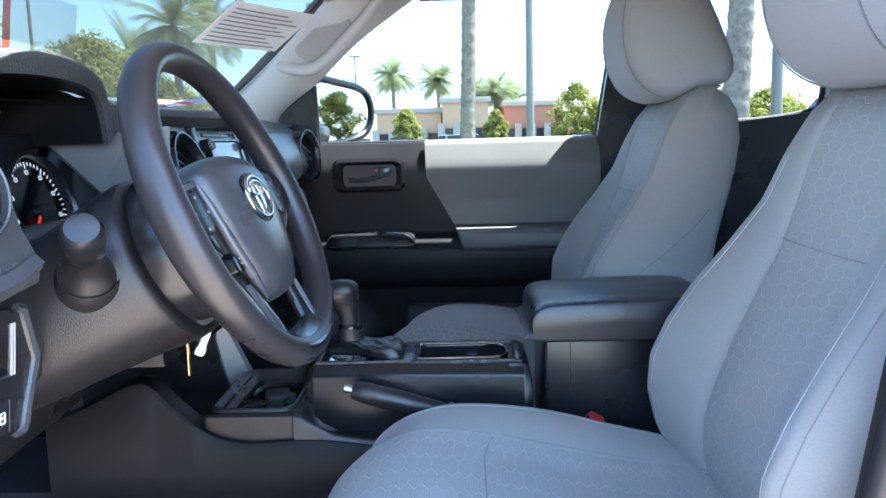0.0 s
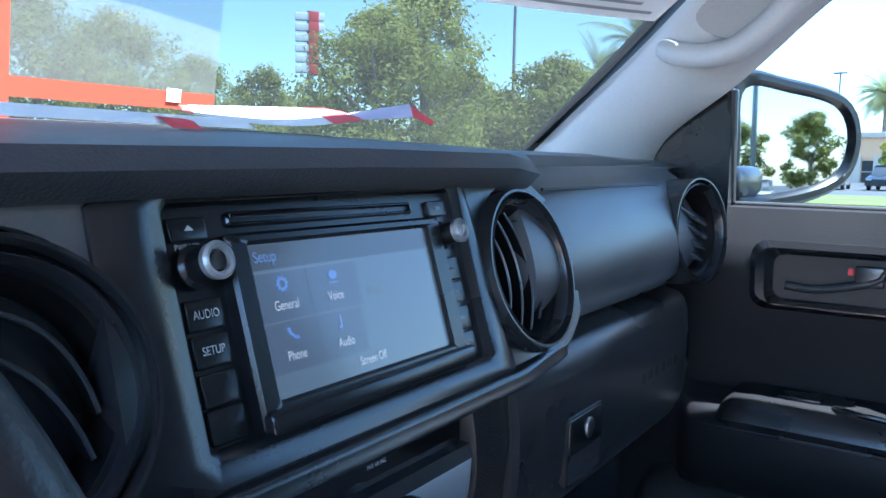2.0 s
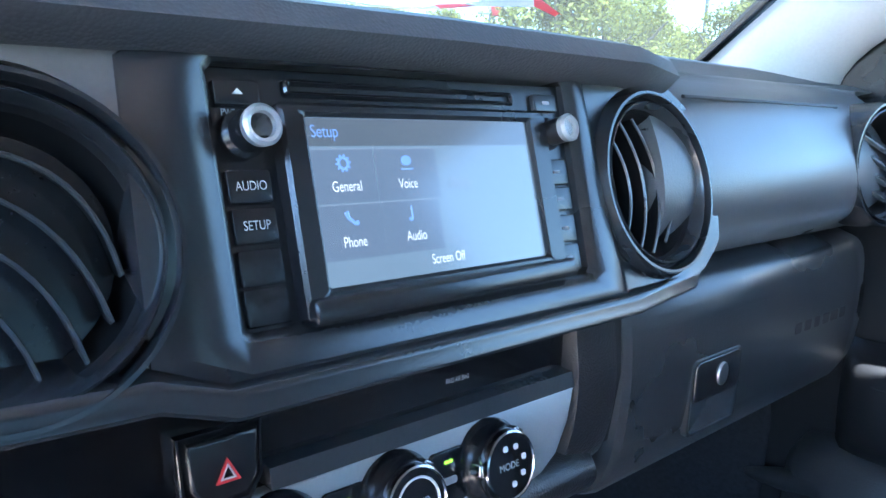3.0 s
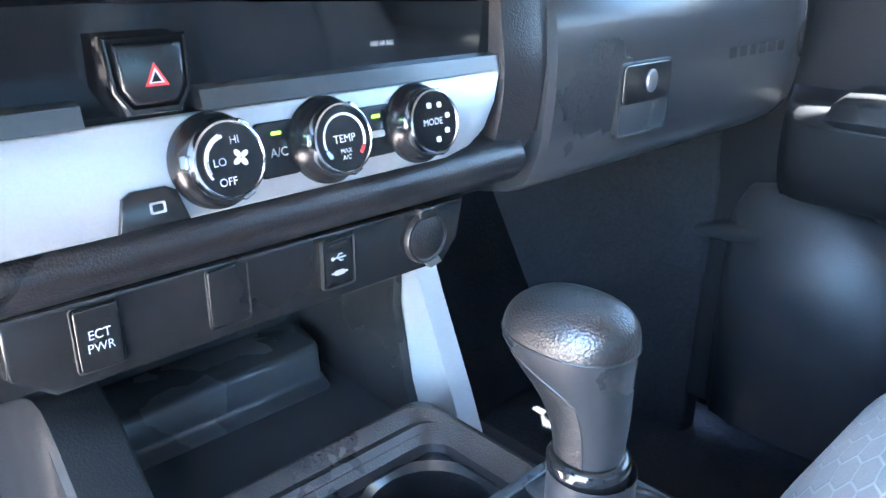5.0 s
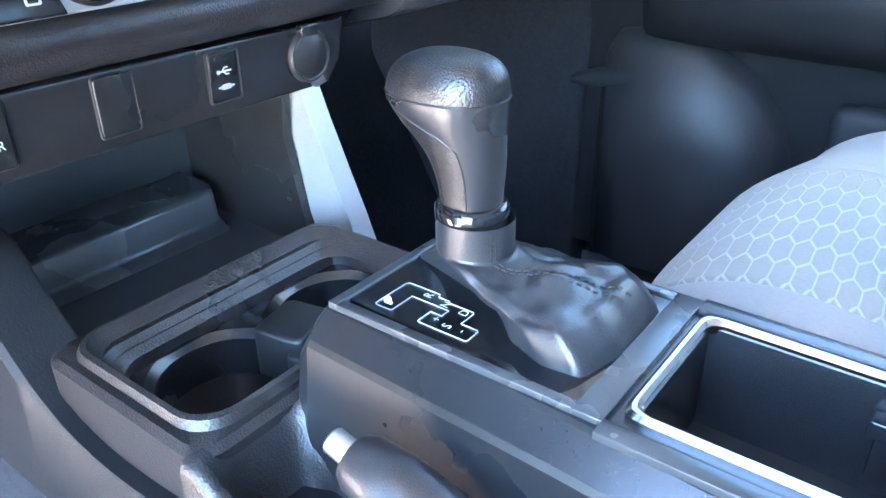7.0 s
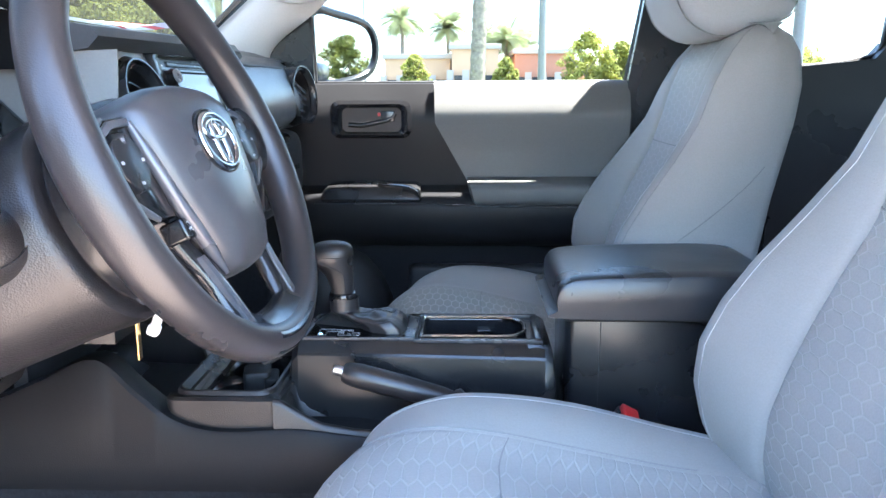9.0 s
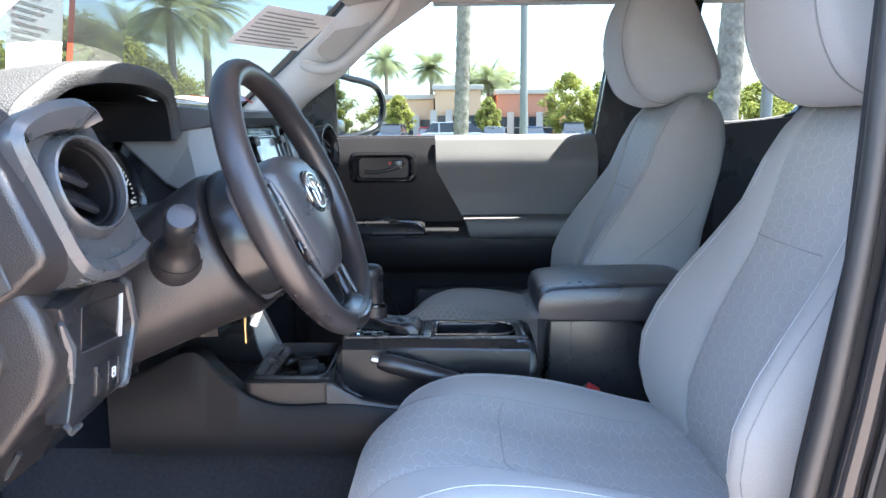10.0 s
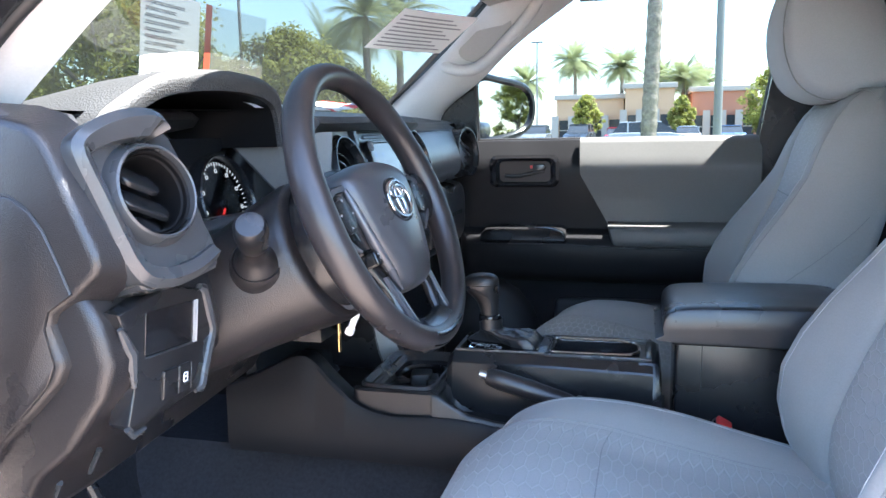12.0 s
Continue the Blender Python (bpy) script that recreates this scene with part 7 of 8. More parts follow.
# ---------- armrest box ----------
arm = thing("armrest_box", (0.25, 0, 0.86), "black storage box with padded armrest lid", "armrest")
bm = B()
box(bm, 0.120, 0.39, -0.084, 0.10, 0.86, 1.088, 0.006)
part("box_body", bm, SMOOTH, arm)
bm = B()
box(bm, 0.160, 0.1612, -0.0848, -0.082, 0.90, 1.086)
part("panel_gap", bm, RUBBER, arm)
bm = B()
lid = [(0.110, 1.090), (0.101, 1.102), (0.100, 1.122), (0.108, 1.137), (0.138, 1.146), (0.25, 1.150), (0.355, 1.150), (0.392, 1.141), (0.402, 1.105), (0.392, 1.09)]
rings = []
for y, k in ((-0.104, 0.86), (-0.102, 0.93), (-0.094, 0.985), (-0.082, 1.0), (0.0, 1.01), (0.09, 1.0), (0.104, 0.985), (0.112, 0.93), (0.114, 0.86)):
    rings.append([(0.25 + (p[0] - 0.25) * (0.96 + 0.04 * k), y, 1.092 + (p[1] - 1.092) * k) for p in spline(lid, 40, True)])
loft(bm, rings)
part("lid", bm, LEATHER, arm, "padded black lid")
bm = B()
box(bm, 0.114, 0.395, -0.095, 0.107, 1.083, 1.093, 0.003)
part("lid_seam", bm, RUBBER, arm)
bk = thing("belt_buckle", (0.19, -0.15, 0.9), "black seat belt buckle with red button", "seat belt buckle")
BK = Matrix.Translation((0.186, -0.148, 0.965)) @ Matrix.Rotation(radians(28), 4, "Y") @ Matrix.Rotation(radians(8), 4, "X")
bm = B()
box(bm, -0.014, 0.016, -0.022, 0.022, -0.11, 0.010, 0.005, BK)
part("buckle_body", bm, SMOOTH, bk)
bm = B()
box(bm, -0.012, 0.012, -0.018, 0.018, 0.006, 0.016, 0.003, BK)
part("release_button", bm, RED, bk, "red release button")

# ---------- front seats ----------
def lerp_prof(a, b, t):
    return [(p[0] + (q[0] - p[0]) * t, p[1] + (q[1] - p[1]) * t) for p, q in zip(a, b)]


# outlines from the side, for the middle of the seat and for its bolsters
CUSH_MID = [(-0.185, 0.80), (-0.200, 0.90), (-0.188, 0.975), (-0.150, 1.020), (-0.085, 1.040), (0.0, 1.030), (0.10, 1.005), (0.22, 0.985), (0.33, 0.985), (0.36, 0.94), (0.33, 0.86), (0.10, 0.80)]
CUSH_BOL = [(-0.150, 0.80), (-0.165, 0.89), (-0.155, 0.965), (-0.120, 1.020), (-0.050, 1.050), (0.03, 1.052), (0.12, 1.040), (0.22, 1.015), (0.33, 0.985), (0.36, 0.94), (0.33, 0.86), (0.10, 0.80)]


def shrink(prof, k):
    c = np.mean(np.array(prof), axis=0)
    return [tuple(c + (np.array(p) - c) * k) for p in prof]


def bands(mid, bol, seams, n, near=1.0):
    """Rings across the seat: (v, outline, band) with a small groove at the seams."""
    out = []
    vs = sorted(set([round(v, 4) for v in np.linspace(-1, 1, 41)] + [v + d for v in seams for d in (-0.018, 0.0, 0.018)]))
    for v in vs:
        a = abs(v)
        lo = abs(seams[0] if v < 0 else seams[1]) * 0.55
        t = min(max((a - lo) / (0.78 - lo), 0), 1)
        t = t * t * (3 - 2 * t) * (near if v < 0 else 1.0)
        pr = lerp_prof(mid, bol, t)
        k = 1.0
        if a > 0.80:
            q = (a - 0.80) / 0.20
            k = 0.62 + 0.38 * math.sqrt(max(1 - q * q, 0.0))
        if min(abs(v - q) for q in seams) < 1e-6:
            k *= 0.988
        out.append((v, [tuple(p) for p in spline(shrink(pr, k), n, True)]))
    return out


def seat_part(name, rings, cy, half, v0, v1, mat_, parent, label=""):
    """The strip of a seat body between v0 and v1 as a mesh of its own."""
    bm = B()
    rr = [r for r in rings if v0 - 1e-6 <= r[0] <= v1 + 1e-6]
    n = len(rr[0][1])
    layer = bm.loops.layers.uv.new("UVMap")
    grid = [[bm.verts.new((x, cy + v * half, z)) for x, z in pr] for v, pr in rr]
    arc = [0.0]
    mid = rr[len(rr) // 2][1]
    for j in range(n):
        a, b = mid[j], mid[(j + 1) % n]
        arc.append(arc[-1] + math.hypot(b[0] - a[0], b[1] - a[1]))
    for i in range(len(rr) - 1):
        for j in range(n):
            k = (j + 1) % n
            f = bm.faces.new((grid[i][j], grid[i][k], grid[i + 1][k], grid[i + 1][j]))
            for lp, (ii, jj) in zip(f.loops, ((i, j), (i, j + 1), (i + 1, j + 1), (i + 1, j))):
                lp[layer].uv = (arc[jj], (rr[ii][0] * half + 0.5) * 0.32)
    if abs(v0) > 0.99:
        bm.faces.new(grid[0][::-1])
    if abs(v1) > 0.99:
        bm.faces.new(grid[-1])
    return part(name, bm, mat_, parent, label, sharp=60)


# backrest by height: panel front, bolster crest, rear, half width, half width of the panel
BACK_Z = [0.93, 1.00, 1.05, 1.10, 1.15, 1.20, 1.26, 1.32, 1.38, 1.43, 1.46, 1.475, 1.482]
BACK_F = [0.318, 0.305, 0.308, 0.324, 0.343, 0.365, 0.394, 0.412, 0.428, 0.448, 0.470, 0.492, 0.510]
BACK_C = [0.300, 0.268, 0.258, 0.263, 0.285, 0.316, 0.360, 0.399, 0.422, 0.448, 0.472, 0.494, 0.511]
BACK_R = [0.462, 0.480, 0.492, 0.505, 0.515, 0.526, 0.546, 0.566, 0.578, 0.576, 0.564, 0.548, 0.532]
BACK_W = [0.236, 0.246, 0.250, 0.250, 0.247, 0.240, 0.226, 0.210, 0.199, 0.190, 0.176, 0.158, 0.130]
BACK_P = [0.110, 0.112, 0.113, 0.113, 0.112, 0.110, 0.106, 0.104, 0.102, 0.098, 0.092, 0.084, 0.070]


def back_sections(cy, bx, bz):
    """Level sections of the backrest from its foot to its top, 66 points each."""
    out = []
    for z in list(np.linspace(0.93, 1.46, 42)) + [1.466, 1.471, 1.475, 1.478, 1.480, 1.482]:
        f, c, r, w, p = (float(np.interp(z, BACK_Z, q)) for q in (BACK_F, BACK_C, BACK_R, BACK_W, BACK_P))
        h = [(0.0, f), (p * 0.6, f), (p - 0.004, f + 0.0005), (p, f + 0.0045), (p + 0.010, f - 0.002 + (c - f) * 0.25), (w - 0.050, c + 0.001), (w - 0.022, c + 0.006), (w - 0.002, c + 0.040), (w, (c + r) / 2), (w - 0.006, r - 0.040), (w - 0.035, r - 0.004), (0.0, r + 0.004)]
        ring = h + [(-y, x) for y, x in h[-2:0:-1]]
        out.append([(q[1] + bx, cy + q[0], z + bz) for q in spline(ring, 66, True)])
    return out


def back_strip(name, sec, k0, k1, mat_, parent, label=""):
    bm = B()
    layer = bm.loops.layers.uv.new("UVMap")
    cols = range(k0, k1 + 1)
    grid = [[bm.verts.new(q[k % 66]) for k in cols] for q in sec]
    arc = [0.0]
    for a, b in zip(sec, sec[1:]):
        arc.append(arc[-1] + (Vector(b[0]) - Vector(a[0])).length)
    for i in range(len(sec) - 1):
        for j in range(len(cols) - 1):
            f = bm.faces.new((grid[i][j], grid[i][j + 1], grid[i + 1][j + 1], grid[i + 1][j]))
            for lp, (ii, jj) in zip(f.loops, ((i, j), (i, j + 1), (i + 1, j + 1), (i + 1, j))):
                lp[layer].uv = (arc[ii], (sec[ii][cols[jj] % 66][1] + 2.0) * 0.46)
    if k1 - k0 > 20:
        bm.faces.new([bm.verts.new(q) for q in sec[-1]])
    return part(name, bm, mat_, parent, label, sharp=60)


def front_seat(cy, dx, bx, bz, dz, label, cloth, seams=(-0.50, 0.50), near=1.0):
    s = thing("front_seat", (0.1 + dx, cy, 0.7), label, "car seat", "front seats")
    sh = lambda pr, d, u: [(x + d, z + u) for x, z in pr]
    half = 0.247
    rings = bands(sh(CUSH_MID, dx, dz), sh(CUSH_BOL, dx, dz), seams, 64, near)
    seat_part("cushion_bolster", rings, cy, half, -1, seams[0], FABRIC, s)
    seat_part("cushion_panel", rings, cy, half, seams[0], seams[1], cloth, s, "grey cloth panel with a hexagon net")
    seat_part("cushion_bolster", rings, cy, half, seams[1], 1, FABRIC, s)
    sec = back_sections(cy, bx, bz)
    back_strip("back_bolster", sec, 9, 18, FABRIC, s)
    back_strip("back_bolster", sec, -18, -9, FABRIC, s)
    back_strip("back_shell", sec, 18, 48, FABRIC, s, "grey cloth sides and rear of the backrest")
    bp = back_strip("back_panel", sec, -9, 9, HEXFAINT, s, "grey cloth panel with a hexagon net")

    def back_line(keys, r, mt_, i0=0, i1=None, lift=0.0006):
        for k in keys:
            bm = B()
            tube(bm, [Vector(q[k % 66]) + Vector((-lift, 0, 0)) for q in sec[i0:i1]], r, 6)
            part("seam", bm, mt_, bp)

    back_line((9, -9), 0.0007, PIPING, 2, 44)
    back_line((18, -18), 0.0009, PIPING, 2, 46, 0.0)
    back_line((15, -15), 0.0006, STITCH, 2, 36, 0.0004)
    bm = B()
    tube(bm, [Vector(sec[27][k % 66]) + Vector((-0.0006, 0, -0.004 * (1 - (k / 9.0) ** 2))) for k in range(-9, 10)], 0.0012, 6)
    part("cross_seam", bm, PIPING, bp)
    for k in (22, -22):
        bm = B()
        line = []
        for i in range(4, 26):
            c = abs(k) + max(0, i - 14) * 0.45
            q0, q1 = (Vector(sec[i][int(math.copysign(int(c) + e, k)) % 66]) for e in (0, 1))
            line.append(q0.lerp(q1, c - int(c)))
        tube(bm, line, 0.0007, 6)
        part("seam", bm, PIPING, bp)

    def seam(parent, body, hf, pts, r, mt_, name="seam"):
        """A line on the seat: points of (v, part of the outline's length)."""
        vs = [q[0] for q in body]
        line = []
        for v, u in pts:
            k = min(range(len(vs)), key=lambda i: abs(vs[i] - v))
            pr = body[k][1]
            i0 = int(u * len(pr))
            f = u * len(pr) - i0
            a_, b_ = pr[i0 % len(pr)], pr[(i0 + 1) % len(pr)]
            p = (a_[0] + (b_[0] - a_[0]) * f, a_[1] + (b_[1] - a_[1]) * f)
            line.append((p[0], cy + vs[k] * hf, p[1]))
        bm = B()
        tube(bm, line, r, 6)
        part(name, bm, mt_, parent)

    cu = bands(sh(CUSH_MID, dx, dz), sh(CUSH_BOL, dx, dz), seams, 192, near)
    pan = [o for o in s.children if o.name.startswith("cushion_panel")][0]
    seam(pan, cu, 0.247, [(v, 0.432) for v in np.linspace(seams[0], seams[1], 22)], 0.0009, DARKSTITCH)
    for sd in (-1, 1) if near == 1.0 else ():
        seam(pan, cu, 0.247, [(sd * 0.51, u) for u in np.linspace(0.08, 0.60, 60)], 0.0008, PIPING)
        seam(pan, cu, 0.247, [(sd * 0.80, u) for u in np.linspace(0.08, 0.66, 60)], 0.0008, STITCH)
    # head restraint on two posts
    hr = [(p0, p1 + bz - 0.008) for p0, p1 in [(0.405, 1.484), (0.378, 1.520), (0.362, 1.575), (0.362, 1.640), (0.382, 1.705), (0.420, 1.742), (0.462, 1.748), (0.500, 1.715), (0.535, 1.650), (0.568, 1.575), (0.582, 1.530), (0.570, 1.496), (0.520, 1.480), (0.455, 1.464)]]
    bm = B()
    rg = []
    for v in np.linspace(-1, 1, 25):
        k = 0.78 + 0.22 * math.sqrt(max(1 - abs(v) ** 4.5, 0.0))
        rg.append([(p[0] + bx, cy + v * 0.130, p[1]) for p in spline(shrink(hr, k), 48, True)])
    loft(bm, rg)
    head = part("head_restraint", bm, FABRIC_SIDE, s, "padded cloth head restraint", sharp=80)
    for sy in (-1, 1):
        v = sy * 0.80
        k = 0.78 + 0.22 * math.sqrt(max(1 - abs(v) ** 4.5, 0.0))
        bm = B()
        pr = spline(shrink(hr, k * 1.003), 60, True)
        tube(bm, [(p[0] + bx, cy + v * 0.135, p[1]) for p in pr] + [(pr[0][0] + bx, cy + v * 0.135, pr[0][1])], 0.0012, 6)
        part("head_seam", bm, PIPING, head)
        bm = B()
        tube(bm, [(0.495 + bx, cy + sy * 0.07, 1.43), (0.485 + bx, cy + sy * 0.07, 1.52 + bz)], 0.006, 10)
        part("head_post", bm, CHROME, s)
    bm = B()
    box(bm, -0.10 + dx, 0.32 + dx, cy - 0.20, cy + 0.20, 0.66, 0.83, 0.02)
    part("seat_base", bm, SMOOTH, s)
    return s


front_seat(-0.400, 0.0, 0.0, -0.010, -0.032, "grey cloth driver seat with hexagon pattern", HEXFAINT)
front_seat(0.385, -0.012, -0.05, 0.009, -0.052, "grey cloth passenger seat with hexagon pattern", HEXCLOTH, (-0.78, 0.30), 0.2)
# rear of the cabin
bm = B()
box(bm, 0.75, 1.17, -0.62, 0.68, 0.66, 0.95, 0.05)
solo("rear_bench", bm, SMOOTH, "dark rear jump seat bench", "seat", sharp=45)

# ---------- sheets on the screen and the dash ----------
def sheet(name, y0, y1, s0, s1, lift, mat_, parent, label="", shear=0.0):
    bm = B()
    loft(bm, [[screen_at(y + shear * (s - s0), s, lift) for y in np.linspace(y0, y1, 9)] for s in np.linspace(s0, s1, 5)], False)
    bmesh.ops.solidify(bm, geom=bm.faces[:], thickness=0.0006)
    return part(name, bm, mat_, parent, label)


HAZY = glass("translucent_film", (0.70, 0.70, 0.65), 0.4)
hn = HAZY.node_tree
dif, mx2 = hn.nodes.new("ShaderNodeBsdfDiffuse"), hn.nodes.new("ShaderNodeMixShader")
dif.inputs[0].default_value, mx2.inputs[0].default_value = (0.80, 0.79, 0.74, 1), 0.06
hn.links.new(hn.nodes["Material Output"].inputs[0].links[0].from_socket, mx2.inputs[1])
hn.links.new(dif.outputs[0], mx2.inputs[2])
hn.links.new(mx2.outputs[0], hn.nodes["Material Output"].inputs[0])


def stand(name, y0, y1, z0, z1, off, mat_, parent):
    """A sheet standing on the dash, leaning a little on the screen."""
    bm = B()
    loft(bm, [[(-0.742 + 0.14 * (z - 1.47) + 0.03 * math.sin(y * 9) * (z - 1.47) + off + 0.10 * (y - 0.0) ** 2, y, z) for y in np.linspace(y0, y1, 7)] for z in np.linspace(z0, z1, 5)], False)
    bmesh.ops.solidify(bm, geom=bm.faces[:], thickness=0.0006)
    return part(name, bm, mat_, parent)


doc = thing("windscreen_notice", (-0.74, -0.12, 1.47), "white printed sheet standing behind the windscreen", "notice")
stand("paper_sheet", -0.225, -0.050, 1.474, 1.665, 0.0, PAPER, doc)
for k in range(15):
    stand("print_bar", -0.212, -0.212 + 0.14 * (0.55 + 0.45 * ((k * 7) % 5) / 5), 1.492 + 0.011 * k, 1.4945 + 0.011 * k, 0.0012, GREY_INK, doc)
fr = thing("orange_frame_sign", (-0.74, 0.06, 1.47), "translucent sheet with an orange border behind the windscreen", "sign")
stand("film", -0.012, 0.182, 1.510, 1.665, 0.0, HAZY, fr)
stand("border", -0.032, -0.012, 1.474, 1.665, 0.0, ORANGE_INK, fr)
stand("border", -0.012, 0.182, 1.494, 1.510, 0.0, ORANGE_INK, fr)
stand("corner_patch", 0.128, 0.143, 1.500, 1.512, 0.0012, PAPER, fr)
st = thing("warning_sticker", (-0.5, 0.5, 1.66), "white warning label on the windscreen edge", "label")
sheet("label_sheet", 0.40, 0.615, 0.565, 0.80, 0.006, PAPER, st)
for k in range(9):
    sheet("print_bar", 0.415, 0.60 - 0.02 * (k % 3), 0.585 + 0.022 * k, 0.593 + 0.022 * k, 0.0075, GREY_INK, st)
# folded leaflet lying on the dash top
lt = thing("folded_leaflet", (-0.6, 0.05, 1.47), "white and red folded paper leaflet on the dash top", "leaflet")


def leaflet(name, far, near, mat_, s0=0.0, s1=1.0, sag=0.0):
    """A strip of thin paper between two straight edges, from s0 to s1 along them."""
    bm = B()
    rows = []
    for s in np.linspace(s0, s1, 9):
        f, n = Vector(far[0]).lerp(Vector(far[1]), s), Vector(near[0]).lerp(Vector(near[1]), s)
        n.z -= sag * math.sin(math.pi * s)
        m = (f + n) / 2
        m.z += 0.0012 + 0.0008 * math.sin(s * 9)
        rows.append([tuple(f), tuple(m), tuple(n)])
    loft(bm, rows, False)
    bmesh.ops.solidify(bm, geom=bm.faces[:], thickness=0.0006)
    return part(name, bm, mat_, lt)


LILAC = material("lilac_paper_back", (0.50, 0.47, 0.60), 0.6, 0, 0.1, 0.002, 0.05)
FAR, NEAR = ((-0.58, 0.026, 1.4855), (-0.58, 0.176, 1.4930)), ((-0.50, -0.030, 1.4750), (-0.47, 0.100, 1.4770))
leaflet("paper_leaf", FAR, NEAR, PAPER, 0.05, 0.80, 0.006)
leaflet("red_band", FAR, NEAR, RED_INK, 0.80, 1.0, 0.006)
leaflet("red_band", FAR, NEAR, RED_INK, 0.0, 0.05, 0.006)
leaflet("curled_leaf", ((-0.515, 0.126, 1.4835), (-0.475, 0.158, 1.4925)), ((-0.47, 0.100, 1.4770), (-0.462, 0.146, 1.4815)), LILAC)
leaflet("red_tip", ((-0.475, 0.158, 1.4925), (-0.452, 0.164, 1.4770)), ((-0.462, 0.146, 1.4815), (-0.454, 0.158, 1.4760)), RED_INK)
leaflet("red_band", ((-0.478, -0.066, 1.4705), (-0.478, -0.046, 1.4700)), ((-0.462, -0.066, 1.4640), (-0.462, -0.046, 1.4640)), RED_INK)
leaflet("paper_leaf", ((-0.490, -0.330, 1.4735), (-0.490, 0.000, 1.4725)), ((-0.470, -0.330, 1.4650), (-0.470, 0.000, 1.4660)), PAPER)

# ---------- outside ----------
BARK = material("palm_bark", (0.30, 0.25, 0.20), 0.9, 0, 1.0, 0.04, 0.45, 0.2, big=5.0)
LEAF = material("tree_leaf", (0.30, 0.31, 0.055), 0.6, 0, 0, 0.05, 0.35, 0.3, second=(0.58, 0.56, 0.15), big=0.6)
FROND = material("palm_frond", (0.33, 0.35, 0.17), 0.55, 0, 0, 0.05, 0.3, 0.3, big=0.8)
for nt_ in (LEAF.node_tree, FROND.node_tree):
    bs_ = nt_.nodes["Principled BSDF"]
    tl_, ml_ = nt_.nodes.new("ShaderNodeBsdfTranslucent"), nt_.nodes.new("ShaderNodeMixShader")
    nt_.links.new(bs_.inputs["Base Color"].links[0].from_socket, tl_.inputs[0])
    ml_.inputs[0].default_value = 0.5
    nt_.links.new(bs_.outputs[0], ml_.inputs[1])
    nt_.links.new(tl_.outputs[0], ml_.inputs[2])
    nt_.links.new(ml_.outputs[0], nt_.nodes["Material Output"].inputs[0])
STUCCO = material("tan_stucco", (0.80, 0.50, 0.29), 0.9, 0, 0.3, 0.05, 0.1, 0.2, big=0.3)
STUCCO2 = material("red_brown_stucco", (0.62, 0.28, 0.17), 0.9, 0, 0.3, 0.05, 0.1, 0.2, big=0.3)
CREAM = material("cream_trim", (0.60, 0.52, 0.42), 0.9, 0, 0.2, 0.05, 0.1, 0.2, big=0.3)
DARKGLASS = material("dark_shop_glass", (0.05, 0.055, 0.06), 0.1, 0, 0, 0.05, 0.2)
STEEL = material("galvanised_pole", (0.27, 0.26, 0.245), 0.5, 0.3, 0.1, 0.02, 0.15, big=1.5)


def at(az, dist):
    """A place on the ground by bearing from the cab and distance."""
    return Vector((dist * math.sin(radians(az)), -0.5 + dist * math.cos(radians(az)), 0.0))


def palm(az, dist, height, r, crown, fronds=26, group="palm trees"):
    p = at(az, dist)
    t = thing("palm_tree", p, "tall palm tree with ringed grey trunk", "palm tree", group)
    bm = B()
    rings = []
    n = int(height * 12)
    for k in range(n + 1):
        u = k / n
        rr = r * (1.15 - 0.35 * u) * (1 + (0.0, 0.05, 0.09, 0.03)[k % 4]) + r * 0.5 * max(0, 1 - u * 12)
        c = p + Vector((0.25 * math.sin(u * 2.4) * r * 4, 0, u * height))
        rings.append([(c.x + rr * math.cos(a), c.y + rr * math.sin(a), c.z) for a in np.linspace(0, 2 * math.pi, 13)[:-1]])
    loft(bm, rings)
    part("trunk", bm, BARK, t, sharp=80)
    top = Vector((rings[-1][0][0] - r * 0.8, p.y, height))
    bm = B()
    rnd = random.Random(int(az * 10 + dist))
    for k in range(fronds):
        a = 2 * math.pi * k / fronds + rnd.uniform(-0.2, 0.2)
        el = rnd.uniform(-0.55, 1.35)
        L = crown * rnd.uniform(0.8, 1.1)
        prev = None
        d = Vector((math.cos(a) * math.cos(el), math.sin(a) * math.cos(el), math.sin(el)))
        side = Vector((-math.sin(a), math.cos(a), 0))
        pts = []
        q = top.copy()
        for j in range(7):
            pts.append(q.copy())
            q = q + d * L / 6
            d = (d + Vector((0, 0, -0.20))).normalized()
        for j in range(6):
            for s in (1, -1):
                for f in (0.0, 0.2, 0.4, 0.6, 0.8):
                    c0 = pts[j].lerp(pts[j + 1], f)
                    w = crown * 0.20 * math.sin((j + f + 0.6) / 6.8 * math.pi)
                    tip = c0 + side * s * w + (pts[j + 1] - pts[j]) * 0.9 + Vector((0, 0, -0.35 * w))
                    c1 = pts[j].lerp(pts[j + 1], f + 0.16)
                    try:
                        bm.faces.new([bm.verts.new(v) for v in (c0, c1, tip)])
                    except ValueError:
                        pass
    part("crown", bm, FROND, t)
    return t


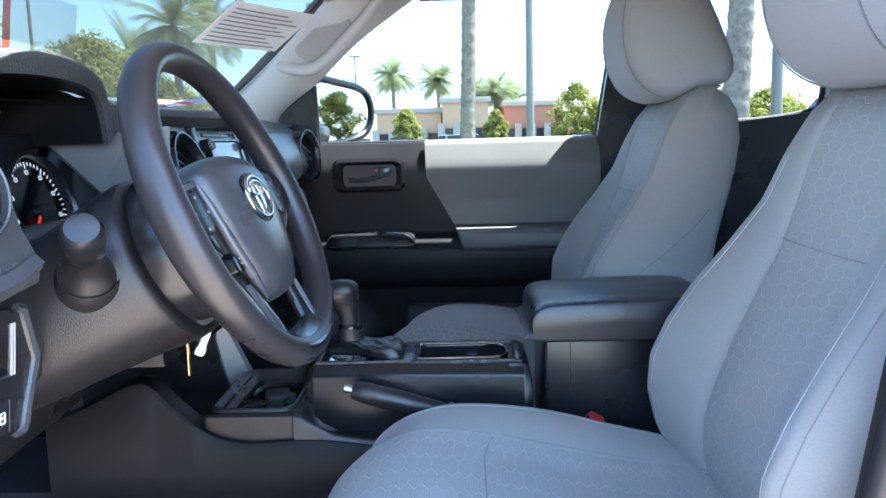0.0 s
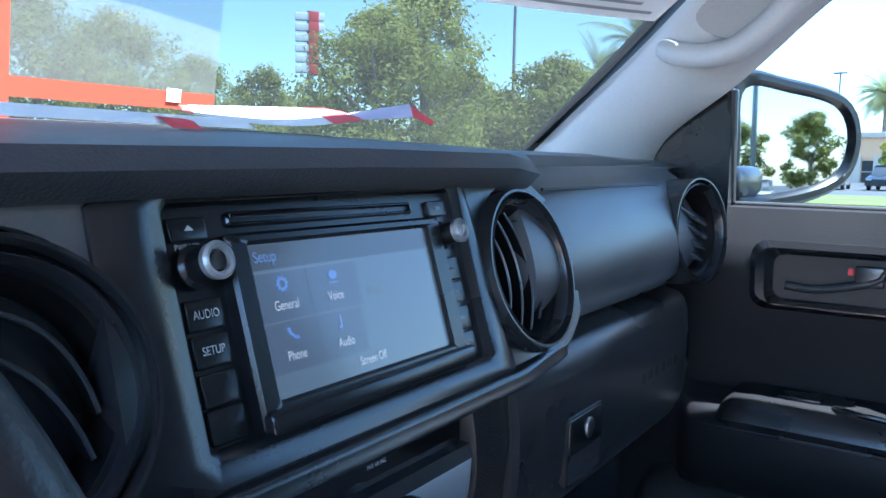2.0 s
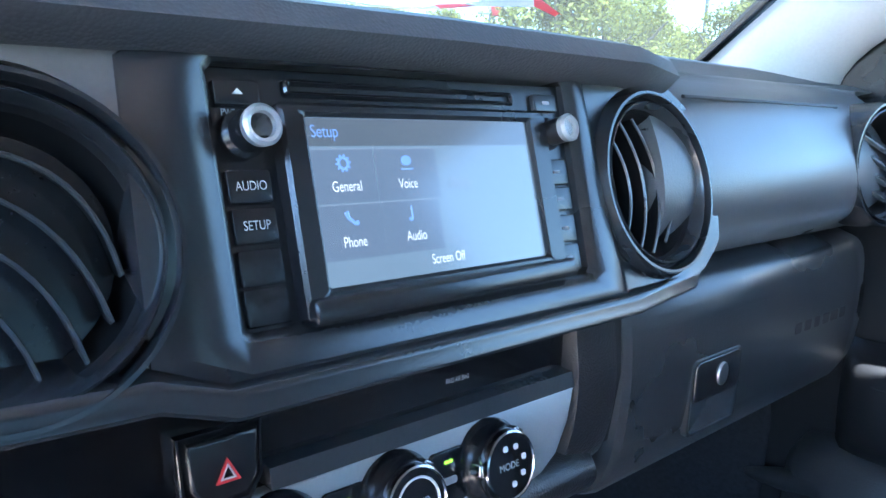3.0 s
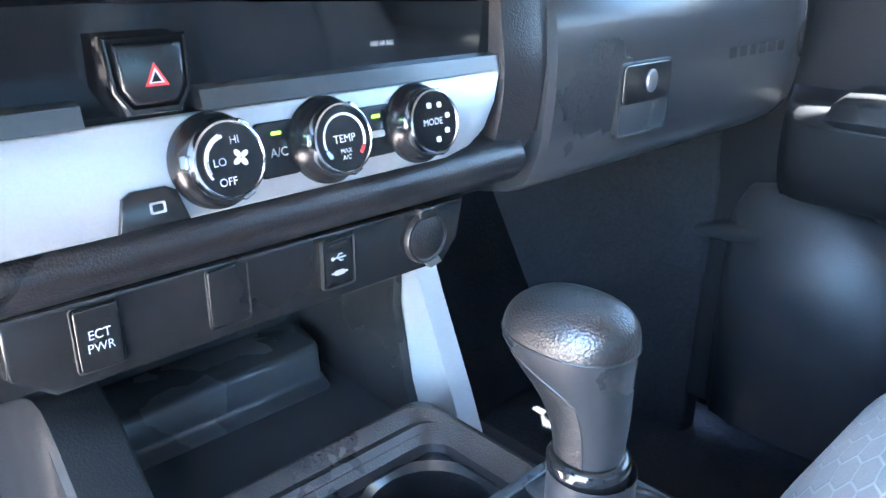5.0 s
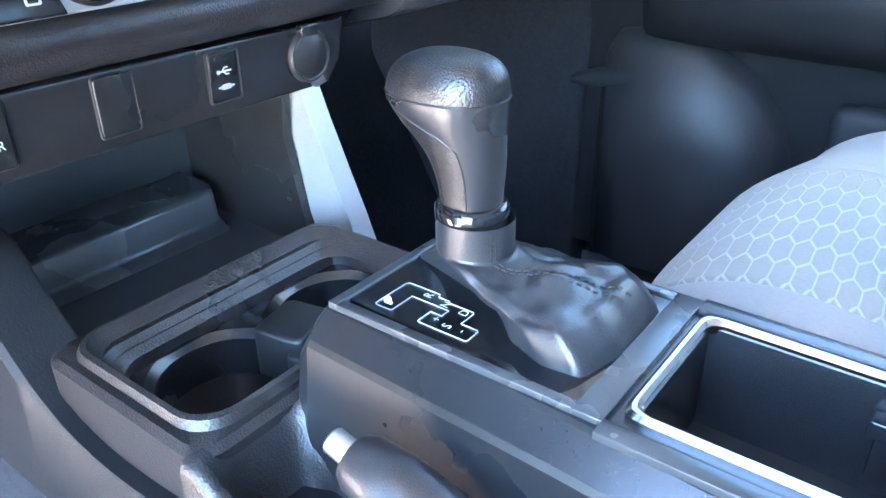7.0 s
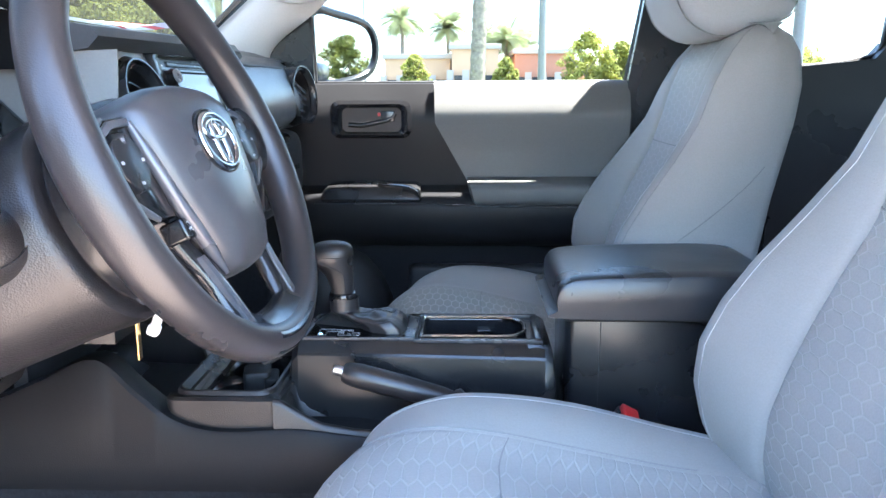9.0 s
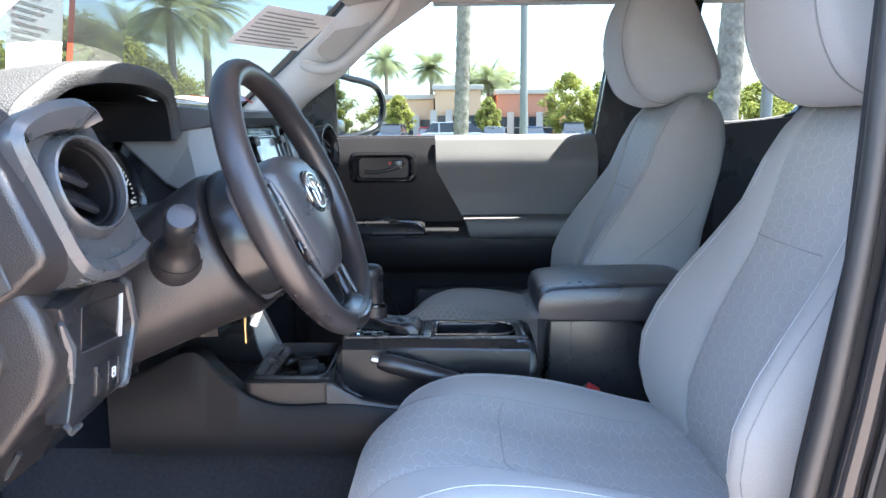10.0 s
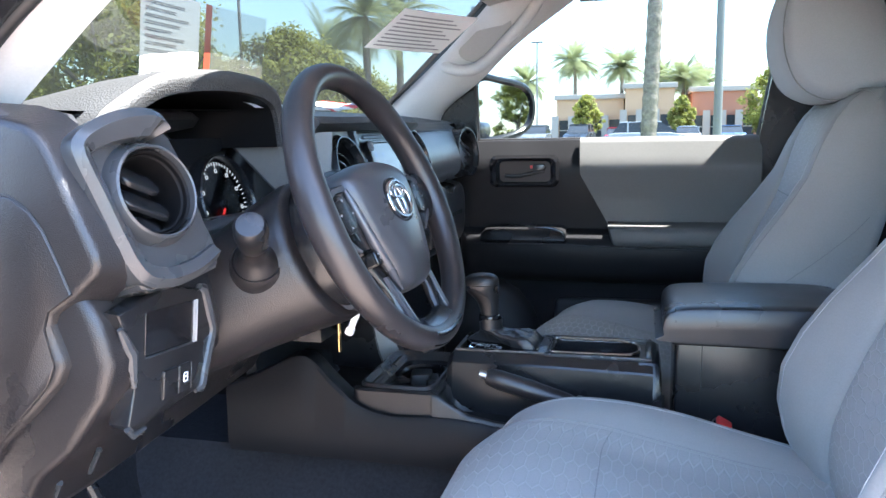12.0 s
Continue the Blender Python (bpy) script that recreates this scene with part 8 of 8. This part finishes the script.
def tree(az, dist, height, width, label="leafy green tree in the car park", clumps=150, leaf=0.17, per=46, base=0.16, mat_=None):
    p = at(az, dist)
    t = thing("tree", p, label, "tree", "car park trees")
    rnd = random.Random(int(az * 7 + dist * 3))
    bm = B()
    tube(bm, [p, p + Vector((0.05, 0, height * 0.25)), p + Vector((0.0, 0.05, height * 0.55))], [0.035 * height, 0.025 * height, 0.012 * height], 9)
    for k in range(6):
        a = k * 1.05
        tube(bm, [p + Vector((0, 0, height * (0.25 + 0.04 * k))), p + Vector((math.cos(a) * width * 0.2, math.sin(a) * width * 0.2, height * (0.45 + 0.04 * k))), p + Vector((math.cos(a) * width * 0.36, math.sin(a) * width * 0.36, height * (0.58 + 0.05 * k)))], [0.014 * height, 0.009 * height, 0.004 * height], 6)
    part("trunk", bm, BARK, t, sharp=80)
    vs, fs = [], []
    for c in range(clumps):
        u = rnd.random()
        a = rnd.uniform(0, 2 * math.pi)
        hz = base + (1 - base) * u
        env = math.sin(min(max((hz - base) / (1 - base), 0.02), 1) ** 0.75 * math.pi) ** 0.6 * 0.5
        rad = env * width * math.sqrt(rnd.random()) * rnd.uniform(0.75, 1.15)
        cc = p + Vector((math.cos(a) * rad, math.sin(a) * rad, hz * height))
        cr = width * rnd.uniform(0.06, 0.13)
        for j in range(per):
            d = Vector((rnd.gauss(0, 1), rnd.gauss(0, 1), rnd.gauss(0, 0.8)))
            d = d.normalized() * cr * rnd.random() ** 0.4
            o = cc + d
            n = (d.normalized() + Vector((rnd.gauss(0, .5), rnd.gauss(0, .5), 0.6 + rnd.gauss(0, .5)))).normalized()
            e1 = n.orthogonal().normalized()
            e1 = Matrix.Rotation(rnd.uniform(0, 6.28), 3, n) @ e1
            e2 = n.cross(e1)
            L = leaf * rnd.uniform(0.6, 1.3)
            i = len(vs)
            vs += [o - e1 * L, o + e2 * L * 0.45, o + e1 * L, o - e2 * L * 0.45]
            fs.append((i, i + 1, i + 2, i + 3))
    me = bpy.data.meshes.new("crown")
    me.from_pydata(vs, [], fs)
    me.materials.append(mat_ or LEAF)
    ob = new("crown", me)
    ob.parent, ob.matrix_parent_inverse = t, Matrix.Translation(p).inverted()
    return t


def lamp_post(az, dist, height, r, foot=True, head=True):
    p = at(az, dist)
    t = thing("lamp_post", p, "grey steel car park lamp post", "lamp post", "lamp posts")
    bm = B()
    tube(bm, [p, p + Vector((0, 0, height))], [r, r * 0.8], 14)
    part("pole", bm, STEEL, t)
    if foot:
        bm = B()
        revolve(bm, [(0.32, 0.0), (0.32, 0.62), (0.29, 0.66), (0.0, 0.66)], Matrix.Translation(p), 20)
        part("concrete_foot", bm, CONCRETE, t, "round concrete foot")
    if head:
        bm = B()
        box(bm, -0.55, 0.55, -0.16, 0.16, height, height + 0.14, 0.03, Matrix.Translation(p))
        part("lamp_head", bm, STEEL, t)
    return t


CARCOL = {}


def parked_car(x, y, rot, rgb, kind="car", word="silver"):
    """A plain modern car: body, glasshouse, four wheels, lamps."""
    t = thing("parked_car", (0, 0, 0), word + " " + kind + " parked on the asphalt", "car", "parked cars")
    if rgb not in CARCOL:
        CARCOL[rgb] = material(word + "_car_paint", rgb, 0.25, 0.1, 0, 0.01, 0.05, big=1.0)
    paint = CARCOL[rgb]
    Hh, L_ = {"car": (1.45, 4.7), "suv": (1.75, 4.8), "van": (1.76, 5.1), "pickup": (1.85, 5.6)}[kind]
    h = Hh
    body = [(-L_ / 2, 0.35), (-L_ / 2, 0.78), (-L_ / 2 + 0.25, 0.90), (-L_ * 0.22, h * 0.62), (L_ / 2 - 0.5, h * 0.63), (L_ / 2, h * 0.58), (L_ / 2, 0.38), (0, 0.28)]
    ex = {"car": (-0.26, -0.10, 0.16, 0.36), "suv": (-0.24, -0.08, 0.36, 0.46), "van": (-0.32, -0.12, 0.36, 0.46), "pickup": (-0.20, -0.06, 0.10, 0.14)}[kind]
    bm = B()
    rr = []
    for yy, k in ((-0.92, 0.93), (-0.88, 0.99), (-0.6, 1.0), (0.6, 1.0), (0.88, 0.99), (0.92, 0.93)):
        rr.append([(px * (0.985 + 0.015 * k), yy, 0.6 + (pz - 0.6) * k) for px, pz in body])
    loft(bm, rr)
    part("body", bm, paint, t, sharp=30)
    gh = [(ex[0] * L_, h * 0.61), (ex[1] * L_, h * 0.97), (0.0, h), (ex[2] * L_, h * 0.97), (ex[3] * L_, h * 0.61)]
    bm = B()
    loft(bm, [[(px, yy * (1 - 0.16 * (pz / h - 0.61) / 0.39), pz) for px, pz in gh] for yy in (-0.84, 0.84)])
    part("glasshouse", bm, DARKGLASS, t)
    bm = B()
    box(bm, ex[1] * L_ - 0.05, ex[2] * L_ + 0.05, -0.70, 0.70, h * 0.955, h * 1.005, 0.03)
    part("roof", bm, paint, t)
    for px in (ex[1] * L_ * 0.4, ex[2] * L_ * 0.75):
        for s in (-1, 1):
            bm = B()
            box(bm, px - 0.05, px + 0.05, s * 0.78 - 0.05, s * 0.78 + 0.05, h * 0.60, h * 0.97)
            part("pillar", bm, paint, t)
    for px in (-L_ * 0.31, L_ * 0.31):
        for s in (-1, 1):
            bm = B()
            revolve(bm, [(0.0, -0.11), (0.30, -0.11), (0.335, -0.07), (0.335, 0.07), (0.30, 0.11), (0.0, 0.11)], Matrix.Translation((px, s * 0.83, 0.335)) @ Matrix.Rotation(radians(90), 4, "X"), 20)
            wl = part("wheel", bm, RUBBER, t)
            bm = B()
            revolve(bm, [(0.0, 0.0), (0.20, 0.0), (0.21, 0.02), (0.0, 0.03)], Matrix.Translation((px, s * 0.945, 0.335)) @ Matrix.Rotation(radians(90 * s), 4, "X"), 16)
            part("rim", bm, DULLMETAL, wl)
    for s in (-1, 1):
        bm = B()
        box(bm, -L_ / 2 - 0.01, -L_ / 2 + 0.2, s * 0.70 - 0.18, s * 0.70 + 0.18, 0.68, 0.82, 0.03)
        part("headlight", bm, CHROME, t)
        bm = B()
        box(bm, L_ / 2 - 0.08, L_ / 2 + 0.01, s * 0.76 - 0.12, s * 0.76 + 0.12, h * 0.46, h * 0.57, 0.02)
        part("tail_light", bm, RED, t)
    t.location, t.rotation_euler = (x, y, 0.0), (0, 0, radians(rot))
    return t


palm(0.2, 20.5, 12.0, 0.18, 2.6)
palm(19.6, 14.5, 9.0, 0.22, 2.6)
lamp_post(5.1, 21.0, 9.0, 0.115)
lamp_post(22.7, 15.0, 9.0, 0.11)
for az, dist, hh in ((-5.2, 105, 10.8), (-1.9, 108, 10.0), (0.9, 118, 9.2), (2.3, 104, 8.2), (3.6, 110, 7.3), (-8.6, 120, 9.0)):
    palm(az, dist, hh - 0.6, 0.28, 4.3, 80, "far palm trees")
tree(8.3, 72, 6.0, 5.4)
tree(10.6, 74, 5.3, 4.2)
tree(13.2, 76, 5.2, 5.0)
tree(17.5, 70, 5.0, 5.5)
tree(21.5, 60, 4.2, 6.0)
tree(-4.2, 80, 4.6, 3.2, "small round green tree")
tree(2.4, 78, 4.2, 2.6, "small round green tree")
# trees ahead of the truck and behind it (seen in the mirror)
for az, dist, hh, ww in ((-36, 24, 6.6, 5.6), (-47.5, 36, 5.4, 4.6), (-52, 42, 6.5, 6.0), (-25.5, 30, 5.0, 4.2), (-22.5, 26, 3.6, 3.0), (-29.5, 34, 4.2, 4.0), (-57, 30, 6.2, 6.5), (-63, 26, 6.4, 6.0), (-43, 34, 4.0, 4.4), (-39, 22, 5.4, 5.6), (-33, 30, 4.6, 5.0), (-26.5, 25, 4.6, 4.6), (-21, 34, 4.0, 4.6)):
    tree(az, dist, hh, ww, "broad leafy green tree by the car park", 170, 0.085, 110, 0.12)
for az, dist, hh, ww in ((83, 70, 7, 7), (78, 80, 8, 7), (88, 64, 6.5, 6), (73, 78, 7, 8), (93, 75, 8, 7), (68, 70, 6, 6)):
    tree(az, dist, hh, ww, "broad leafy green tree by the car park", 70, 0.25, 60)
palm(-20.8, 27, 5.4, 0.14, 2.2, 46)
palm(-18.3, 31, 6.0, 0.15, 2.3, 46)
palm(-23.4, 33, 4.8, 0.14, 2.2, 46)
lamp_post(-29.5, 30, 7.6, 0.07, False)
lamp_post(-7.8, 75, 9.5, 0.09, False)
lamp_post(80, 30, 9.0, 0.11)
# tall red and white roadside sign
sg = thing("roadside_sign", at(-44.2, 90), "tall red and white roadside pole sign", "sign")
sp = at(-44.2, 90)
bm = B()
tube(bm, [sp, sp + Vector((0, 0, 18))], 0.35, 10)
part("pole", bm, STEEL, sg)
for k in range(6):
    bm = B()
    box(bm, -1.6, 1.6, -0.5, 0.5, 11.2 + k * 1.15, 12.0 + k * 1.15, 0.05, Matrix.Translation(sp) @ Matrix.Rotation(radians(44), 4, "Z"))
    part("white_panel", bm, PAPER, sg)
    bm = B()
    box(bm, -0.1, 1.0, -0.6, 0.6, 11.0 + k * 1.15, 12.15 + k * 1.15, 0.05, Matrix.Translation(sp) @ Matrix.Rotation(radians(44), 4, "Z"))
    part("red_panel", bm, RED_INK, sg)


# shops across the car park
def shop(az0, az1, dist, height, wall_mat, label, doors):
    a, b = at(az0, dist), at(az1, dist)
    t = thing("shop_building", (a + b) / 2, label, "building", "shops")
    x0, x1, y = a.x, b.x, dist - 0.5
    bm = B()
    box(bm, x0, x1, y, y + 14, 0, height)
    part("wall", bm, wall_mat, t)
    bm = B()
    box(bm, x0 - 0.3, x1 + 0.3, y - 0.35, y + 14.3, height - 0.35, height + 0.25, 0.05)
    part("cornice", bm, CREAM, t)
    for k in range(doors):
        u = x0 + (x1 - x0) * (k + 0.5) / doors
        w = (x1 - x0) / doors * 0.33
        bm = B()
        box(bm, u - w, u + w, y - 0.12, y + 0.05, 0.1, height * 0.46)
        wn_ = part("shop_window", bm, DARKGLASS, t)
        bm = B()
        box(bm, u - w - 0.9, u - w - 0.1, y - 0.5, y + 0.02, 0, height * 0.56)
        part("pier", bm, CREAM, t)
        bm = B()
        box(bm, u - w, u + w, y - 0.18, y - 0.13, height * 0.22, height * 0.24)
        part("window_bar", bm, CREAM, wn_)
    return t


shop(-6.4, -1.6, 95, 5.2, STUCCO, "tan stucco shop building with dark windows", 4)
shop(-1.5, 1.9, 93, 6.2, STUCCO, "taller tan stucco shop building with dark windows", 3)
shop(3.1, 7.4, 97, 5.8, STUCCO2, "red-brown stucco shop building", 4)
shop(15.5, 21.5, 80, 4.6, STUCCO2, "red-brown stucco shop building", 4)
shop(7.4, 13.0, 110, 4.2, STUCCO, "tan stucco shop building with dark windows", 4)
# parked cars: the row across the lawn
SILV, DARK, REDC, BLUE, WHT, GREY = (0.55, 0.56, 0.57), (0.03, 0.035, 0.04), (0.45, 0.03, 0.04), (0.10, 0.16, 0.28), (0.75, 0.75, 0.74), (0.22, 0.23, 0.24)
parked_car(0.3, 49.5, 180, SILV, "van", "silver")
for k, (x, rgb, kd, wd) in enumerate(((-10.5, WHT, "car", "white"), (-7.6, GREY, "suv", "grey"), (-4.6, DARK, "suv", "black"), (-1.9, REDC, "car", "red"), (2.8, SILV, "car", "silver"), (5.6, BLUE, "car", "blue"), (8.4, DARK, "suv", "black"), (11.2, GREY, "car", "grey"), (14.0, REDC, "suv", "red"), (16.8, BLUE, "car", "blue"), (19.8, WHT, "suv", "white"), (22.6, SILV, "car", "silver"), (25.5, GREY, "suv", "grey"))):
    parked_car(x * 1.12, 61 + (k % 3) * 0.6, 84 + 6 * (k % 2), rgb, kd, wd)
for k, (x, rgb, kd, wd) in enumerate(((9.6, SILV, "car", "silver"), (13.6, BLUE, "car", "blue"), (18.0, WHT, "car", "white"), (22.0, REDC, "car", "red"))):
    parked_car(x, 47.5 - k * 0.6, 176, rgb, kd, wd)
# a row behind the truck, seen in the mirror
for k, (rgb, kd, wd) in enumerate(((WHT, "suv", "white"), (SILV, "car", "silver"), (DARK, "suv", "black"), (WHT, "car", "white"), (GREY, "car", "grey"), (REDC, "car", "red"))):
    parked_car(46 + 1.0 * k, 7.0 + k * 4.6, 12, rgb, kd, wd)
bm = B()
box(bm, 9, 15, 2, 50, -0.1, 0.14, 0.04)
solo("lawn_strip", bm, GRASS, "strip of mown green grass behind the truck", "lawn", "structure")
bm = B()
box(bm, 24, 36, 2, 50, -0.1, 0.14, 0.04)
solo("lawn_strip", bm, GRASS, "strip of mown green grass in front of parked cars", "lawn", "structure")
